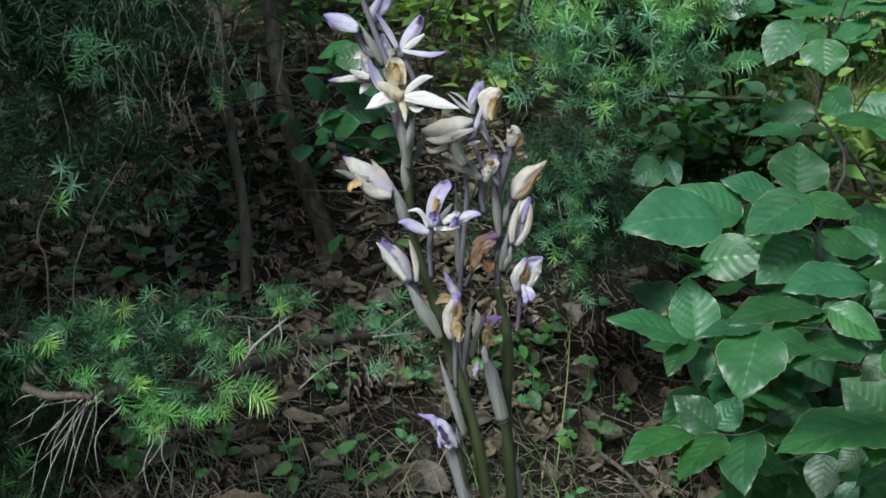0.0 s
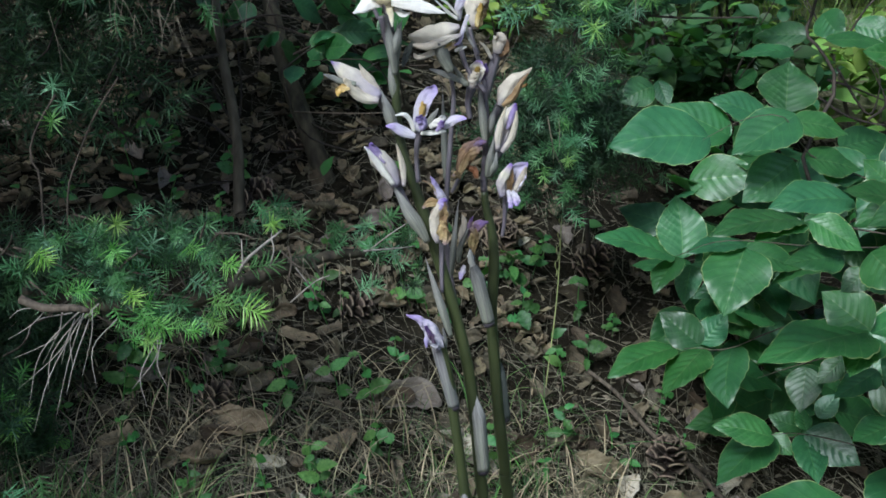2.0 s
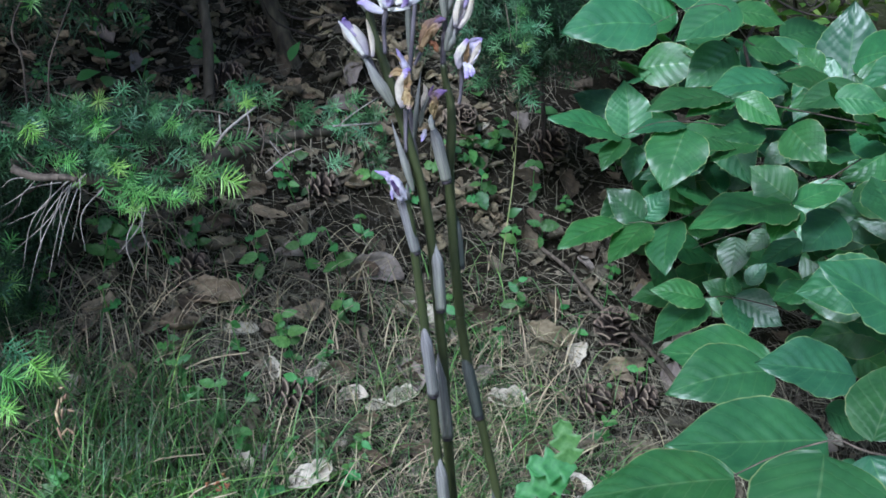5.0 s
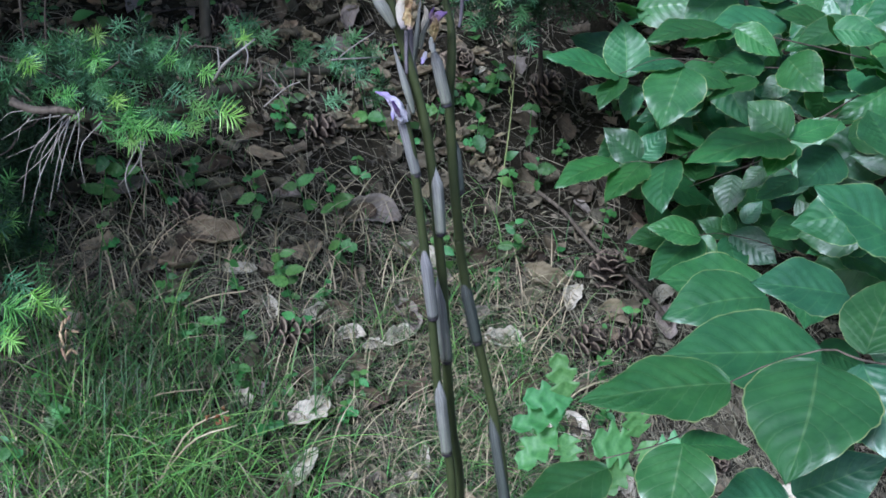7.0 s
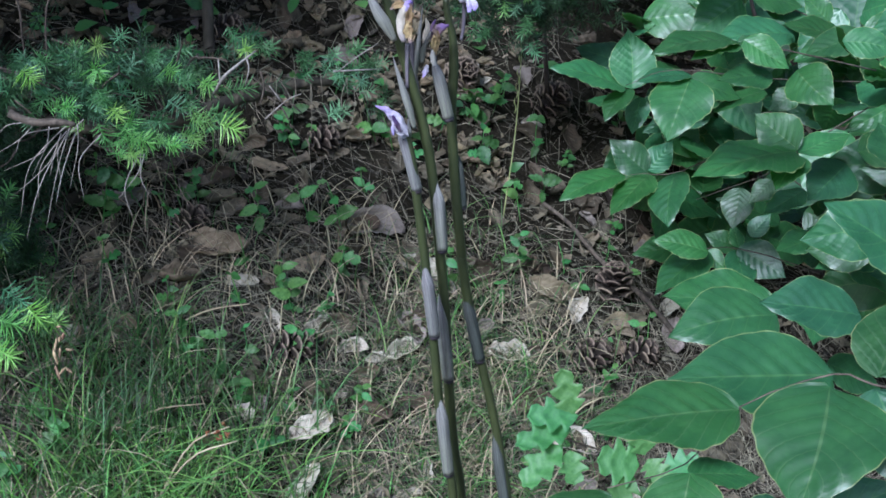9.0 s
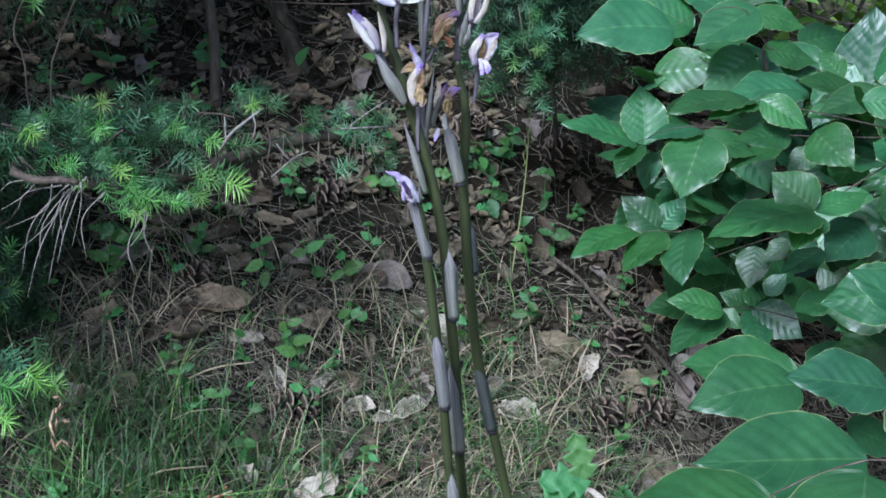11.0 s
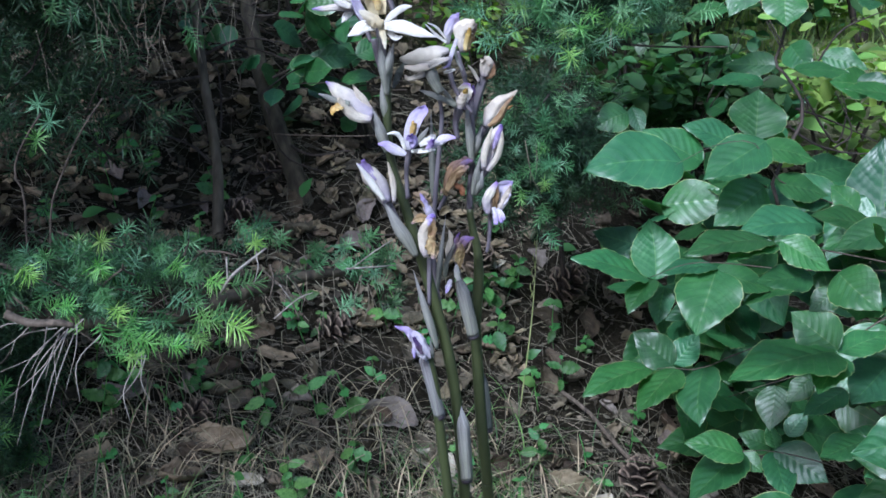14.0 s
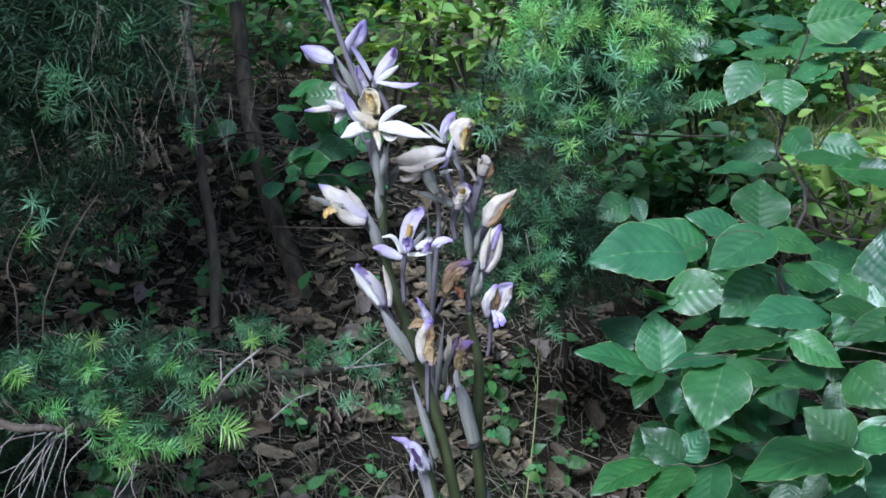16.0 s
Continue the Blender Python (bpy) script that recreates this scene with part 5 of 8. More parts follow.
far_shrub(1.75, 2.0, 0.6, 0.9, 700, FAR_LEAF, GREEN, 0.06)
far_shrub(0.9, 3.0, 0.32, 0.34, 420, SUN_TINTED_LEAF, PALE, 0.05)
far_shrub(0.68, 2.62, 0.24, 0.3, 260, SUN_TINTED_LEAF, PALE, 0.045)
far_shrub(1.1, 2.85, 0.2, 0.2, 240, SUN_TINTED_LEAF, PALE, 0.04)
far_shrub(1.32, 3.05, 0.24, 0.22, 260, SUN_TINTED_LEAF, PALE, 0.042)
far_shrub(1.3, 3.8, 0.5, 0.5, 500, SUN_TINTED_LEAF, PALE, 0.06)
far_shrub(-0.3, 2.15, 0.22, 0.28, 280, FAR_LEAF, GREEN, 0.042)
far_shrub(-0.1, 2.3, 0.25, 0.3, 340, FAR_LEAF, GREEN, 0.042)
far_shrub(-0.5, 2.4, 0.24, 0.25, 200, FAR_LEAF, GREEN, 0.045)
far_shrub(-0.25, 3.2, 0.4, 0.35, 380, SUN_TINTED_LEAF, PALE, 0.055)
far_shrub(0.2, 6.0, 0.9, 1.1, 900, SUN_TINTED_LEAF, PALE, 0.08)
far_shrub(-1.8, 6.5, 1.2, 1.8, 1000, FAR_LEAF, GREEN, 0.09)
far_shrub(2.6, 6.2, 1.3, 1.9, 1100, FAR_LEAF, GREEN, 0.09)


def tree(x, y, height, spread, low, count, leaf_size, seed, label="tall leafy forest tree with a rough grey trunk"):
    z = lie(x, y)
    t = thing("forest_tree", label, "tree", "forest trees", at=(x, y, z))
    r = random.Random(seed)
    wood("trunk", [(0, 0, -0.1, height * 0.022), (0.05, 0.03, height * 0.3, height * 0.017), (0.0, 0.1, height * 0.65, height * 0.011), (0.1, 0.1, height * 0.95, height * 0.003)], BARK, t, 20, 10)
    centres = []
    for k in range(11):
        a, h = k * 2.4 + r.random(), low + (height - low) * (k + 1) / 12
        reach = spread * (1.0 - 0.6 * ((h - low) / (height - low)) ** 2) * r.uniform(0.7, 1.0)
        e = Vector((math.cos(a) * reach, math.sin(a) * reach, h + reach * 0.15))
        wood("limb", [(0.0, 0.05, h * 0.85, height * 0.007), (*(e * 0.5 + Vector((0, 0, h * 0.42))), height * 0.004), (*e, height * 0.0012)], BARK, t, 9, 6)
        centres += [e, Vector((e.x * 0.55, e.y * 0.55, e.z))]
    leaves = []
    while len(leaves) < count:
        c = centres[r.randrange(len(centres))]
        p = c + unit(r) * spread * 0.42 * r.random() ** 0.45 * (0.7 + 0.3 * r.random())
        w = unit(r)
        leaves.append((p, w, leaf_size * r.uniform(0.7, 1.3), Vector((0, 0, 1)) + unit(r) * 0.7))
    # Distant crowns carry painted sunlight in their leaf colour.
    leaf_spread("crown", leaves, SUN_TINTED_LEAF if y > 7 else CANOPY_SHADE_LEAF, t)
    return t


# unseen thickets added round the place to keep out low sky light
THICK = "dense unseen thicket of broadleaf shrubs round the spot, added to block low light"
for x, y, h in ((-2.6, 1.2, 1.8), (2.5, 1.1, 2.4), (-2.2, -1.9, 1.4), (2.0, -1.7, 2.2), (-0.6, -3.2, 2.4), (1.0, -3.6, 2.4), (-3.0, 2.6, 2.6), (3.2, 3.0, 2.4)):
    far_shrub(x, y, 1.0, h, 1100, FAR_LEAF, THICK, 0.13)
# unseen near trees added for their shade, and far ones that close the clearing
tree(-3.2, 3.6, 5.5, 1.9, 1.5, 3000, 0.17, 1)
tree(3.6, 5.0, 6.5, 1.9, 2.2, 2600, 0.18, 2)
tree(-3.6, 6.6, 6.5, 1.7, 2.3, 2600, 0.17, 3)
tree(-5.6, 2.2, 7.0, 2.4, 2.0, 2200, 0.2, 4)
tree(3.2, 0.6, 7.0, 2.3, 2.4, 2200, 0.2, 5)
tree(-5.0, 8.5, 9.0, 3.0, 1.5, 2400, 0.26, 6)
tree(1.2, 11.5, 10.0, 3.4, 1.5, 2600, 0.28, 7)
tree(6.0, 8.5, 9.0, 3.0, 1.5, 2400, 0.26, 8)
tree(-9.0, 14.0, 12.0, 4.5, 1.5, 2600, 0.36, 9)
tree(9.5, 15.0, 12.0, 4.5, 1.5, 2600, 0.36, 10)
tree(-2.5, 18.0, 13.0, 5.0, 1.5, 2800, 0.4, 12)

# ---- forest floor ----
def cone_scale():
    """One open cone scale with its thickened pale end."""

    def fn(u, v):
        w = 0.13 + 0.22 * v
        return u * w, v, 0.12 * v * v + 0.1 * (1 - u * u) * v

    return mesh_of("scale", *sheet(fn, 4, 3, 0.09))


SCALE = cone_scale()
SCALE.materials.append(CONE)


def pine_cone(x, y, width, turn, lean):
    """An open pine cone lying on the litter: core and spiral of woody scales."""
    r = random.Random(int(x * 1000) + int(y * 777))
    width *= 0.88
    length = width * 1.2
    t = thing("pine_cone", "open brown pine cone lying on the needle litter", "pine cone", "pine cones")
    t.matrix_basis = Matrix.Translation((x, y, lie(x, y) + width * 0.36)) @ pose(0, 0, 0, 70 - lean, 0, turn)
    placed("core", mesh_of("core", *tube([(0, 0, z * length - length / 2) for z in (0, 0.15, 0.5, 0.85, 1.0)], [width * q for q in (0.1, 0.22, 0.2, 0.1, 0.02)], 8)), CONE, t)
    n = 40
    for k in range(n):
        s = k / (n - 1)
        a = k * 2.39996
        reach = width * 0.57 * (math.sin(math.pi * (0.22 + 0.72 * s))) ** 0.8
        up = radians(-8 + 75 * s + r.uniform(-6, 6))
        d = Vector((math.cos(a) * math.cos(up), math.sin(a) * math.cos(up), math.sin(up)))
        b = Vector((0, 0, (s - 0.5) * length * 0.9)) + d * reach * 0.15
        m = aim(b, b + d * reach, Vector((0, 0, 1)) if up < 1.2 else Vector((-math.cos(a), -math.sin(a), 0.3)), 0.9 + 0.5 * (1 - s))
        placed("scale", SCALE, None, t, matrix=m)
    return t


def dead_mesh(seed):
    """A dry leaf: uneven torn rim, rolled edges, a bent midrib and crumpled blade."""
    r = random.Random(seed)
    a, b, c, ph = r.uniform(-0.5, 0.5), r.uniform(0.1, 0.5), r.uniform(0.08, 0.26), r.random() * 6
    roll = r.choice((0.15, 0.5, 0.8))

    def fn(u, v):
        w = 0.54 * (v + 0.01) ** 0.55 * (1.01 - v) ** 0.7
        s = Vector((v * 3.2, math.copysign(1.0, u) * 3.0, seed * 1.7))
        w *= 1 + (0.5 * noise.noise(s) + 0.3 * noise.noise(s * 2.7)) * abs(u) ** 1.5
        k = u * w
        z = b * k * k * 6.0 + a * k * 0.6 + c * math.sin(v * 5 + ph) * 0.35 + roll * max(0.0, abs(u) - 0.45) ** 2 * (1.0 if u > 0 else 0.55)
        z += 0.07 * noise.noise(Vector((u * 1.6, v * 4.0, seed * 2.3))) + 0.03 * noise.noise(Vector((u * 4.0, v * 9.0, seed)))
        return k + 0.08 * math.sin(v * 4 + ph), v, z

    return sheet(fn, 8, 16, 0.006)


DEAD = {}


def dead_leaf(x, y, size, turn, mat, lift=0.004):
    """A fallen leaf, curled and dry, resting on the slope."""
    key = (mat.name, rng.randrange(9))
    if key not in DEAD:
        DEAD[key] = mesh_of("blade", *dead_mesh(key[1] + len(mat.name)))
        DEAD[key].materials.append(mat)
    look_of = {"pale_dead_leaf": "pale bleached dead leaf curled on the litter", "brown_dead_leaf": "dry brown dead leaf lying on the litter", "grey_dead_leaf": "greyish weathered dead leaf lying on the litter", "dark_dead_leaf": "dark brown rotting leaf pressed into the litter, darkened for shade"}
    n = Vector((lie(x - 0.03, y) - lie(x + 0.03, y), lie(x, y - 0.03) - lie(x, y + 0.03), 0.06)).normalized() + Vector((0, -0.25, 0)) + unit() * 0.25
    a = radians(turn)
    d = Vector((math.cos(a), math.sin(a), 0))
    d = (d - n * d.dot(n) / n.length_squared).normalized()
    p = Vector((x, y, lie(x, y) + lift + size * 0.05))
    ob = placed("dead_leaf", DEAD[key], None, None, matrix=aim(p - d * size / 2, p + d * size / 2, n, 1.1))
    return tagged(ob, look_of[mat.name], "dead leaf", "fallen leaves")


dead_leaf(-0.211, 1.056, 0.076, 8, BROWN_LEAF)
dead_leaf(0.025, 1.095, 0.056, -30, PALE_LEAF)
dead_leaf(-0.093, 0.878, 0.054, 50, PALE_LEAF, 0.008)
dead_leaf(-0.097, 0.816, 0.052, 52, PALE_LEAF, 0.008)
dead_leaf(0.003, 0.990, 0.043, 20, PALE_LEAF)
dead_leaf(0.128, 1.017, 0.054, -5, PALE_LEAF)
dead_leaf(0.224, 1.104, 0.043, 80, PALE_LEAF)
dead_leaf(0.002, 0.829, 0.048, 20, PALE_LEAF)
dead_leaf(0.028, 0.870, 0.034, -70, PALE_LEAF)
dead_leaf(-0.028, 1.137, 0.071, -10, GREY_LEAF)
dead_leaf(-0.244, 1.007, 0.048, 10, BROWN_LEAF)
dead_leaf(-0.108, 1.071, 0.047, 30, BROWN_LEAF)
dead_leaf(-0.179, 1.024, 0.039, -20, PALE_LEAF)
dead_leaf(-0.072, 0.998, 0.052, 40, BROWN_LEAF)
dead_leaf(-0.087, 0.917, 0.044, -40, BROWN_LEAF)
dead_leaf(-0.060, 0.937, 0.035, 60, PALE_LEAF)
dead_leaf(-0.312, 1.091, 0.053, 20, GREY_LEAF)
dead_leaf(-0.163, 1.188, 0.050, -15, BROWN_LEAF)
dead_leaf(0.191, 1.123, 0.065, -10, BROWN_LEAF)
dead_leaf(0.349, 1.143, 0.037, 40, PALE_LEAF)
dead_leaf(0.195, 0.931, 0.059, -10, PALE_LEAF)
dead_leaf(0.076, 0.938, 0.039, 30, BROWN_LEAF)
dead_leaf(-0.348, 0.951, 0.037, 70, BROWN_LEAF)
dead_leaf(-0.341, 0.915, 0.042, 80, BROWN_LEAF)
dead_leaf(-0.192, 0.827, 0.046, 60, BROWN_LEAF)
dead_leaf(-0.295, 0.933, 0.037, 10, BROWN_LEAF)
dead_leaf(0.190, 1.389, 0.033, 0, PALE_LEAF)
dead_leaf(-0.055, 1.271, 0.038, 10, BROWN_LEAF)
dead_leaf(-0.240, 1.139, 0.041, -30, BROWN_LEAF)
dead_leaf(0.118, 1.430, 0.037, 20, PALE_LEAF)
dead_leaf(0.331, 1.223, 0.039, 10, GREY_LEAF)
dead_leaf(0.257, 1.257, 0.031, -30, GREY_LEAF)
dead_leaf(-0.052, 0.982, 0.036, 0, PALE_LEAF)
dead_leaf(-0.039, 0.957, 0.038, 20, BROWN_LEAF)
dead_leaf(0.027, 1.048, 0.041, -60, BROWN_LEAF)
dead_leaf(0.274, 1.103, 0.043, 30, BROWN_LEAF)
pine_cone(0.277, 1.148, 0.0458, 20, 60)
pine_cone(0.233, 1.044, 0.0418, 100, 15)
pine_cone(0.296, 1.063, 0.0390, 75, 8)
pine_cone(-0.098, 1.237, 0.038, 95, 4)
pine_cone(-0.240, 1.076, 0.0366, 110, 10)
pine_cone(-0.119, 0.958, 0.0419, 90, 0)
pine_cone(0.091, 1.425, 0.0494, 20, 10)
pine_cone(0.223, 1.427, 0.0501, 60, 20)
pine_cone(0.369, 0.931, 0.0367, 40, 20)
pine_cone(-0.232, 1.375, 0.042, 80, 5)
pine_cone(-0.113, 1.621, 0.0349, 40, 30)
pine_cone(-0.199, 1.488, 0.0365, 80, 20)
fr = random.Random(21)
for _ in range(190):
    y = 0.75 + 0.75 * fr.random() ** 1.3
    x = fr.uniform(-0.42, 0.48) * (y + 0.15)
    # More dark leaves higher up, painting in the shade of the bank.
    mat = (BROWN_LEAF, DARK_LEAF, GREY_LEAF, PALE_LEAF if y < 1.1 else DARK_LEAF, DARK_LEAF)[fr.randrange(5)]
    dead_leaf(x, y, fr.uniform(0.018, 0.05), fr.uniform(0, 360), mat)


def leaf_mould(count, start, reach, left, right, grow, mat, label):
    """The rest of the fallen leaves, whole and broken, layered over a stretch of the slope."""
    protos = [dead_mesh(200 + k) for k in range(8)]
    verts, faces, uvs = [], [], []
    for _ in range(count):
        y = start + reach * fr.random() ** 1.2
        x = fr.uniform(left, right) * (y + 0.15)
        size = grow * (fr.uniform(0.01, 0.026) if fr.random() < 0.6 else fr.uniform(0.022, 0.042))
        n = Vector((0.2, -0.35, 1.0)) + unit(fr) * 0.45
        a = fr.uniform(0, 6.28)
        d = Vector((math.cos(a), math.sin(a), 0.3 * math.sin(a)))
        p = Vector((x, y, lie(x, y) + 0.002 + size * 0.08))
        m = np.array(aim(p - d * size / 2, p + d * size / 2, n, fr.uniform(0.8, 1.3)))
        v, f, u = protos[fr.randrange(8)]
        o = len(verts)
        verts.extend(map(tuple, np.array(v) @ m[:3, :3].T + m[:3, 3]))
        faces.extend([tuple(q + o for q in g) for g in f])
        uvs.extend(u)
    ob = placed("leaf_mould", mesh_of("leaf_mould", verts, faces, uvs), mat)
    return tagged(ob, label, "leaf litter", kind="stuff")


leaf_mould(1300, 0.8, 1.2, -0.46, 0.5, 1.0, LEAF_MOULD, "broken brown leaves layered over the forest floor")
leaf_mould(1800, 1.28, 1.05, -0.46, 0.1, 0.8, BANK_LEAF, "tan dead leaves strewn over the shaded bank")


def litter(count):
    """Fallen pine needles, crossing each other on the slope."""
    verts, faces = [], []
    for _ in range(count):
        y = 0.62 + 1.5 * fr.random() ** 1.5 if fr.random() < 0.9 else fr.uniform(2.1, 2.8)
        x = fr.uniform(-0.52, 0.55) * (y + 0.15)
        # Needles thin out up the bank; the bare dark soil imitates its shade.
        if (noise.noise((x * 4.0, y * 4.0, 9.0)) < -0.35 and fr.random() < 0.6) or (y > 1.0 and fr.random() < min(0.72, (y - 1.0) * 3.0)):
            continue
        a, n = fr.uniform(0, math.pi * 2), fr.uniform(0.03, 0.095)
        dx, dy = math.cos(a) * n / 2, math.sin(a) * n / 2
        z0, z1, zm = lie(x - dx, y - dy) + fr.uniform(0.0, 0.012), lie(x + dx, y + dy) + fr.uniform(0.0, 0.012), lie(x, y) + fr.uniform(0.002, 0.014)
        bend = fr.uniform(-0.12, 0.12)
        w = fr.uniform(0.0002, 0.0005)
        px, py = -math.sin(a) * w, math.cos(a) * w
        o = len(verts)
        mx, my = x - dy * bend, y + dx * bend
        verts += [(x - dx - px, y - dy - py, z0), (x - dx + px, y - dy + py, z0), (x - dx, y - dy, z0 + w * 1.4), (mx - px, my - py, zm), (mx + px, my + py, zm), (mx, my, zm + w * 1.6), (x + dx, y + dy, z1)]
        for i, j in ((0, 1), (1, 2), (2, 0)):
            faces += [(o + i, o + j, o + 3 + j, o + 3 + i), (o + 3 + i, o + 3 + j, o + 6)]
    ob = placed("needle_litter", mesh_of("needle_litter", verts, faces, smooth=False), DRY_NEEDLE)
    return tagged(ob, "brown pine needles strewn over the forest floor", "needle litter", kind="stuff")


litter(40000)


def crumbs(count):
    """Bits of bark, leaf and twig in the litter."""
    verts, faces = [], []
    for _ in range(count):
        y = 0.62 + 1.5 * fr.random() ** 1.7
        x = fr.uniform(-0.52, 0.55) * (y + 0.15)
        s = 0.0013 + 0.007 * fr.random() ** 3
        z = lie(x, y) + fr.uniform(0.0, 0.006)
        a = fr.uniform(0, 6.28)
        c, d = math.cos(a) * s, math.sin(a) * s
        t = fr.uniform(-0.4, 0.6) * s
        k = fr.uniform(0.35, 0.8)
        o = len(verts)
        verts += [(x + c, y + d, z), (x - d * k, y + c * k, z + t), (x - c, y - d, z + fr.uniform(0, 0.5) * s), (x + d * k, y - c * k, z), (x, y, z - s * 0.35), (x, y, z + s * 0.25 + t * 0.5)]
        faces += [(o, o + 1, o + 5), (o + 1, o + 2, o + 5), (o + 2, o + 3, o + 5), (o + 3, o, o + 5), (o + 1, o, o + 4), (o + 2, o + 1, o + 4), (o + 3, o + 2, o + 4), (o, o + 3, o + 4)]
    ob = placed("leaf_crumbs", mesh_of("leaf_crumbs", verts, faces, smooth=False), LITTER)
    return tagged(ob, "broken bits of dry leaves and bark in the litter", "litter", kind="stuff")


LITTER = grain_material("leaf_crumb", (0.045, 0.039, 0.028), (0.19, 0.162, 0.11), 90.0, 0.35, 1.7)
crumbs(20000)


def blades(name, spots, mat, label, category):
    """Grass: bent blades, joined."""
    verts, faces = [], []
    for x, y, h, a, lean, w in spots:
        z = lie(x, y) - 0.003
        d = Vector((math.cos(a), math.sin(a), 0))
        s = Vector((-d.y, d.x, 0))
        o = len(verts)
        for k in range(6):
            t = k / 5
            p = Vector((x, y, z)) + d * (lean * h * t**1.8) + Vector((0, 0, h * (t - 0.35 * lean * t**3)))
            ww = w * (1 - t**2.2) + 0.0001
            verts += [p - s * ww, p + d * ww * 0.35 - Vector((0, 0, ww * 0.3)), p + s * ww]
        for k in range(5):
            q = o + 3 * k
            faces += [(q, q + 1, q + 4, q + 3), (q + 1, q + 2, q + 5, q + 4)]
    ob = placed(name, mesh_of(name, verts, faces), mat)
    return tagged(ob, label, category, kind="stuff")


spots = []
for _ in range(1050):
    y = fr.gauss(0.86, 0.1)
    x = fr.gauss(-0.27, 0.085) * (y + 0.15)
    if y > 0.93:
        continue
    spots.append((x, y, fr.uniform(0.05, 0.13), fr.uniform(0, 6.28), fr.uniform(0.3, 1.1), fr.uniform(0.0005, 0.001)))
for _ in range(650):
    y = fr.uniform(0.72, 1.25)
    x = fr.uniform(-0.4, 0.24) * (y + 0.15)
    if noise.noise((x * 6, y * 6, 4)) < 0.02:
        continue
    spots.append((x, y, fr.uniform(0.03, 0.085), fr.uniform(0, 6.28), fr.uniform(0.5, 1.5), fr.uniform(0.0004, 0.0009)))
for _ in range(1500):
    y = 0.7 + 0.4 * fr.random() ** 1.6
    x = fr.uniform(-0.42, 0.12) * (y + 0.15)
    if y > 0.95 and x < -0.08:
        continue
    spots.append((x, y, fr.uniform(0.025, 0.065), fr.uniform(0, 6.28), fr.uniform(0.6, 1.7), fr.uniform(0.00022, 0.00055)))
# Fresh blades whose bright colour paints in a patch of sun.
fresh = []
for _ in range(280):
    x, y = fr.gauss(-0.235, 0.06), fr.gauss(0.75, 0.045)
    fresh.append((x, y, fr.uniform(0.06, 0.13), fr.uniform(0, 6.28), fr.uniform(0.25, 1.7), fr.uniform(0.0004, 0.0012)))
for _ in range(1100):
    y = fr.uniform(0.68, 1.02)
    x = fr.uniform(-0.1, 0.24) * (y + 0.15)
    spots.append((x, y, fr.uniform(0.02, 0.06), fr.uniform(0, 6.28), fr.uniform(0.6, 1.7), fr.uniform(0.0003, 0.0007)))
for _ in range(110):
    y = fr.uniform(0.68, 0.86)
    x = fr.uniform(-0.22, 0.2) * (y + 0.15)
    fresh.append((x, y, fr.uniform(0.03, 0.08), fr.uniform(0, 6.28), fr.uniform(0.6, 1.7), fr.uniform(0.0007, 0.0014)))
for _ in range(620):
    x, y = fr.gauss(0.1, 0.055), fr.gauss(0.98, 0.1)
    spots.append((x, y, fr.uniform(0.025, 0.075), fr.uniform(0, 6.28), fr.uniform(0.5, 1.7), fr.uniform(0.0003, 0.0008)))
    if fr.random() < 0.12:
        fresh.append((x, y, fr.uniform(0.03, 0.08), fr.uniform(0, 6.28), fr.uniform(0.5, 1.7), fr.uniform(0.0005, 0.001)))
blades("fresh_grass", fresh, FRESH_SUNLIT_GRASS, "tuft of fresh green grass blades, painted bright as in a sun patch", "grass")
blades("grass", spots, GRASS, "tufts of thin green grass on the slope", "grass")
spots = []
for _ in range(1000):
    y = fr.uniform(0.68, 1.15)
    x = fr.uniform(-0.42, 0.2) * (y + 0.15)
    spots.append((x, y, fr.uniform(0.03, 0.09), fr.uniform(0, 6.28), fr.uniform(0.5, 1.4), fr.uniform(0.0004, 0.0009)))
for _ in range(420):
    y = fr.uniform(0.68, 1.02)
    x = fr.uniform(-0.08, 0.28) * (y + 0.15)
    spots.append((x, y, fr.uniform(0.02, 0.06), fr.uniform(0, 6.28), fr.uniform(0.8, 1.9), fr.uniform(0.00025, 0.0006)))
for _ in range(300):
    x, y = fr.gauss(0.1, 0.06), fr.gauss(0.99, 0.1)
    spots.append((x, y, fr.uniform(0.02, 0.07), fr.uniform(0, 6.28), fr.uniform(0.6, 1.8), fr.uniform(0.0003, 0.0007)))
blades("dry_grass", spots, DRY_GRASS, "withered straw-coloured grass blades among the litter", "grass")
spots = []
for _ in range(3000):
    y = 3.2 + 9.0 * fr.random() ** 1.5
    spots.append((fr.uniform(-0.7, 0.75) * y, y, fr.uniform(0.08, 0.22), fr.uniform(0, 6.28), fr.uniform(0.2, 0.8), fr.uniform(0.003, 0.006)))
for _ in range(900):
    y = fr.uniform(2.4, 3.6)
    spots.append((fr.uniform(0.22, 0.55) * y, y, fr.uniform(0.04, 0.13), fr.uniform(0, 6.28), fr.uniform(0.2, 0.9), fr.uniform(0.0012, 0.003)))
blades("meadow_grass", spots, MEADOW, "sunlit grass of the clearing behind the shrubs", "grass")

cover = []
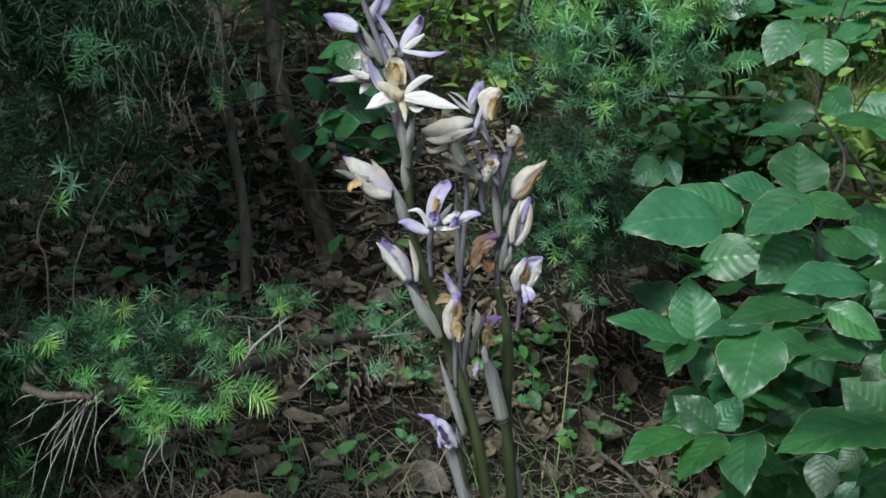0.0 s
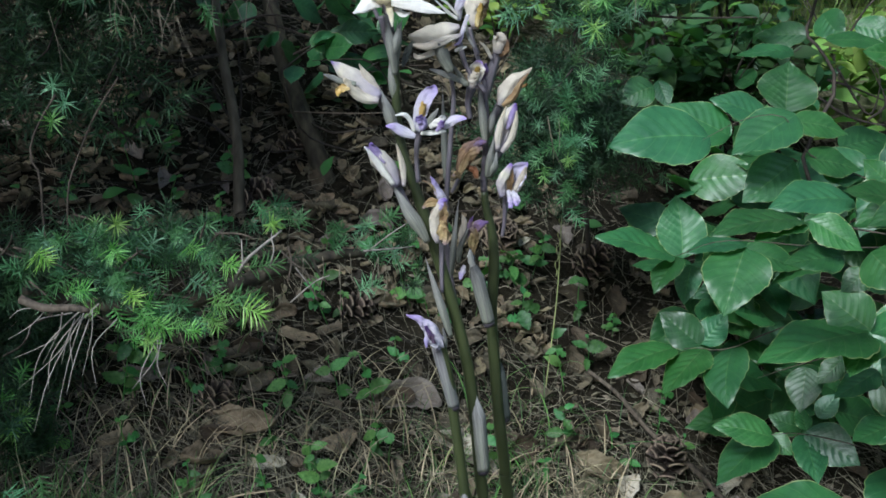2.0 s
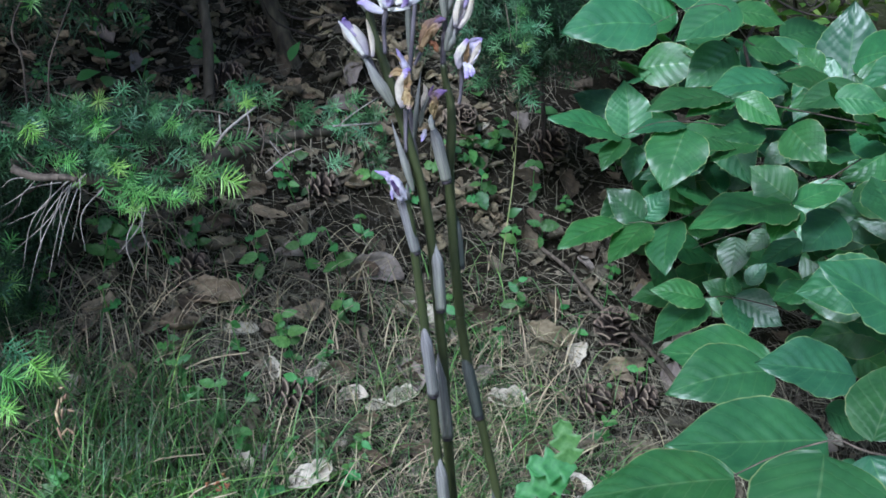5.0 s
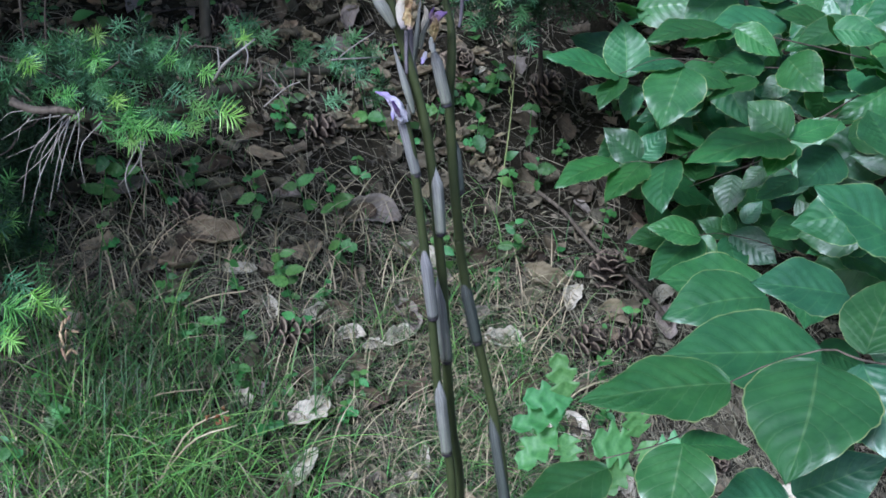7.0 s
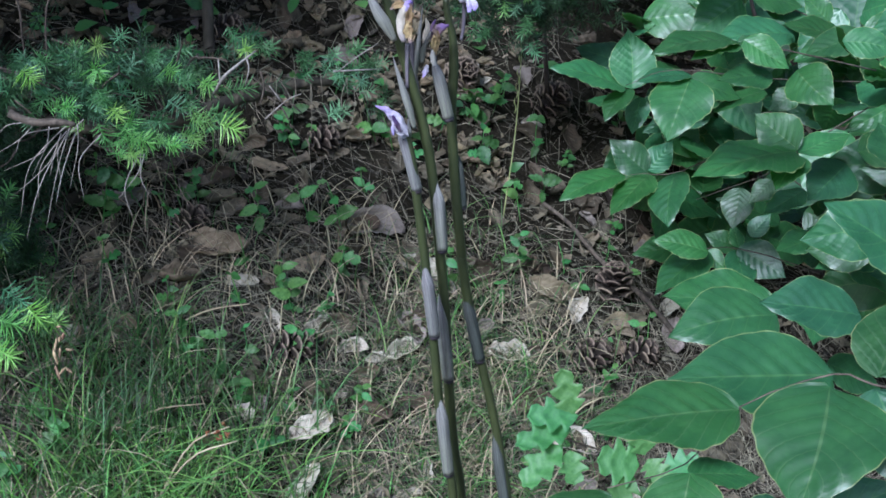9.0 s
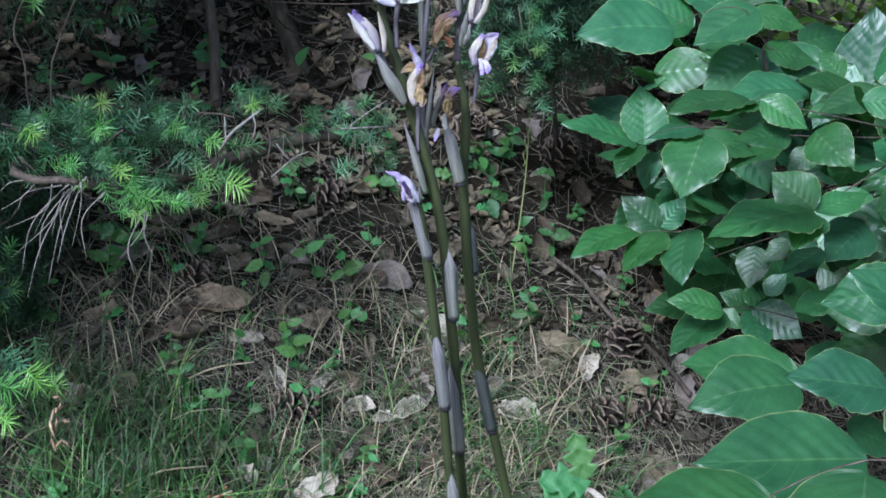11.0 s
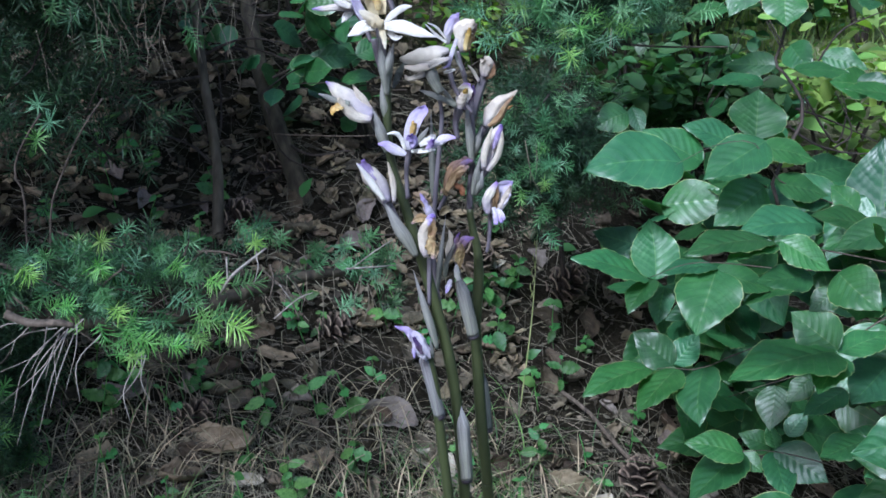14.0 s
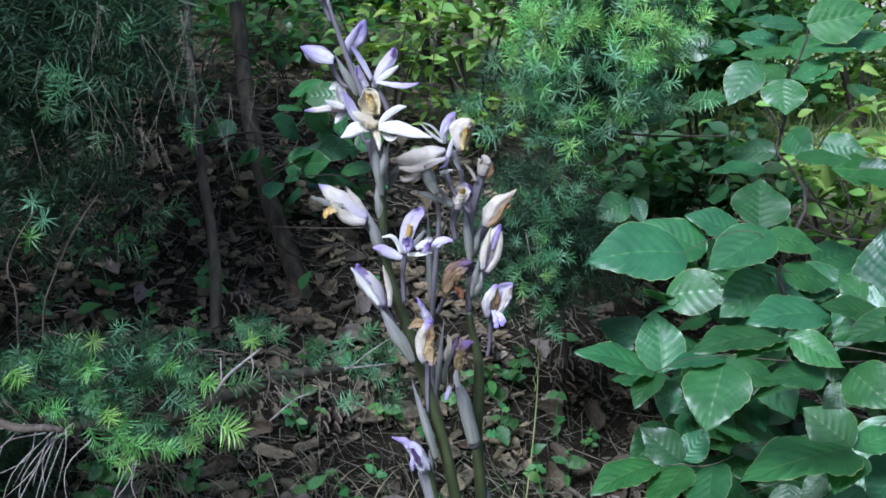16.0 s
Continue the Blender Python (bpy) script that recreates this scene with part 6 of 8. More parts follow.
for _ in range(2600):
    y = 1.25 + 2.6 * fr.random() ** 1.3
    x = fr.uniform(-0.6, 0.65) * y
    if (noise.noise((x * 2.5, y * 2.5, 2)) < -0.05 and fr.random() < 0.8) or (x < 0.08 and y < 2.1 and fr.random() < 0.86):
        continue
    w = unit(fr)
    w.z = abs(w.z) * 0.4
    cover.append(((x, y, lie(x, y) + fr.uniform(0.005, 0.05)), w, fr.uniform(0.015, 0.035), Vector((0, -0.5, 1)) + unit(fr) * 0.4))
tagged(leaf_spread("undergrowth", cover, FAR_LEAF, None), "low green leaves of seedlings covering the slope", "undergrowth")

SPROUT_LEAVES = []
for k in range(4):
    me = mesh_of("leaf", *small_leaf(80 + k, 2 if k == 3 else 0))
    me.materials.append(SPROUT)
    SPROUT_LEAVES.append(me)


def sprout(x, y, size):
    """A small seedling: thin stalk and paired toothed leaves."""
    t = thing("seedling", "small green seedling with paired toothed leaves in the litter", "seedling", "seedlings", at=(x, y, lie(x, y)))
    size *= 1.12
    h = size * fr.uniform(1.2, 1.9)
    lean = Vector((fr.uniform(-0.3, 0.3), fr.uniform(-0.3, 0.1), 1)) * h
    q = smooth_path([(0, 0, -0.003, 0.0008), (*(lean * 0.5 + unit(fr) * 0.003), 0.0007), (*lean, 0.0005)], 6)
    placed("stalk", mesh_of("stalk", *tube(q[:, :3], q[:, 3], 5)), SPROUT, t)
    turn = fr.random() * 6.28
    pairs = fr.randrange(2, 5)
    for k in range(2 * pairs):
        if fr.random() < 0.15:
            continue
        s = 0.35 + 0.65 * (k // 2) / (pairs - 1)
        a = turn + (k // 2) * 1.57 + (k % 2) * 3.14 + fr.uniform(-0.35, 0.35)
        d = Vector((math.cos(a), math.sin(a) * 0.7, fr.uniform(-0.75, 0.55)))
        b = lean * s
        n = size * fr.uniform(0.42, 0.78) * (1.0 if k // 2 < pairs - 1 else 0.6)
        placed("leaf", SPROUT_LEAVES[fr.randrange(4)], None, t, matrix=aim(b, b + d * n, Vector((0, -0.9, 0.75)) + unit(fr) * 0.42, fr.uniform(0.95, 1.25)))
    return t


sprout(-0.336, 1.051, 0.039)
sprout(-0.163, 1.103, 0.031)
sprout(-0.107, 1.116, 0.035)
sprout(-0.069, 1.124, 0.035)
sprout(-0.174, 1.036, 0.030)
sprout(-0.075, 1.062, 0.030)
sprout(-0.128, 1.030, 0.026)
sprout(-0.173, 0.990, 0.026)
sprout(-0.115, 0.998, 0.032)
sprout(-0.184, 0.918, 0.034)
sprout(-0.341, 0.817, 0.034)
sprout(-0.006, 1.276, 0.038)
sprout(-0.029, 1.283, 0.034)
sprout(0.106, 1.300, 0.035)
sprout(0.193, 1.336, 0.036)
sprout(0.195, 1.272, 0.035)
sprout(0.161, 1.223, 0.030)
sprout(-0.168, 0.942, 0.025)
sprout(-0.139, 1.258, 0.037)
sprout(0.056, 1.330, 0.035)
sprout(0.098, 1.360, 0.036)
sprout(0.132, 1.385, 0.033)
sprout(0.063, 1.080, 0.031)
sprout(-0.120, 0.896, 0.021)
sprout(-0.139, 0.844, 0.030)
sprout(-0.323, 0.795, 0.025)
sprout(-0.367, 0.759, 0.024)
sprout(-0.314, 0.994, 0.022)
sprout(-0.042, 1.188, 0.022)
sprout(0.286, 1.238, 0.019)
sprout(-0.391, 0.977, 0.037)
sprout(-0.419, 0.983, 0.037)
sprout(-0.130, 1.221, 0.029)
sprout(-0.264, 1.076, 0.020)

for _ in range(52):
    y = fr.uniform(0.86, 1.45)
    sprout(fr.uniform(-0.34, 0.3) * (y + 0.15), y, fr.uniform(0.018, 0.03))

# oak seedling with lobed leaves
oak = thing("oak_seedling", "oak seedling with bright green lobed leaves", "seedling", at=(0.183, 0.918, lie(0.183, 0.918)))
OAK_LEAF = mesh_of("leaf", *small_leaf(90, 3))
OAK_LEAF.materials.append(OAK)
o = Vector(oak.location)
hub = Vector((0.151, 0.699, -0.084)) - o
for path in ([(0, 0, -0.004, 0.0014), (0.0, -0.01, 0.05, 0.0012), (*hub, 0.001)], [(*(hub * 0.6), 0.001), (*(Vector((0.217, 0.681, -0.116)) - o), 0.0008)]):
    q = smooth_path(path, 8)
    placed("stalk", mesh_of("stalk", *tube(q[:, :3], q[:, 3], 6)), TWIG, oak)
for a, b, w in (
    ((0.156, 0.701, -0.078), (0.112, 0.695, -0.072), 1.01),
    ((0.152, 0.702, -0.077), (0.141, 0.710, -0.037), 0.94),
    ((0.150, 0.697, -0.088), (0.101, 0.685, -0.094), 0.80),
    ((0.142, 0.691, -0.101), (0.106, 0.670, -0.127), 0.92),
    ((0.149, 0.689, -0.105), (0.152, 0.668, -0.126), 1.28),
    ((0.209, 0.681, -0.116), (0.172, 0.676, -0.106), 1.53),
    ((0.204, 0.678, -0.124), (0.182, 0.657, -0.148), 1.02),
    ((0.217, 0.683, -0.111), (0.227, 0.666, -0.123), 1.60),
    ((0.214, 0.685, -0.108), (0.207, 0.688, -0.078), 1.28),
    ((0.224, 0.676, -0.126), (0.254, 0.656, -0.142), 1.39),
    ((0.229, 0.678, -0.121), (0.261, 0.673, -0.106), 1.26),
):
    a, b = Vector(a) - o, Vector(b) - o
    placed("leaf", OAK_LEAF, None, oak, matrix=aim(a, b, Vector((0, -0.7, 0.8)) + unit() * 0.3, w))

# fallen stick, stalks
a, b = (Vector(v) for v in ((0.193, 1.249, -0.107), (0.350, 1.086, -0.237)))
stick = thing("fallen_stick", "thin straight brown stick lying down the slope", "stick", at=a)
way = [a.lerp(b, k / 6) for k in range(7)]
q = smooth_path([(p.x - a.x + 0.004 * math.sin(k * 1.7), p.y - a.y, lie(p.x, p.y) + 0.02 - a.z, 0.0026 + 0.00016 * k) for k, p in enumerate(way)], 18)
placed("shaft", mesh_of("shaft", *tube(q[:, :3], q[:, 3], 7, 0.2)), TWIG, stick)
a, b = (Vector(v) for v in ((0.136, 1.217, -0.107), (0.164, 1.313, 0.110)))
stalk = thing("grass_stalk", "single tall green grass stalk with a narrow seed head", "grass stalk", at=a)
e = b - a
q = smooth_path([(0, 0, -0.003, 0.0009), (*(e * 0.5 + Vector((0.004, 0, 0))), 0.0008), (*e, 0.0005)], 12)
placed("stem", mesh_of("stem", *tube(q[:, :3], q[:, 3], 5)), STRAW, stalk)
seeds = []
for k in range(11):
    p = e * (0.6 + 0.4 * k / 10)
    seeds.append(tube([p, p + Vector(((-1) ** k * 0.0018, -0.001, 0.006)), p + Vector(((-1) ** k * 0.0012, -0.001, 0.012))], [0.0003, 0.001, 0.0002], 5))
tagged(placed("seed_head", mesh_of("seed_head", *joined(seeds)), STRAW, stalk, "pale green spikelets of the seed head"), kind="stuff")
for k, (x, y, dx, dy, dz) in enumerate(((-0.240, 0.769, 0.089, -0.005, 0.078), (-0.237, 0.769, 0.080, -0.007, 0.096), (-0.29, 0.83, 0.1, -0.01, 0.04), (-0.1, 0.76, 0.12, 0.03, 0.01), (0.02, 0.86, -0.06, 0.01, 0.01), (-0.25, 0.95, 0.09, 0.0, 0.03))):
    s = thing("dry_stalk", "bent dry straw-coloured grass stalk", "grass stalk", "dry stalks", at=(x, y, lie(x, y)))
    q = smooth_path([(0, 0, 0, 0.0011), (dx * 0.5, dy * 0.5, dz * 0.75, 0.001), (dx, dy, dz, 0.0006)], 8)
    placed("straw", mesh_of("straw", *tube(q[:, :3], q[:, 3], 5)), DRY_GRASS, s)
    if k == 1:
        bits = []
        for i in range(7):
            c = Vector(q[-1 - i // 3][:3]) + unit(fr) * 0.006
            bits.append(tube([c, c + unit(fr) * 0.003, c + unit(fr) * 0.006], [0.0006, 0.0017, 0.0003], 6))
        tagged(placed("seed_head", mesh_of("seed_head", *joined(bits)), RUST, s, "shrivelled rust-brown seed head"), kind="stuff")

# ---- orchids ----
def spine_of(points, n):
    """A smooth spine with its widths; the widths never turn negative."""
    q = smooth_path(points, n)
    q[:, 3] = np.maximum(q[:, 3], 0.00015)
    return q


def organ(f, name, mat, cup, crumple, points, facing=(0.0, -1.0, 0.45)):
    """A sepal, petal or lip along a curved spine of (x, y, z, width). cup: how far it is rolled, hollow towards the
    viewer's side (+) or arched (-). crumple: folds and creases, as a share of its width."""
    o = Vector(f["at"])
    nv, nu = 22, 12
    q = spine_of(points, nv + 1)
    q[:, 3] *= 0.93
    d = np.gradient(q[:, :3], axis=0)
    d /= np.linalg.norm(d, axis=1)[:, None] + 1e-9
    face = Vector(facing) + unit() * 0.22
    crumple *= 1.3
    seed = rng.random() * 50
    wide = max(p[3] for p in points)
    phi = abs(cup)
    bow = 1.0 if cup > 0 else -1.0
    lean = rng.uniform(-0.25, 0.25)

    def fn(u, v):
        k = min(nv, int(round(v * nv)))
        p, w = Vector(q[k][:3]), q[k][3]
        y = Vector(d[k])
        z = (face - y * face.dot(y)).normalized()
        x = y.cross(z)
        th = u * phi + lean * v
        r = 0.5 * w / math.sin(min(phi, 1.5))
        a, b = r * (math.sin(th) - math.sin(lean * v)), bow * r * (1.0 - math.cos(u * phi))
        s = Vector((u * 1.3, v * 2.6, seed))
        edge = 0.35 + 0.65 * abs(u)
        c = crumple * wide * min(1.0, w / wide + 0.1)
        b += c * (1.5 * noise.noise(s * 1.3) * edge + 0.8 * noise.noise(s * 3.1)) + 0.025 * w * math.cos(u * 9.0 + seed) * math.sin(math.pi * v)
        if crumple > 0.14:
            b += c * 0.7 * noise.noise(s * 6.5)
        a += c * 1.1 * noise.noise(s * 2.3 + Vector((7.0, 0.0, 0.0))) * abs(u)
        q3 = p + x * a + z * b + y * (c * 0.8 * noise.noise(s * 2.0 + Vector((0.0, 9.0, 0.0))) * abs(u)) - o
        return q3.x, q3.y, q3.z

    return placed(name, mesh_of(name, *sheet(fn, nu, nv, 0.00018)), mat, f)


def flower(plant, label, ovary):
    """The ribbed ovary on its short stalk; sepals, petals and lip are its parts."""
    o = Vector(plant.location)
    q = smooth_path([(x - o.x, y - o.y, z - o.z, r) for x, y, z, r in ovary], 16)
    v, fc, uv = tube(q[:, :3], q[:, 3], 18)
    n = 18
    for k in range(len(v)):
        c = Vector(q[k // n][:3])
        v[k] = c + (Vector(v[k]) - c) * (1.0 + 0.13 * math.cos(6 * 2 * math.pi * (k % n) / n))
    f = placed("flower", mesh_of("flower", v, fc, uv), STEM_TOP, plant, label)
    f["at"] = o
    return f


def bract(plant, bottom, top, width, mat=BRACT, name="bract", open_side=(1.0, 0.6, 0.0), label="", foot=1.0, taper=0.68):
    """A sheathing bract: a thin scale rolled round the stem, closed at its foot, drawn out to a free point."""
    b, t = Vector(bottom), Vector(top)
    width *= 0.95
    length = (t - b).length
    k = width / length
    seed = rng.random() * 40
    mouth = taper if foot > 0.6 else 0.38
    way = rng.uniform(-0.4, 0.4)

    def fn(u, v):
        th = u * math.pi * (0.99 - 0.6 * max(0.0, (v - mouth) / (1.0 - mouth))) + way * v
        r = k * 0.5 * (foot + (1.04 - foot) * math.sin(math.pi * min(0.5, v * 1.25)))
        r *= max(0.03, 1.0 - max(0.0, (v - mouth) / (1.0 - mouth)) ** 1.4)
        r *= 1.0 + 0.05 * math.cos(u * 16.0) + (0.05 if foot > 0.6 else 0.16) * noise.noise(Vector((u * 2.0, v * 4.0, seed)))
        drift = 0.03 * math.sin(v * 3.0 + seed) * v
        return math.sin(th) * r + drift * k, v + 0.02 * noise.noise(Vector((u * 3.0, seed, 1.0))) * v, -math.cos(th) * r

    me = mesh_of(name, *sheet(fn, 22, 22, 0.0016))
    o = Vector(plant.location)
    if foot > 0.6 and width > 0.0055:
        ax = (t - b).normalized()
        placed("joint", mesh_of("joint", *tube([b - o - ax * 0.0022, b - o - ax * 0.001, b - o + ax * 0.0016], [width * 0.45, width * 0.48, width * 0.46], 14)), JOINT, plant, "dark ring where the sheath joins the stem")
    return placed(name, me, mat, plant, label, Matrix.Translation(-o) @ aim(b, t, open_side))


def orchid(label, paths, foot):
    """A leafless orchid with a fleshy stem that stands in the litter."""
    t = thing("orchid", label, "orchid", "orchids", at=(foot[0], foot[1], lie(foot[0], foot[1])))
    o = t.location
    for k, path in enumerate(paths):
        if k == 0:
            x, y, z, r = path[-1]
            path = path + [(x * 0.5 + foot[0] * 0.5, y * 0.6 + foot[1] * 0.4, z * 0.5 + o.z * 0.5, r * 1.05), (foot[0], foot[1], o.z - 0.01, r * 1.15)]
        q = smooth_path([(x - o.x, y - o.y, z - o.z, r * 0.9) for x, y, z, r in path], 7 * len(path))
        n = len(q)
        cut = int(n * (0.26 if k == 0 and len(path) > 14 else 0.0 if k == 0 else 1.0))
        if cut > 2:
            placed("spike", mesh_of("spike", *tube(q[: cut + 1, :3], q[: cut + 1, 3], 12, 0.05)), STEM_TOP, t, "greyish violet upper stem")
        if cut < n - 2:
            placed("stem", mesh_of("stem", *tube(q[cut:, :3], q[cut:, 3], 14, 0.04)), STEM, t, "fleshy olive-green stem")
    return t


A = orchid("tall violet orchid with white and lilac flowers, leafless", [[(-0.0355, 0.4850, 0.4694, 0.0009), (-0.0315, 0.4850, 0.4562, 0.0012), (-0.0264, 0.4850, 0.4416, 0.0014), (-0.0198, 0.4850, 0.4242, 0.0016), (-0.0147, 0.4850, 0.4028, 0.0019), (-0.0126, 0.4850, 0.3823, 0.0021), (-0.0124, 0.4850, 0.3640, 0.0023), (-0.0102, 0.4850, 0.3455, 0.0024), (-0.0045, 0.4850, 0.3265, 0.0027), (0.0031, 0.4850, 0.3017, 0.0031), (0.0096, 0.4850, 0.2792, 0.0032), (0.0178, 0.4850, 0.2472, 0.0032), (0.0226, 0.4850, 0.2176, 0.0032), (0.0265, 0.4850, 0.1752, 0.0033), (0.0301, 0.4850, 0.1376, 0.0033), (0.0327, 0.4850, 0.0883, 0.0034), (0.0370, 0.4850, 0.0373, 0.0035), (0.0431, 0.4850, -0.0179, 0.0036)], [(0.0093, 0.5050, 0.3946, 0.0008), (0.0124, 0.5050, 0.3791, 0.0011), (0.0145, 0.5050, 0.3669, 0.0012), (0.0132, 0.5050, 0.3491, 0.0013), (0.0114, 0.5050, 0.3268, 0.0014), (0.0101, 0.5050, 0.3040, 0.0014), (0.0116, 0.5050, 0.2808, 0.0015), (0.0143, 0.5050, 0.2631, 0.0015)]], (0.052, 0.49))
C = orchid("fading violet orchid with cream and wilted flowers on an olive stem", [[(0.0202, 0.5120, 0.4009, 0.0009), (0.0245, 0.5120, 0.3901, 0.0011), (0.0288, 0.5120, 0.3751, 0.0013), (0.0304, 0.5120, 0.3627, 0.0014), (0.0304, 0.5120, 0.3418, 0.0016), (0.0293, 0.5120, 0.3248, 0.0018), (0.0304, 0.5120, 0.3104, 0.0021), (0.0337, 0.5120, 0.2958, 0.0025), (0.0346, 0.5120, 0.2782, 0.0031), (0.0335, 0.5120, 0.2542, 0.0032), (0.0343, 0.5120, 0.2367, 0.0033), (0.0373, 0.5120, 0.1971, 0.0034), (0.0409, 0.5120, 0.1628, 0.0034), (0.0411, 0.5120, 0.1581, 0.0034), (0.0453, 0.5120, 0.1306, 0.0035), (0.0519, 0.5120, 0.0981, 0.0035), (0.0551, 0.5120, 0.0851, 0.0034), (0.0651, 0.5120, 0.0391, 0.0033), (0.0698, 0.5120, 0.0118, 0.0036), (0.0766, 0.5120, -0.0392, 0.0036)]], (0.1, 0.515))
D = orchid("short violet orchid stem with one shrivelled lilac flower", [[(0.0066, 0.4680, 0.2539, 0.0027), (0.0104, 0.4680, 0.2359, 0.0028), (0.0131, 0.4680, 0.2144, 0.0028), (0.0158, 0.4680, 0.1924, 0.0029), (0.0185, 0.4680, 0.1691, 0.0030), (0.0225, 0.4680, 0.1283, 0.0030), (0.0260, 0.4680, 0.0862, 0.0031), (0.0299, 0.4680, 0.0488, 0.0032), (0.0368, 0.4680, -0.0048, 0.0032)]], (0.044, 0.475))

f = flower(A, "lilac-white closed bud", [(-0.0263, 0.4870, 0.4304, 0.0009), (-0.0298, 0.4870, 0.4319, 0.0009), (-0.0327, 0.4870, 0.4364, 0.0011), (-0.0348, 0.4870, 0.4414, 0.0015)])
organ(f, "sepal", LILAC_PETAL, -1.4, 0.05, [(-0.0332, 0.4830, 0.4432, 0.0030), (-0.0375, 0.4823, 0.4454, 0.0081), (-0.0426, 0.4815, 0.4472, 0.0078), (-0.0457, 0.4808, 0.4484, 0.0035), (-0.0478, 0.4800, 0.4489, 0.0005)])
organ(f, "sepal", LILAC_PETAL, 1.2, 0.04, [(-0.0335, 0.4870, 0.4428, 0.0031), (-0.0389, 0.4860, 0.4444, 0.0077), (-0.0442, 0.4850, 0.4464, 0.0061), (-0.0480, 0.4840, 0.4487, 0.0005)])
organ(f, "petal", LILAC_PETAL, -1.0, 0.06, [(-0.0334, 0.4815, 0.4420, 0.0020), (-0.0384, 0.4805, 0.4433, 0.0038), (-0.0432, 0.4795, 0.4453, 0.0028), (-0.0470, 0.4785, 0.4482, 0.0005)])

f = flower(A, "lilac closed bud", [(-0.0225, 0.4920, 0.4314, 0.0008), (-0.0254, 0.4920, 0.4386, 0.0009), (-0.0272, 0.4920, 0.4456, 0.0013)])
organ(f, "sepal", LILAC_PETAL, -1.4, 0.05, [(-0.0275, 0.4880, 0.4452, 0.0020), (-0.0256, 0.4870, 0.4501, 0.0066), (-0.0221, 0.4860, 0.4549, 0.0074), (-0.0190, 0.4850, 0.4609, 0.0008)])
organ(f, "sepal", LILAC_PETAL, -1.0, 0.05, [(-0.0277, 0.4870, 0.4457, 0.0015), (-0.0270, 0.4860, 0.4496, 0.0036), (-0.0246, 0.4850, 0.4539, 0.0031), (-0.0204, 0.4840, 0.4602, 0.0005)])
organ(f, "sepal", LILAC_PETAL, 1.2, 0.05, [(-0.0272, 0.4920, 0.4451, 0.0026), (-0.0240, 0.4905, 0.4513, 0.0067), (-0.0197, 0.4890, 0.4597, 0.0008)])

f = flower(A, "small lilac bud at the top", [(-0.0349, 0.4920, 0.4600, 0.0008), (-0.0372, 0.4920, 0.4661, 0.0010), (-0.0386, 0.4920, 0.4702, 0.0013)])
organ(f, "sepal", LILAC_PETAL, -1.4, 0.05, [(-0.0382, 0.4880, 0.4696, 0.0020), (-0.0400, 0.4865, 0.4731, 0.0056), (-0.0431, 0.4850, 0.4778, 0.0008)])
organ(f, "sepal", LILAC_PETAL, 1.2, 0.05, [(-0.0386, 0.4920, 0.4697, 0.0021), (-0.0413, 0.4905, 0.4740, 0.0051), (-0.0440, 0.4890, 0.4785, 0.0008)])

f = flower(A, "white flower with a violet-tipped sepal", [(-0.0202, 0.4940, 0.4045, 0.0009), (-0.0241, 0.4940, 0.4135, 0.0010), (-0.0285, 0.4940, 0.4205, 0.0013)])
organ(f, "sepal", VIOLET_TIP, -0.9, 0.06, [(-0.0285, 0.4860, 0.4205, 0.0036), (-0.0355, 0.4850, 0.4212, 0.0038), (-0.0420, 0.4840, 0.4206, 0.0028), (-0.0472, 0.4830, 0.4202, 0.0005)])
organ(f, "sepal", WHITE_PETAL, 0.8, 0.08, [(-0.0288, 0.4910, 0.4212, 0.0036), (-0.0307, 0.4900, 0.4268, 0.0064), (-0.0330, 0.4890, 0.4304, 0.0051), (-0.0360, 0.4880, 0.4295, 0.0008)])
organ(f, "sepal", WHITE_PETAL, -0.6, 0.08, [(-0.0292, 0.4880, 0.4194, 0.0036), (-0.0315, 0.4865, 0.4170, 0.0038), (-0.0335, 0.4850, 0.4139, 0.0005)])
organ(f, "petal", WHITE_PETAL, -0.7, 0.10, [(-0.0289, 0.4840, 0.4216, 0.0025), (-0.0338, 0.4825, 0.4233, 0.0038), (-0.0373, 0.4810, 0.4249, 0.0010)])
organ(f, "lip", CREAM_PETAL, 0.9, 0.15, [(-0.0296, 0.4870, 0.4220, 0.0026), (-0.0320, 0.4855, 0.4226, 0.0031), (-0.0349, 0.4840, 0.4217, 0.0008)])

f = flower(A, "half-open lilac flower with a violet-tipped sepal", [(-0.0080, 0.4900, 0.4137, 0.0010), (-0.0104, 0.4900, 0.4225, 0.0012), (-0.0153, 0.4900, 0.4311, 0.0013)])
organ(f, "sepal", LILAC_PETAL, -1.1, 0.06, [(-0.0157, 0.4870, 0.4303, 0.0023), (-0.0125, 0.4863, 0.4377, 0.0064), (-0.0089, 0.4855, 0.4426, 0.0069), (-0.0063, 0.4848, 0.4464, 0.0043), (-0.0056, 0.4840, 0.4479, 0.0010)])
organ(f, "sepal", LILAC_PETAL, -0.7, 0.05, [(-0.0160, 0.4840, 0.4339, 0.0020), (-0.0194, 0.4830, 0.4403, 0.0030), (-0.0226, 0.4820, 0.4457, 0.0025), (-0.0252, 0.4810, 0.4489, 0.0004)])
organ(f, "sepal", LILAC_PETAL, -0.6, 0.05, [(-0.0142, 0.4820, 0.4334, 0.0020), (-0.0070, 0.4810, 0.4319, 0.0030), (-0.0008, 0.4800, 0.4314, 0.0030), (0.0052, 0.4790, 0.4323, 0.0004)])
organ(f, "petal", WHITE_PETAL, -0.8, 0.08, [(-0.0132, 0.4820, 0.4339, 0.0020), (-0.0089, 0.4805, 0.4366, 0.0033), (-0.0041, 0.4790, 0.4400, 0.0008)])
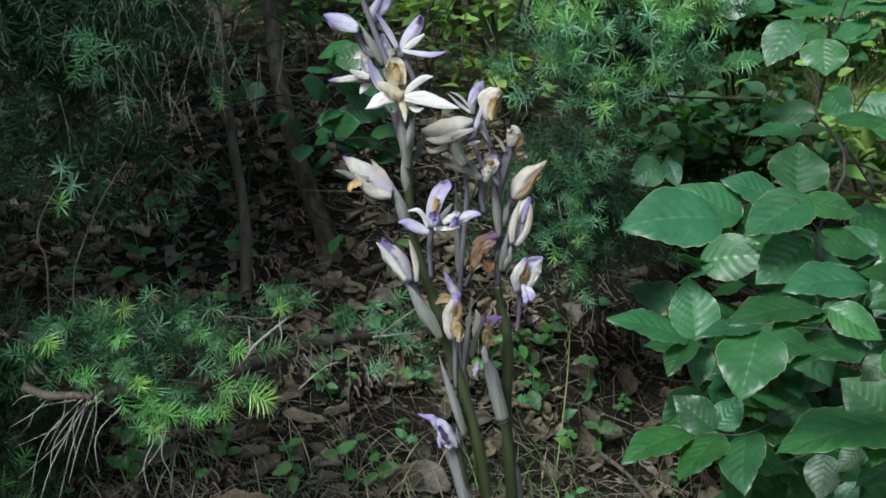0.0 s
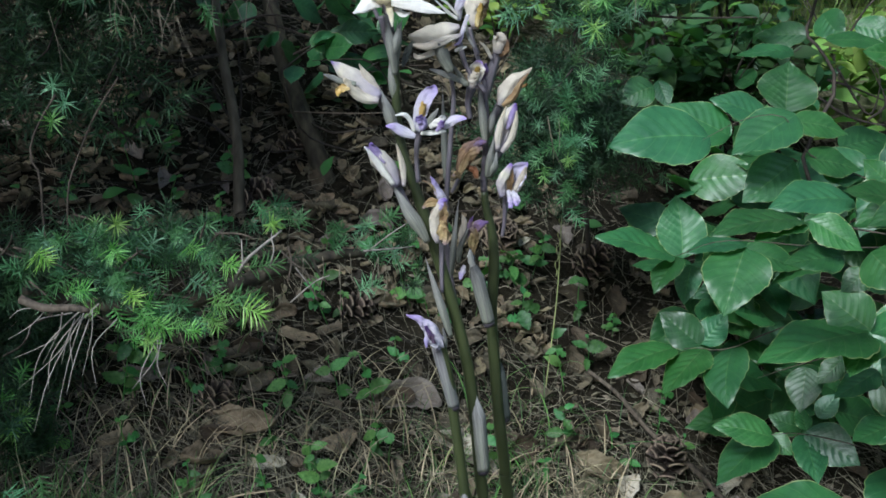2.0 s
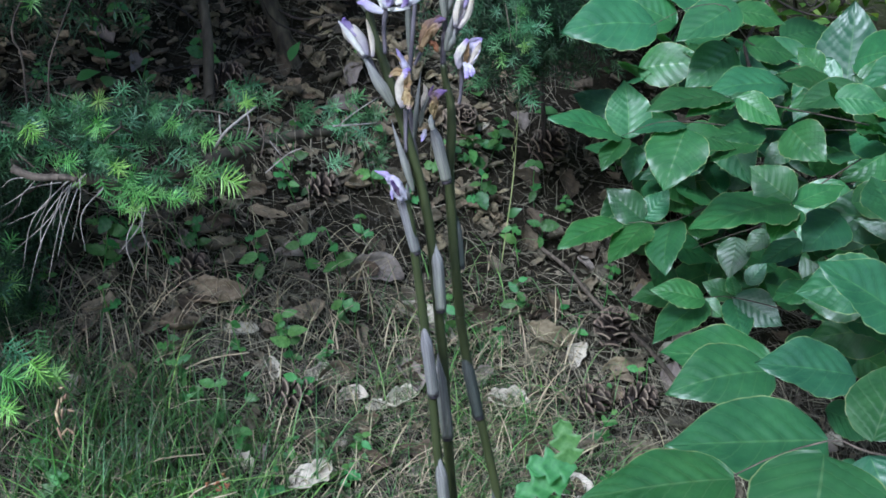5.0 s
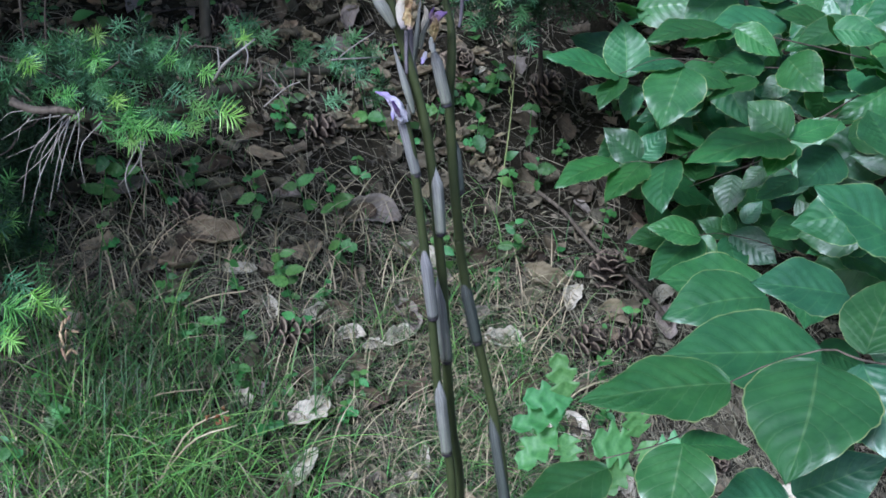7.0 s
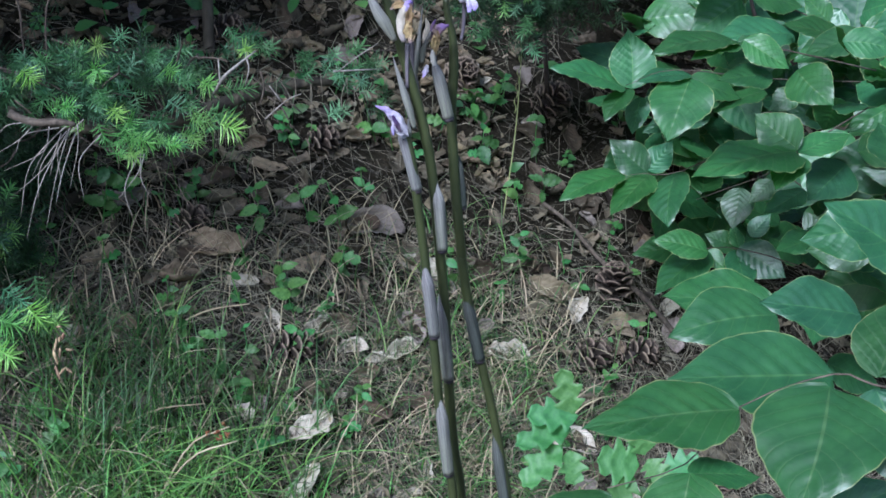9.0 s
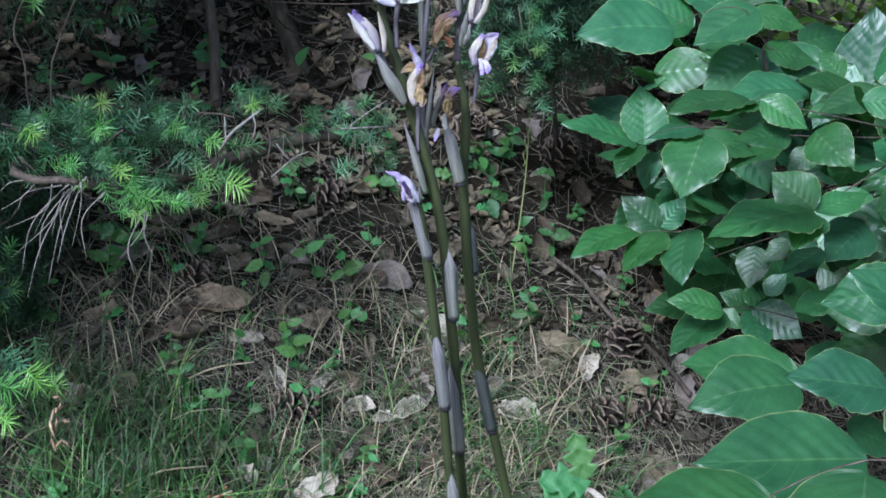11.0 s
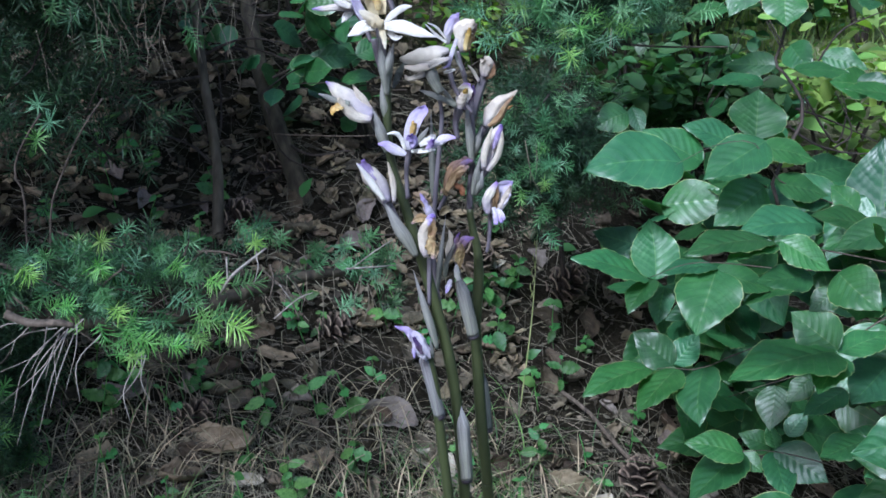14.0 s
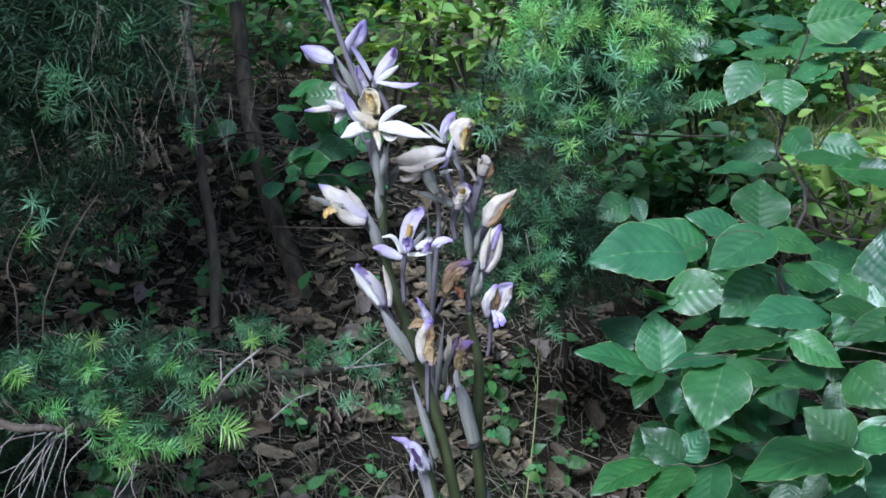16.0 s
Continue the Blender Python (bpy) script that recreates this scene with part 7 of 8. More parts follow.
organ(f, "petal", LILAC_PETAL, 0.8, 0.08, [(-0.0188, 0.4870, 0.4303, 0.0031), (-0.0216, 0.4855, 0.4349, 0.0046), (-0.0226, 0.4840, 0.4403, 0.0015)])
organ(f, "lip", VIOLET, -0.9, 0.20, [(-0.0074, 0.4850, 0.4435, 0.0020), (-0.0063, 0.4835, 0.4460, 0.0025), (-0.0058, 0.4820, 0.4477, 0.0008)])

f = flower(A, "open white flower with a yellow anther under its hood", [(-0.0144, 0.4820, 0.3899, 0.0013), (-0.0167, 0.4820, 0.3981, 0.0013), (-0.0183, 0.4820, 0.4067, 0.0015)])
organ(f, "sepal", IVORY_PETAL, 0.9, 0.04, [(-0.0162, 0.4800, 0.4178, 0.0076), (-0.0171, 0.4790, 0.4238, 0.0103), (-0.0182, 0.4780, 0.4278, 0.0093), (-0.0193, 0.4770, 0.4300, 0.0025)])
organ(f, "sepal", WHITE_PETAL, -0.5, 0.05, [(-0.0133, 0.4710, 0.4133, 0.0032), (-0.0059, 0.4700, 0.4133, 0.0069), (0.0017, 0.4690, 0.4111, 0.0054), (0.0107, 0.4680, 0.4086, 0.0004)])
organ(f, "sepal", WHITE_PETAL, -0.5, 0.05, [(-0.0170, 0.4710, 0.4124, 0.0030), (-0.0218, 0.4700, 0.4137, 0.0062), (-0.0257, 0.4690, 0.4114, 0.0054), (-0.0299, 0.4680, 0.4089, 0.0005)])
organ(f, "petal", WHITE_PETAL, -0.5, 0.05, [(-0.0131, 0.4740, 0.4143, 0.0020), (-0.0091, 0.4730, 0.4187, 0.0035), (-0.0046, 0.4720, 0.4216, 0.0032), (-0.0006, 0.4710, 0.4222, 0.0005)])
organ(f, "petal", LILAC_PETAL, 0.6, 0.05, [(-0.0193, 0.4790, 0.4120, 0.0040), (-0.0239, 0.4780, 0.4185, 0.0053), (-0.0269, 0.4770, 0.4245, 0.0043), (-0.0292, 0.4760, 0.4290, 0.0007)])
organ(f, "lip", IVORY_PETAL, -1.1, 0.08, [(-0.0137, 0.4700, 0.4141, 0.0039), (-0.0171, 0.4690, 0.4164, 0.0069), (-0.0209, 0.4680, 0.4187, 0.0054), (-0.0244, 0.4670, 0.4203, 0.0012)])
organ(f, "lip", IVORY_PETAL, -1.2, 0.12, [(-0.0150, 0.4720, 0.4159, 0.0035), (-0.0138, 0.4710, 0.4104, 0.0035), (-0.0131, 0.4700, 0.4063, 0.0022), (-0.0129, 0.4690, 0.4030, 0.0005)])
organ(f, "petal", WHITE_PETAL, -0.5, 0.05, [(-0.0117, 0.4740, 0.4108, 0.0025), (-0.0082, 0.4725, 0.4080, 0.0032), (-0.0048, 0.4710, 0.4086, 0.0005)])
organ(f, "column", YELLOW, -1.2, 0.12, [(-0.0161, 0.4765, 0.4200, 0.0025), (-0.0167, 0.4755, 0.4235, 0.0037), (-0.0175, 0.4745, 0.4270, 0.0030), (-0.0177, 0.4735, 0.4280, 0.0010)])

f = flower(A, "half-closed cream flower with a violet rim and ochre lip", [(-0.0129, 0.4780, 0.3539, 0.0010), (-0.0163, 0.4780, 0.3628, 0.0015), (-0.0195, 0.4780, 0.3696, 0.0020)])
organ(f, "sepal", VIOLET_TIP, -1.3, 0.05, [(-0.0192, 0.4720, 0.3714, 0.0045), (-0.0251, 0.4714, 0.3756, 0.0111), (-0.0311, 0.4708, 0.3808, 0.0106), (-0.0362, 0.4702, 0.3850, 0.0057), (-0.0391, 0.4696, 0.3871, 0.0020), (-0.0405, 0.4690, 0.3882, 0.0004)])
organ(f, "sepal", CREAM_PETAL, -0.9, 0.06, [(-0.0200, 0.4740, 0.3728, 0.0035), (-0.0238, 0.4730, 0.3789, 0.0045), (-0.0276, 0.4720, 0.3851, 0.0012), (-0.0280, 0.4710, 0.3865, 0.0002)])
organ(f, "sepal", CREAM_PETAL, -1.1, 0.06, [(-0.0196, 0.4690, 0.3706, 0.0034), (-0.0267, 0.4680, 0.3722, 0.0052), (-0.0315, 0.4670, 0.3764, 0.0049), (-0.0348, 0.4660, 0.3809, 0.0012)])
organ(f, "petal", BRACT, -0.9, 0.05, [(-0.0295, 0.4680, 0.3780, 0.0029), (-0.0359, 0.4670, 0.3797, 0.0029), (-0.0404, 0.4660, 0.3817, 0.0022), (-0.0437, 0.4650, 0.3829, 0.0004)])
organ(f, "sepal", CREAM_PETAL, 1.1, 0.05, [(-0.0197, 0.4780, 0.3698, 0.0035), (-0.0270, 0.4770, 0.3734, 0.0100), (-0.0343, 0.4760, 0.3793, 0.0060), (-0.0384, 0.4750, 0.3826, 0.0010)])
organ(f, "lip", YELLOW, 0.9, 0.15, [(-0.0325, 0.4670, 0.3767, 0.0020), (-0.0356, 0.4660, 0.3764, 0.0037), (-0.0373, 0.4650, 0.3751, 0.0029), (-0.0373, 0.4640, 0.3732, 0.0007)])

f = flower(A, "open lilac flower with a hooded sepal", [(-0.0027, 0.4760, 0.3310, 0.0010), (-0.0033, 0.4760, 0.3448, 0.0010), (-0.0019, 0.4760, 0.3547, 0.0015)])
organ(f, "sepal", LILAC_PETAL, 0.7, 0.05, [(-0.0031, 0.4730, 0.3553, 0.0035), (-0.0012, 0.4723, 0.3637, 0.0067), (0.0016, 0.4715, 0.3702, 0.0079), (0.0047, 0.4708, 0.3743, 0.0064), (0.0055, 0.4700, 0.3770, 0.0012)])
organ(f, "sepal", LILAC_PETAL, -0.6, 0.05, [(-0.0033, 0.4640, 0.3549, 0.0024), (-0.0084, 0.4630, 0.3574, 0.0053), (-0.0128, 0.4620, 0.3600, 0.0041), (-0.0165, 0.4610, 0.3602, 0.0005)])
organ(f, "sepal", LILAC_PETAL, -0.6, 0.05, [(0.0090, 0.4640, 0.3585, 0.0024), (0.0129, 0.4630, 0.3620, 0.0046), (0.0166, 0.4620, 0.3634, 0.0034), (0.0196, 0.4610, 0.3630, 0.0005)])
organ(f, "petal", WHITE_PETAL, -0.6, 0.05, [(-0.0038, 0.4660, 0.3563, 0.0015), (-0.0057, 0.4650, 0.3621, 0.0020), (-0.0083, 0.4640, 0.3648, 0.0019), (-0.0123, 0.4630, 0.3646, 0.0005)])
organ(f, "petal", BRACT, -0.6, 0.05, [(0.0010, 0.4700, 0.3579, 0.0015), (0.0041, 0.4685, 0.3625, 0.0027), (0.0071, 0.4670, 0.3669, 0.0005)])
organ(f, "lip", VIOLET, -1.2, 0.18, [(-0.0010, 0.4620, 0.3581, 0.0024), (-0.0004, 0.4610, 0.3610, 0.0048), (-0.0014, 0.4600, 0.3635, 0.0039), (-0.0018, 0.4590, 0.3647, 0.0012)])
organ(f, "lip", WHITE_PETAL, -1.1, 0.16, [(0.0028, 0.4620, 0.3595, 0.0019), (0.0055, 0.4610, 0.3612, 0.0039), (0.0085, 0.4600, 0.3634, 0.0034), (0.0087, 0.4590, 0.3648, 0.0010)])
organ(f, "lip", VIOLET, -1.1, 0.16, [(0.0059, 0.4600, 0.3579, 0.0014), (0.0079, 0.4585, 0.3602, 0.0031), (0.0089, 0.4570, 0.3630, 0.0019)])
organ(f, "petal", WHITE_PETAL, -0.7, 0.08, [(-0.0010, 0.4650, 0.3562, 0.0017), (0.0045, 0.4635, 0.3567, 0.0024), (0.0104, 0.4620, 0.3574, 0.0005)])
organ(f, "column", YELLOW, -1.2, 0.12, [(-0.0012, 0.4700, 0.3616, 0.0022), (-0.0004, 0.4690, 0.3653, 0.0032), (0.0001, 0.4680, 0.3685, 0.0027), (0.0002, 0.4670, 0.3695, 0.0010)])

f = flower(A, "closed cream flower with a violet tip", [(0.0008, 0.4770, 0.3037, 0.0010), (-0.0058, 0.4770, 0.3152, 0.0015), (-0.0129, 0.4770, 0.3287, 0.0020)])
organ(f, "sepal", VIOLET_TIP, -1.4, 0.05, [(-0.0127, 0.4720, 0.3300, 0.0045), (-0.0163, 0.4713, 0.3382, 0.0094), (-0.0205, 0.4705, 0.3439, 0.0084), (-0.0242, 0.4698, 0.3475, 0.0030), (-0.0261, 0.4690, 0.3492, 0.0005)])
organ(f, "sepal", WHITE_PETAL, -1.0, 0.05, [(-0.0138, 0.4690, 0.3316, 0.0020), (-0.0192, 0.4680, 0.3398, 0.0037), (-0.0231, 0.4670, 0.3455, 0.0022), (-0.0267, 0.4660, 0.3502, 0.0004)])
organ(f, "sepal", CREAM_PETAL, 1.2, 0.05, [(-0.0129, 0.4770, 0.3287, 0.0045), (-0.0168, 0.4760, 0.3370, 0.0090), (-0.0222, 0.4750, 0.3442, 0.0050), (-0.0252, 0.4740, 0.3476, 0.0007)])
organ(f, "petal", VIOLET, -1.1, 0.12, [(-0.0175, 0.4710, 0.3414, 0.0025), (-0.0209, 0.4700, 0.3461, 0.0042), (-0.0236, 0.4690, 0.3500, 0.0022), (-0.0230, 0.4680, 0.3512, 0.0007)])
organ(f, "petal", CREAM_PETAL, -1.0, 0.05, [(-0.0094, 0.4730, 0.3297, 0.0017), (-0.0095, 0.4720, 0.3379, 0.0030), (-0.0109, 0.4710, 0.3447, 0.0022), (-0.0122, 0.4700, 0.3501, 0.0004)])

f = flower(A, "withered ochre flower with a violet crest", [(0.0079, 0.4820, 0.2747, 0.0009), (0.0078, 0.4820, 0.2873, 0.0010), (0.0081, 0.4820, 0.2993, 0.0013)])
organ(f, "sepal", LILAC_PETAL, -1.0, 0.15, [(0.0103, 0.4780, 0.3153, 0.0025), (0.0083, 0.4770, 0.3231, 0.0043), (0.0058, 0.4760, 0.3288, 0.0035), (0.0032, 0.4750, 0.3338, 0.0005)])
organ(f, "sepal", CREAM_PETAL, -1.2, 0.12, [(0.0062, 0.4740, 0.3019, 0.0025), (0.0050, 0.4733, 0.3102, 0.0065), (0.0061, 0.4725, 0.3174, 0.0074), (0.0087, 0.4718, 0.3221, 0.0037), (0.0098, 0.4710, 0.3239, 0.0010)])
organ(f, "sepal", WILTED, 0.8, 0.20, [(0.0088, 0.4760, 0.3191, 0.0025), (0.0041, 0.4750, 0.3210, 0.0047), (0.0005, 0.4740, 0.3200, 0.0027), (-0.0006, 0.4730, 0.3190, 0.0010)])
organ(f, "petal", WILTED, 0.9, 0.20, [(0.0081, 0.4700, 0.3104, 0.0030), (0.0094, 0.4690, 0.3168, 0.0044), (0.0097, 0.4680, 0.3213, 0.0022), (0.0097, 0.4670, 0.3237, 0.0007)])
organ(f, "petal", VIOLET, -1.0, 0.15, [(0.0072, 0.4720, 0.3178, 0.0020), (0.0082, 0.4705, 0.3220, 0.0044), (0.0100, 0.4690, 0.3245, 0.0015)])
organ(f, "lip", WILTED, -1.1, 0.25, [(0.0081, 0.4680, 0.3144, 0.0025), (0.0086, 0.4670, 0.3099, 0.0061), (0.0095, 0.4660, 0.3060, 0.0046), (0.0095, 0.4650, 0.3036, 0.0010)])
organ(f, "petal", WILTED, -0.8, 0.10, [(0.0067, 0.4770, 0.3237, 0.0010), (0.0037, 0.4755, 0.3294, 0.0010), (-0.0004, 0.4740, 0.3323, 0.0004)])

f = flower(A, "shrivelled dark brown flower", [(0.0132, 0.5140, 0.3167, 0.0008), (0.0154, 0.5140, 0.3205, 0.0009), (0.0174, 0.5140, 0.3244, 0.0011)])
organ(f, "sepal", BROWN_WILT, -1.2, 0.22, [(0.0167, 0.5080, 0.3254, 0.0016), (0.0175, 0.5072, 0.3329, 0.0051), (0.0208, 0.5065, 0.3398, 0.0066), (0.0257, 0.5058, 0.3438, 0.0053), (0.0303, 0.5050, 0.3447, 0.0013)])
organ(f, "sepal", WILTED, -0.9, 0.25, [(0.0169, 0.5040, 0.3286, 0.0021), (0.0207, 0.5030, 0.3364, 0.0042), (0.0250, 0.5020, 0.3404, 0.0037), (0.0282, 0.5010, 0.3420, 0.0011)])
organ(f, "petal", BROWN_WILT, 0.9, 0.20, [(0.0182, 0.5110, 0.3280, 0.0021), (0.0226, 0.5100, 0.3350, 0.0048), (0.0264, 0.5090, 0.3411, 0.0037), (0.0291, 0.5080, 0.3427, 0.0011)])
organ(f, "lip", RUST, -0.9, 0.25, [(0.0208, 0.5060, 0.3320, 0.0021), (0.0240, 0.5050, 0.3305, 0.0034), (0.0256, 0.5040, 0.3277, 0.0026), (0.0245, 0.5030, 0.3268, 0.0008)])
organ(f, "petal", VIOLET_DARK, -0.9, 0.10, [(0.0241, 0.5060, 0.3421, 0.0021), (0.0273, 0.5045, 0.3440, 0.0032), (0.0302, 0.5030, 0.3443, 0.0008)])
organ(f, "petal", WILTED, -0.9, 0.20, [(0.0177, 0.5060, 0.3259, 0.0016), (0.0153, 0.5045, 0.3288, 0.0021), (0.0139, 0.5030, 0.3278, 0.0005)])

f = flower(D, "shrivelled lilac flower with a hooked tip", [(0.0126, 0.4700, 0.2242, 0.0015), (0.0098, 0.4700, 0.2369, 0.0015), (0.0065, 0.4700, 0.2512, 0.0017)])
organ(f, "sepal", LILAC_PETAL, -1.2, 0.16, [(0.0067, 0.4640, 0.2521, 0.0039), (0.0036, 0.4633, 0.2600, 0.0071), (-0.0002, 0.4625, 0.2658, 0.0053), (-0.0038, 0.4618, 0.2689, 0.0029), (-0.0091, 0.4610, 0.2709, 0.0005)])
organ(f, "sepal", LILAC_PETAL, -0.9, 0.22, [(0.0059, 0.4600, 0.2547, 0.0024), (0.0023, 0.4590, 0.2582, 0.0036), (-0.0000, 0.4580, 0.2597, 0.0024), (0.0002, 0.4570, 0.2558, 0.0005)])
organ(f, "petal", VIOLET_DARK, -0.8, 0.20, [(0.0041, 0.4590, 0.2570, 0.0014), (0.0021, 0.4575, 0.2621, 0.0029), (-0.0002, 0.4560, 0.2671, 0.0012)])
organ(f, "sepal", LILAC_PETAL, 1.1, 0.08, [(0.0067, 0.4690, 0.2505, 0.0034), (0.0044, 0.4675, 0.2573, 0.0059), (0.0013, 0.4660, 0.2630, 0.0020)])
organ(f, "petal", BRACT, -0.9, 0.06, [(0.0085, 0.4680, 0.2492, 0.0020), (0.0091, 0.4665, 0.2555, 0.0024), (0.0081, 0.4650, 0.2625, 0.0005)])

f = flower(C, "withered violet flower in its bract", [(0.0248, 0.5020, 0.2759, 0.0009), (0.0237, 0.5020, 0.2829, 0.0010), (0.0229, 0.5020, 0.2910, 0.0013)])
organ(f, "sepal", CREAM_PETAL, -0.8, 0.12, [(0.0173, 0.4960, 0.2947, 0.0016), (0.0178, 0.4950, 0.3007, 0.0031), (0.0189, 0.4940, 0.3066, 0.0026), (0.0181, 0.4930, 0.3106, 0.0005)])
organ(f, "sepal", VIOLET_DARK, -1.0, 0.20, [(0.0219, 0.4960, 0.2941, 0.0021), (0.0227, 0.4950, 0.3006, 0.0039), (0.0259, 0.4940, 0.3054, 0.0047), (0.0307, 0.4930, 0.3070, 0.0010)])
organ(f, "petal", VIOLET_DARK, -0.9, 0.15, [(0.0207, 0.4930, 0.2996, 0.0016), (0.0218, 0.4915, 0.3062, 0.0023), (0.0233, 0.4900, 0.3105, 0.0005)])
organ(f, "lip", WILTED, -1.0, 0.25, [(0.0233, 0.4910, 0.2906, 0.0021), (0.0233, 0.4900, 0.2971, 0.0044), (0.0238, 0.4890, 0.3025, 0.0036), (0.0222, 0.4880, 0.3056, 0.0013)])
organ(f, "sepal", BRACT, -1.0, 0.08, [(0.0161, 0.4940, 0.2857, 0.0021), (0.0169, 0.4930, 0.2934, 0.0031), (0.0196, 0.4920, 0.3005, 0.0021), (0.0209, 0.4910, 0.3041, 0.0005)])
organ(f, "petal", LILAC_PETAL, -0.8, 0.15, [(0.0190, 0.4920, 0.2852, 0.0015), (0.0178, 0.4905, 0.2817, 0.0031), (0.0167, 0.4890, 0.2788, 0.0008)])
organ(f, "petal", WHITE_PETAL, -0.9, 0.10, [(0.0230, 0.4900, 0.2852, 0.0026), (0.0221, 0.4885, 0.2903, 0.0031), (0.0218, 0.4870, 0.2944, 0.0010)])

f = flower(C, "large drooping cream flower", [(0.0296, 0.4970, 0.3694, 0.0010), (0.0207, 0.4970, 0.3814, 0.0010), (0.0166, 0.4970, 0.3954, 0.0013)])
organ(f, "sepal", CREAM_PETAL, -1.2, 0.06, [(0.0174, 0.4900, 0.4009, 0.0026), (0.0118, 0.4894, 0.4002, 0.0082), (0.0064, 0.4888, 0.3986, 0.0105), (-0.0001, 0.4882, 0.3972, 0.0077), (-0.0047, 0.4876, 0.3970, 0.0033), (-0.0062, 0.4870, 0.3974, 0.0005)])
organ(f, "sepal", CREAM_PETAL, -1.0, 0.07, [(0.0178, 0.4860, 0.3977, 0.0015), (0.0101, 0.4850, 0.3956, 0.0043), (0.0024, 0.4840, 0.3933, 0.0043), (-0.0042, 0.4830, 0.3937, 0.0013)])
organ(f, "lip", CREAM_PETAL, -1.0, 0.10, [(0.0081, 0.4890, 0.3900, 0.0023), (0.0024, 0.4880, 0.3889, 0.0031), (-0.0020, 0.4870, 0.3878, 0.0026), (-0.0040, 0.4860, 0.3893, 0.0005)])
organ(f, "lip", YELLOW, -0.9, 0.15, [(0.0133, 0.4890, 0.3943, 0.0021), (0.0106, 0.4875, 0.3930, 0.0033), (0.0091, 0.4860, 0.3922, 0.0015)])
organ(f, "petal", BRACT_DARK, 0.7, 0.12, [(-0.0038, 0.4940, 0.3940, 0.0026), (-0.0070, 0.4925, 0.3890, 0.0041), (-0.0094, 0.4910, 0.3824, 0.0008)])
organ(f, "petal", BRACT, -1.1, 0.08, [(0.0136, 0.4870, 0.3806, 0.0036), (0.0098, 0.4860, 0.3875, 0.0066), (0.0078, 0.4850, 0.3934, 0.0043), (0.0073, 0.4840, 0.3942, 0.0010)])
organ(f, "petal", WHITE_PETAL, -0.8, 0.08, [(0.0148, 0.4920, 0.3898, 0.0015), (0.0179, 0.4905, 0.3910, 0.0018), (0.0204, 0.4890, 0.3917, 0.0005)])

f = flower(C, "withering cream and lilac flower at the top", [(0.0265, 0.5100, 0.3857, 0.0009), (0.0239, 0.5100, 0.3928, 0.0009), (0.0223, 0.5100, 0.3987, 0.0012)])
organ(f, "sepal", LILAC_PETAL, -1.1, 0.12, [(0.0174, 0.5050, 0.4024, 0.0021), (0.0174, 0.5040, 0.4083, 0.0045), (0.0197, 0.5030, 0.4141, 0.0055), (0.0223, 0.5020, 0.4178, 0.0008)])
organ(f, "sepal", CREAM_PETAL, -1.2, 0.10, [(0.0246, 0.5020, 0.3987, 0.0021), (0.0236, 0.5012, 0.4067, 0.0079), (0.0251, 0.5005, 0.4114, 0.0095), (0.0285, 0.4998, 0.4132, 0.0050), (0.0297, 0.4990, 0.4143, 0.0013)])
organ(f, "sepal", WILTED, -0.9, 0.15, [(0.0258, 0.5050, 0.3984, 0.0016), (0.0279, 0.5035, 0.4056, 0.0050), (0.0312, 0.5020, 0.4125, 0.0005)])
organ(f, "petal", WHITE_PETAL, -0.6, 0.05, [(0.0167, 0.5000, 0.4037, 0.0016), (0.0117, 0.4985, 0.4073, 0.0018), (0.0060, 0.4970, 0.4127, 0.0004)])
organ(f, "petal", WHITE_PETAL, -0.6, 0.05, [(0.0168, 0.5030, 0.4047, 0.0011), (0.0118, 0.5015, 0.4107, 0.0013), (0.0071, 0.5000, 0.4132, 0.0003)])
organ(f, "lip", YELLOW, -0.9, 0.20, [(0.0255, 0.4990, 0.3998, 0.0021), (0.0265, 0.4975, 0.4062, 0.0034), (0.0275, 0.4960, 0.4110, 0.0013)])
organ(f, "petal", LILAC_PETAL, -0.9, 0.10, [(0.0213, 0.4970, 0.4058, 0.0018), (0.0189, 0.4960, 0.3986, 0.0021), (0.0175, 0.4950, 0.3936, 0.0016), (0.0146, 0.4940, 0.3919, 0.0005)])
organ(f, "petal", BRACT, -0.9, 0.10, [(0.0204, 0.5010, 0.4020, 0.0016), (0.0216, 0.4995, 0.3956, 0.0016), (0.0244, 0.4980, 0.3905, 0.0008)])

f = flower(C, "small cream flower nodding on its stalk", [(0.0300, 0.5150, 0.3647, 0.0022), (0.0330, 0.5150, 0.3757, 0.0022), (0.0363, 0.5150, 0.3861, 0.0019)])
organ(f, "sepal", CREAM_PETAL, -1.3, 0.07, [(0.0357, 0.5100, 0.3862, 0.0040), (0.0361, 0.5090, 0.3909, 0.0069), (0.0366, 0.5080, 0.3942, 0.0059), (0.0355, 0.5070, 0.3954, 0.0013)])
organ(f, "sepal", WILTED, -0.9, 0.10, [(0.0369, 0.5120, 0.3848, 0.0016), (0.0397, 0.5105, 0.3882, 0.0035), (0.0402, 0.5090, 0.3930, 0.0011)])
organ(f, "petal", CREAM_PETAL, -0.8, 0.06, [(0.0333, 0.5110, 0.3836, 0.0016), (0.0303, 0.5095, 0.3890, 0.0016), (0.0273, 0.5080, 0.3922, 0.0004)])

f = flower(C, "small half-closed flower with a violet rim", [(0.0225, 0.5050, 0.3556, 0.0011), (0.0214, 0.5050, 0.3632, 0.0013), (0.0231, 0.5050, 0.3708, 0.0021)])
organ(f, "sepal", VIOLET_TIP, 0.8, 0.08, [(0.0237, 0.5010, 0.3715, 0.0047), (0.0250, 0.5000, 0.3775, 0.0073), (0.0266, 0.4990, 0.3819, 0.0076), (0.0276, 0.4980, 0.3841, 0.0021)])
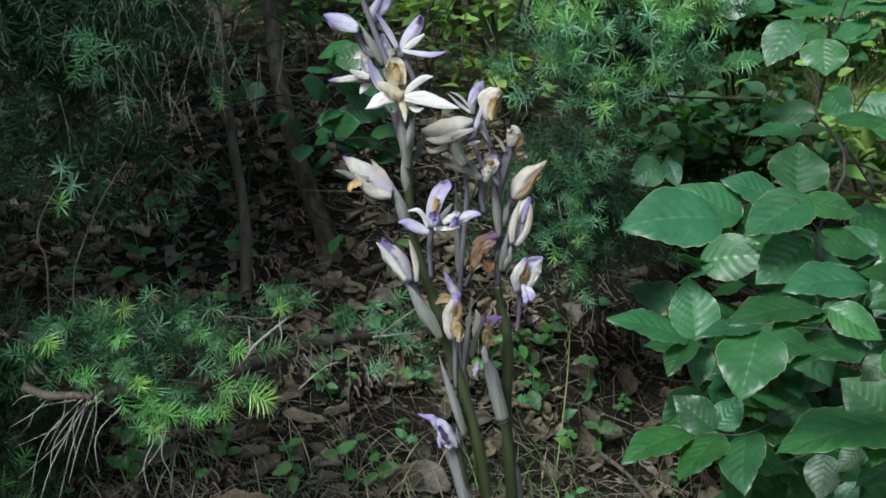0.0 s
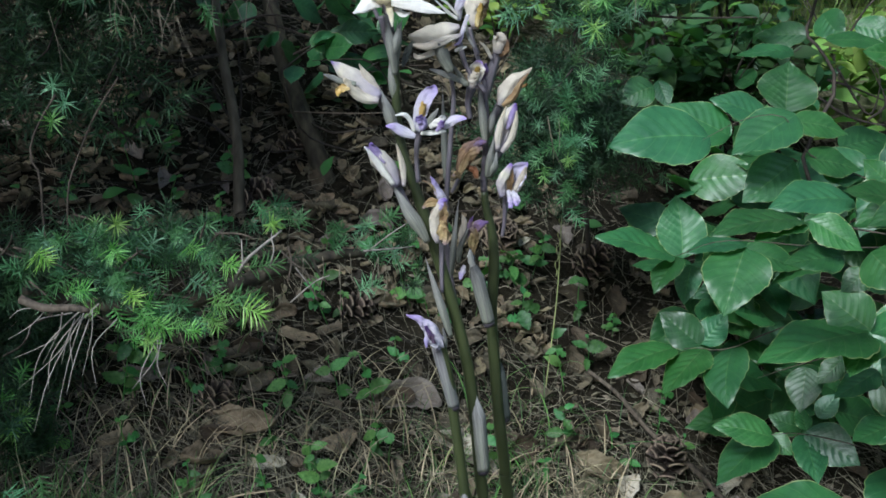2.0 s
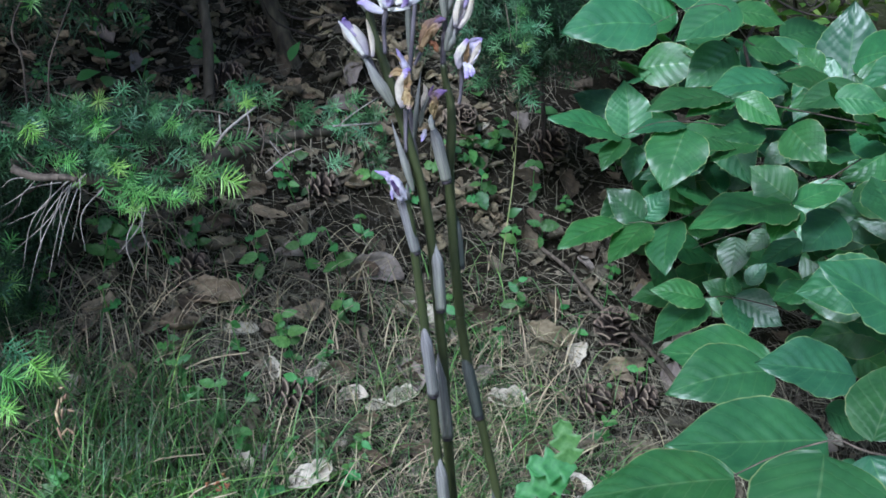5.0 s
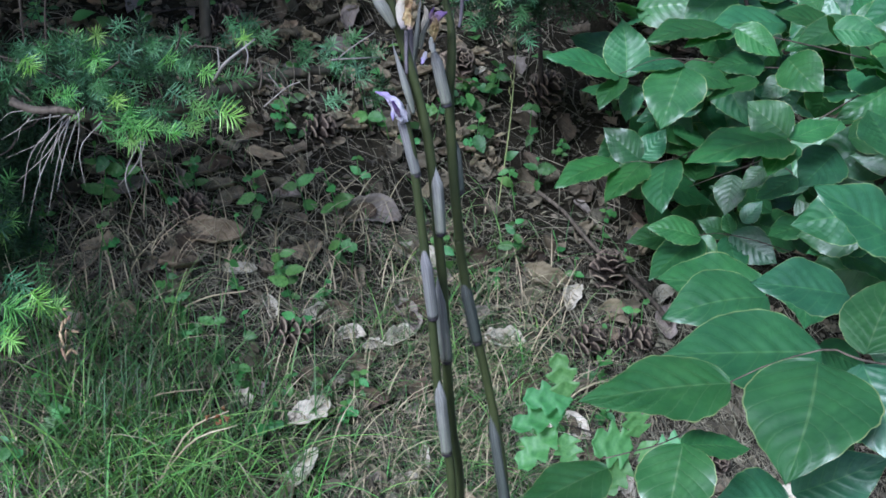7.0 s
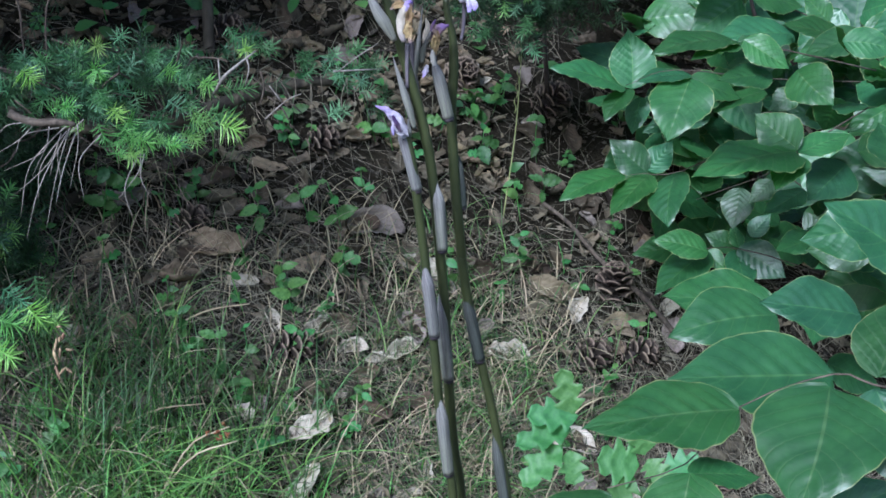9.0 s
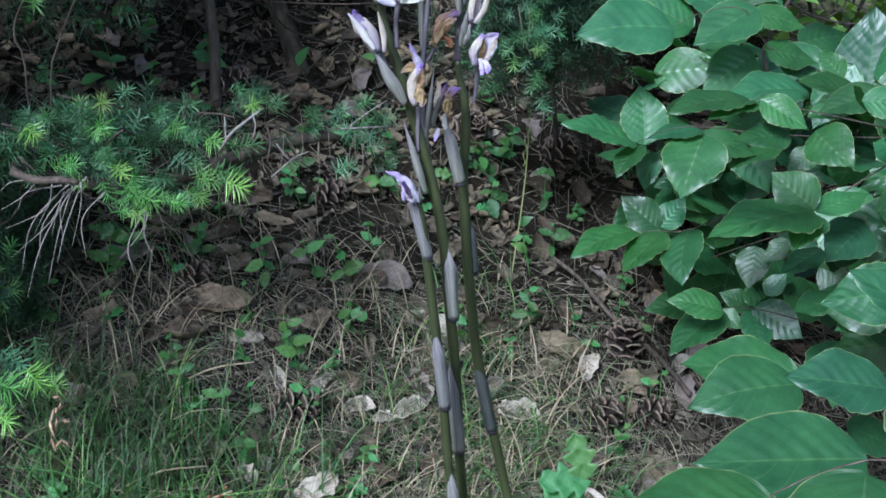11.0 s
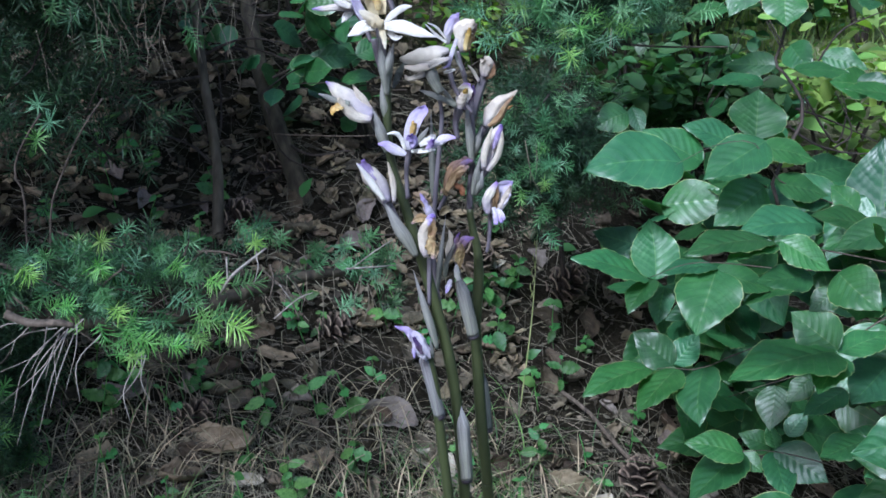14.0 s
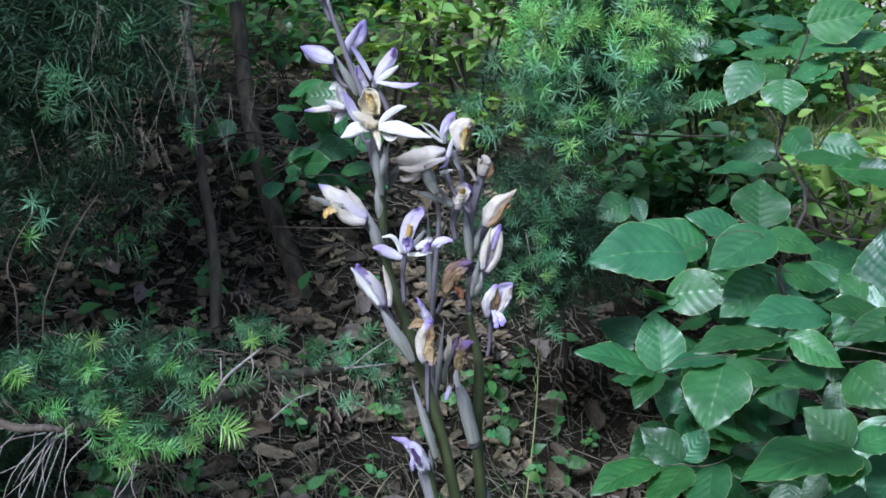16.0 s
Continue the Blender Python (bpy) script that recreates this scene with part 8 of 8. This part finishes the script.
organ(f, "sepal", BRACT, -0.6, 0.05, [(0.0217, 0.4960, 0.3734, 0.0026), (0.0140, 0.4950, 0.3771, 0.0031), (0.0078, 0.4940, 0.3797, 0.0026), (0.0031, 0.4930, 0.3812, 0.0004)])
organ(f, "petal", BRACT, -0.6, 0.05, [(0.0207, 0.4980, 0.3741, 0.0016), (0.0167, 0.4965, 0.3789, 0.0021), (0.0120, 0.4950, 0.3847, 0.0004)])
organ(f, "petal", VIOLET_DARK, -0.8, 0.12, [(0.0273, 0.5030, 0.3738, 0.0021), (0.0293, 0.5015, 0.3788, 0.0032), (0.0298, 0.5000, 0.3828, 0.0008)])
organ(f, "lip", CREAM_PETAL, -1.2, 0.12, [(0.0230, 0.4960, 0.3718, 0.0031), (0.0237, 0.4945, 0.3762, 0.0052), (0.0247, 0.4930, 0.3796, 0.0034)])
organ(f, "column", YELLOW, -1.2, 0.15, [(0.0244, 0.4980, 0.3762, 0.0021), (0.0254, 0.4965, 0.3796, 0.0034), (0.0264, 0.4950, 0.3819, 0.0010)])

f = flower(C, "brownish cream closed flower", [(0.0310, 0.5140, 0.3447, 0.0013), (0.0338, 0.5140, 0.3531, 0.0019), (0.0373, 0.5140, 0.3603, 0.0022)])
organ(f, "sepal", CREAM_PETAL, -1.3, 0.08, [(0.0370, 0.5090, 0.3610, 0.0043), (0.0399, 0.5082, 0.3671, 0.0091), (0.0439, 0.5075, 0.3732, 0.0091), (0.0484, 0.5068, 0.3765, 0.0040), (0.0523, 0.5060, 0.3798, 0.0005)])
organ(f, "sepal", WILTED, -1.0, 0.10, [(0.0382, 0.5060, 0.3615, 0.0021), (0.0432, 0.5050, 0.3662, 0.0037), (0.0466, 0.5040, 0.3726, 0.0026), (0.0502, 0.5030, 0.3773, 0.0005)])
organ(f, "sepal", CREAM_PETAL, 1.1, 0.05, [(0.0376, 0.5140, 0.3603, 0.0038), (0.0416, 0.5125, 0.3680, 0.0091), (0.0477, 0.5110, 0.3750, 0.0032)])
organ(f, "lip", RUST, -0.8, 0.15, [(0.0460, 0.5100, 0.3700, 0.0016), (0.0488, 0.5085, 0.3708, 0.0016), (0.0503, 0.5070, 0.3721, 0.0005)])

f = flower(C, "closed pale flower with a bright violet tip", [(0.0319, 0.5100, 0.3275, 0.0013), (0.0336, 0.5100, 0.3332, 0.0019), (0.0369, 0.5100, 0.3388, 0.0024)])
organ(f, "sepal", VIOLET_TIP, -1.3, 0.06, [(0.0365, 0.5050, 0.3393, 0.0042), (0.0386, 0.5042, 0.3472, 0.0090), (0.0415, 0.5035, 0.3556, 0.0082), (0.0438, 0.5028, 0.3617, 0.0026), (0.0443, 0.5020, 0.3632, 0.0005)])
organ(f, "sepal", CREAM_PETAL, -1.0, 0.06, [(0.0358, 0.5020, 0.3408, 0.0021), (0.0363, 0.5010, 0.3490, 0.0037), (0.0386, 0.5000, 0.3590, 0.0016), (0.0396, 0.4990, 0.3622, 0.0004)])
organ(f, "sepal", CREAM_PETAL, -1.0, 0.06, [(0.0377, 0.5020, 0.3394, 0.0021), (0.0422, 0.5010, 0.3465, 0.0034), (0.0442, 0.5000, 0.3546, 0.0026), (0.0446, 0.4990, 0.3602, 0.0005)])
organ(f, "petal", VIOLET, -1.1, 0.06, [(0.0402, 0.5030, 0.3505, 0.0013), (0.0419, 0.5020, 0.3564, 0.0040), (0.0437, 0.5010, 0.3615, 0.0024), (0.0441, 0.5000, 0.3633, 0.0008)])

f = flower(C, "half-withered violet-rimmed flower with a hanging lip", [(0.0382, 0.5040, 0.2962, 0.0008), (0.0393, 0.5040, 0.3040, 0.0009), (0.0398, 0.5040, 0.3176, 0.0013)])
organ(f, "sepal", VIOLET_TIP, -1.0, 0.10, [(0.0380, 0.4980, 0.3179, 0.0026), (0.0371, 0.4970, 0.3257, 0.0052), (0.0395, 0.4960, 0.3314, 0.0044), (0.0420, 0.4950, 0.3352, 0.0016)])
organ(f, "sepal", LILAC_PETAL, 0.8, 0.10, [(0.0407, 0.5010, 0.3173, 0.0037), (0.0436, 0.5002, 0.3248, 0.0095), (0.0462, 0.4995, 0.3305, 0.0094), (0.0493, 0.4988, 0.3337, 0.0031), (0.0503, 0.4980, 0.3347, 0.0008)])
organ(f, "sepal", CREAM_PETAL, -0.8, 0.12, [(0.0427, 0.4990, 0.3184, 0.0026), (0.0458, 0.4980, 0.3239, 0.0042), (0.0484, 0.4970, 0.3305, 0.0026), (0.0491, 0.4960, 0.3335, 0.0008)])
organ(f, "petal", WILTED, 0.8, 0.15, [(0.0411, 0.4990, 0.3206, 0.0026), (0.0417, 0.4975, 0.3269, 0.0031), (0.0421, 0.4960, 0.3330, 0.0016)])
organ(f, "lip", LILAC_PETAL, -0.9, 0.15, [(0.0404, 0.4940, 0.3225, 0.0021), (0.0417, 0.4925, 0.3185, 0.0034), (0.0416, 0.4910, 0.3142, 0.0021)])
organ(f, "lip", LILAC_PETAL, -0.9, 0.15, [(0.0423, 0.4940, 0.3219, 0.0021), (0.0443, 0.4925, 0.3184, 0.0039), (0.0442, 0.4910, 0.3152, 0.0013)])


bract(D, (0.0129, 0.4680, 0.2211), (0.0044, 0.4680, 0.2552), 0.0060, SHEATH_LILAC, taper=0.85)
bract(D, (0.0119, 0.4770, 0.2533), (0.0001, 0.4770, 0.2944), 0.0042, foot=0.5)
bract(A, (0.0278, 0.4840, 0.1778), (0.0244, 0.4840, 0.2213), 0.0072, open_side=(0.8, 1, 0))
bract(A, (0.0327, 0.4840, 0.0902), (0.0266, 0.4840, 0.1489), 0.0075, open_side=(0.8, 1, 0))
bract(D, (0.0231, 0.4670, 0.1300), (0.0172, 0.4670, 0.1790), 0.0071, SHEATH_LILAC)
bract(D, (0.0326, 0.4670, 0.0323), (0.0263, 0.4670, 0.0908), 0.0074)
bract(C, (0.0312, 0.4970, 0.2536), (0.0225, 0.4970, 0.2886), 0.0068)
bract(C, (0.0406, 0.5150, 0.1923), (0.0369, 0.5150, 0.2274), 0.0070, BRACT_DARK, open_side=(-1, 0.5, 0))
bract(C, (0.0538, 0.5110, 0.0883), (0.0431, 0.5110, 0.1371), 0.0075, BRACT_DARK, open_side=(-0.6, 1, 0))
bract(C, (0.0765, 0.5110, -0.0394), (0.0643, 0.5110, 0.0353), 0.0078, BRACT_DARK, open_side=(-0.6, 1, 0))
bract(A, (-0.0129, 0.4850, 0.3680), (-0.0150, 0.4850, 0.3875), 0.0048, open_side=(1, 0.5, 0), foot=0.5)
bract(A, (-0.0125, 0.4800, 0.3805), (-0.0164, 0.4800, 0.4108), 0.0046, open_side=(1, 0.5, 0), foot=0.5)
bract(A, (-0.0120, 0.4830, 0.3851), (-0.0111, 0.4830, 0.4042), 0.0042, open_side=(-1, 0.5, 0), foot=0.5)
bract(C, (0.0301, 0.5070, 0.3429), (0.0264, 0.5070, 0.3759), 0.0042, foot=0.5)
bract(C, (0.0307, 0.5070, 0.3260), (0.0345, 0.5070, 0.3484), 0.004, open_side=(-1, 0.5, 0), foot=0.5)
bract(A, (0.0105, 0.5150, 0.3214), (0.0092, 0.5150, 0.3699), 0.0036, foot=0.5)
bract(A, (0.0109, 0.5050, 0.2661), (0.0168, 0.5050, 0.3154), 0.0034, foot=0.5)
for low, tip, wide in (((-0.0123, 0.4740, 0.3537), (-0.0194, 0.4740, 0.3759), 0.0060),
    ((0.0013, 0.4730, 0.3028), (-0.0157, 0.4730, 0.3335), 0.0065),
    ((-0.0138, 0.4800, 0.3876), (-0.0085, 0.4800, 0.4057), 0.0048),
    ((-0.0228, 0.4860, 0.4264), (-0.0333, 0.4860, 0.4463), 0.0041),
    ((0.0303, 0.5100, 0.3445), (0.0357, 0.5100, 0.3611), 0.0048),
    ((0.0318, 0.5080, 0.3258), (0.0362, 0.5080, 0.3398), 0.0053)):
    bract(A, low, tip, wide, open_side=(1, 0.5, 0), foot=0.4)
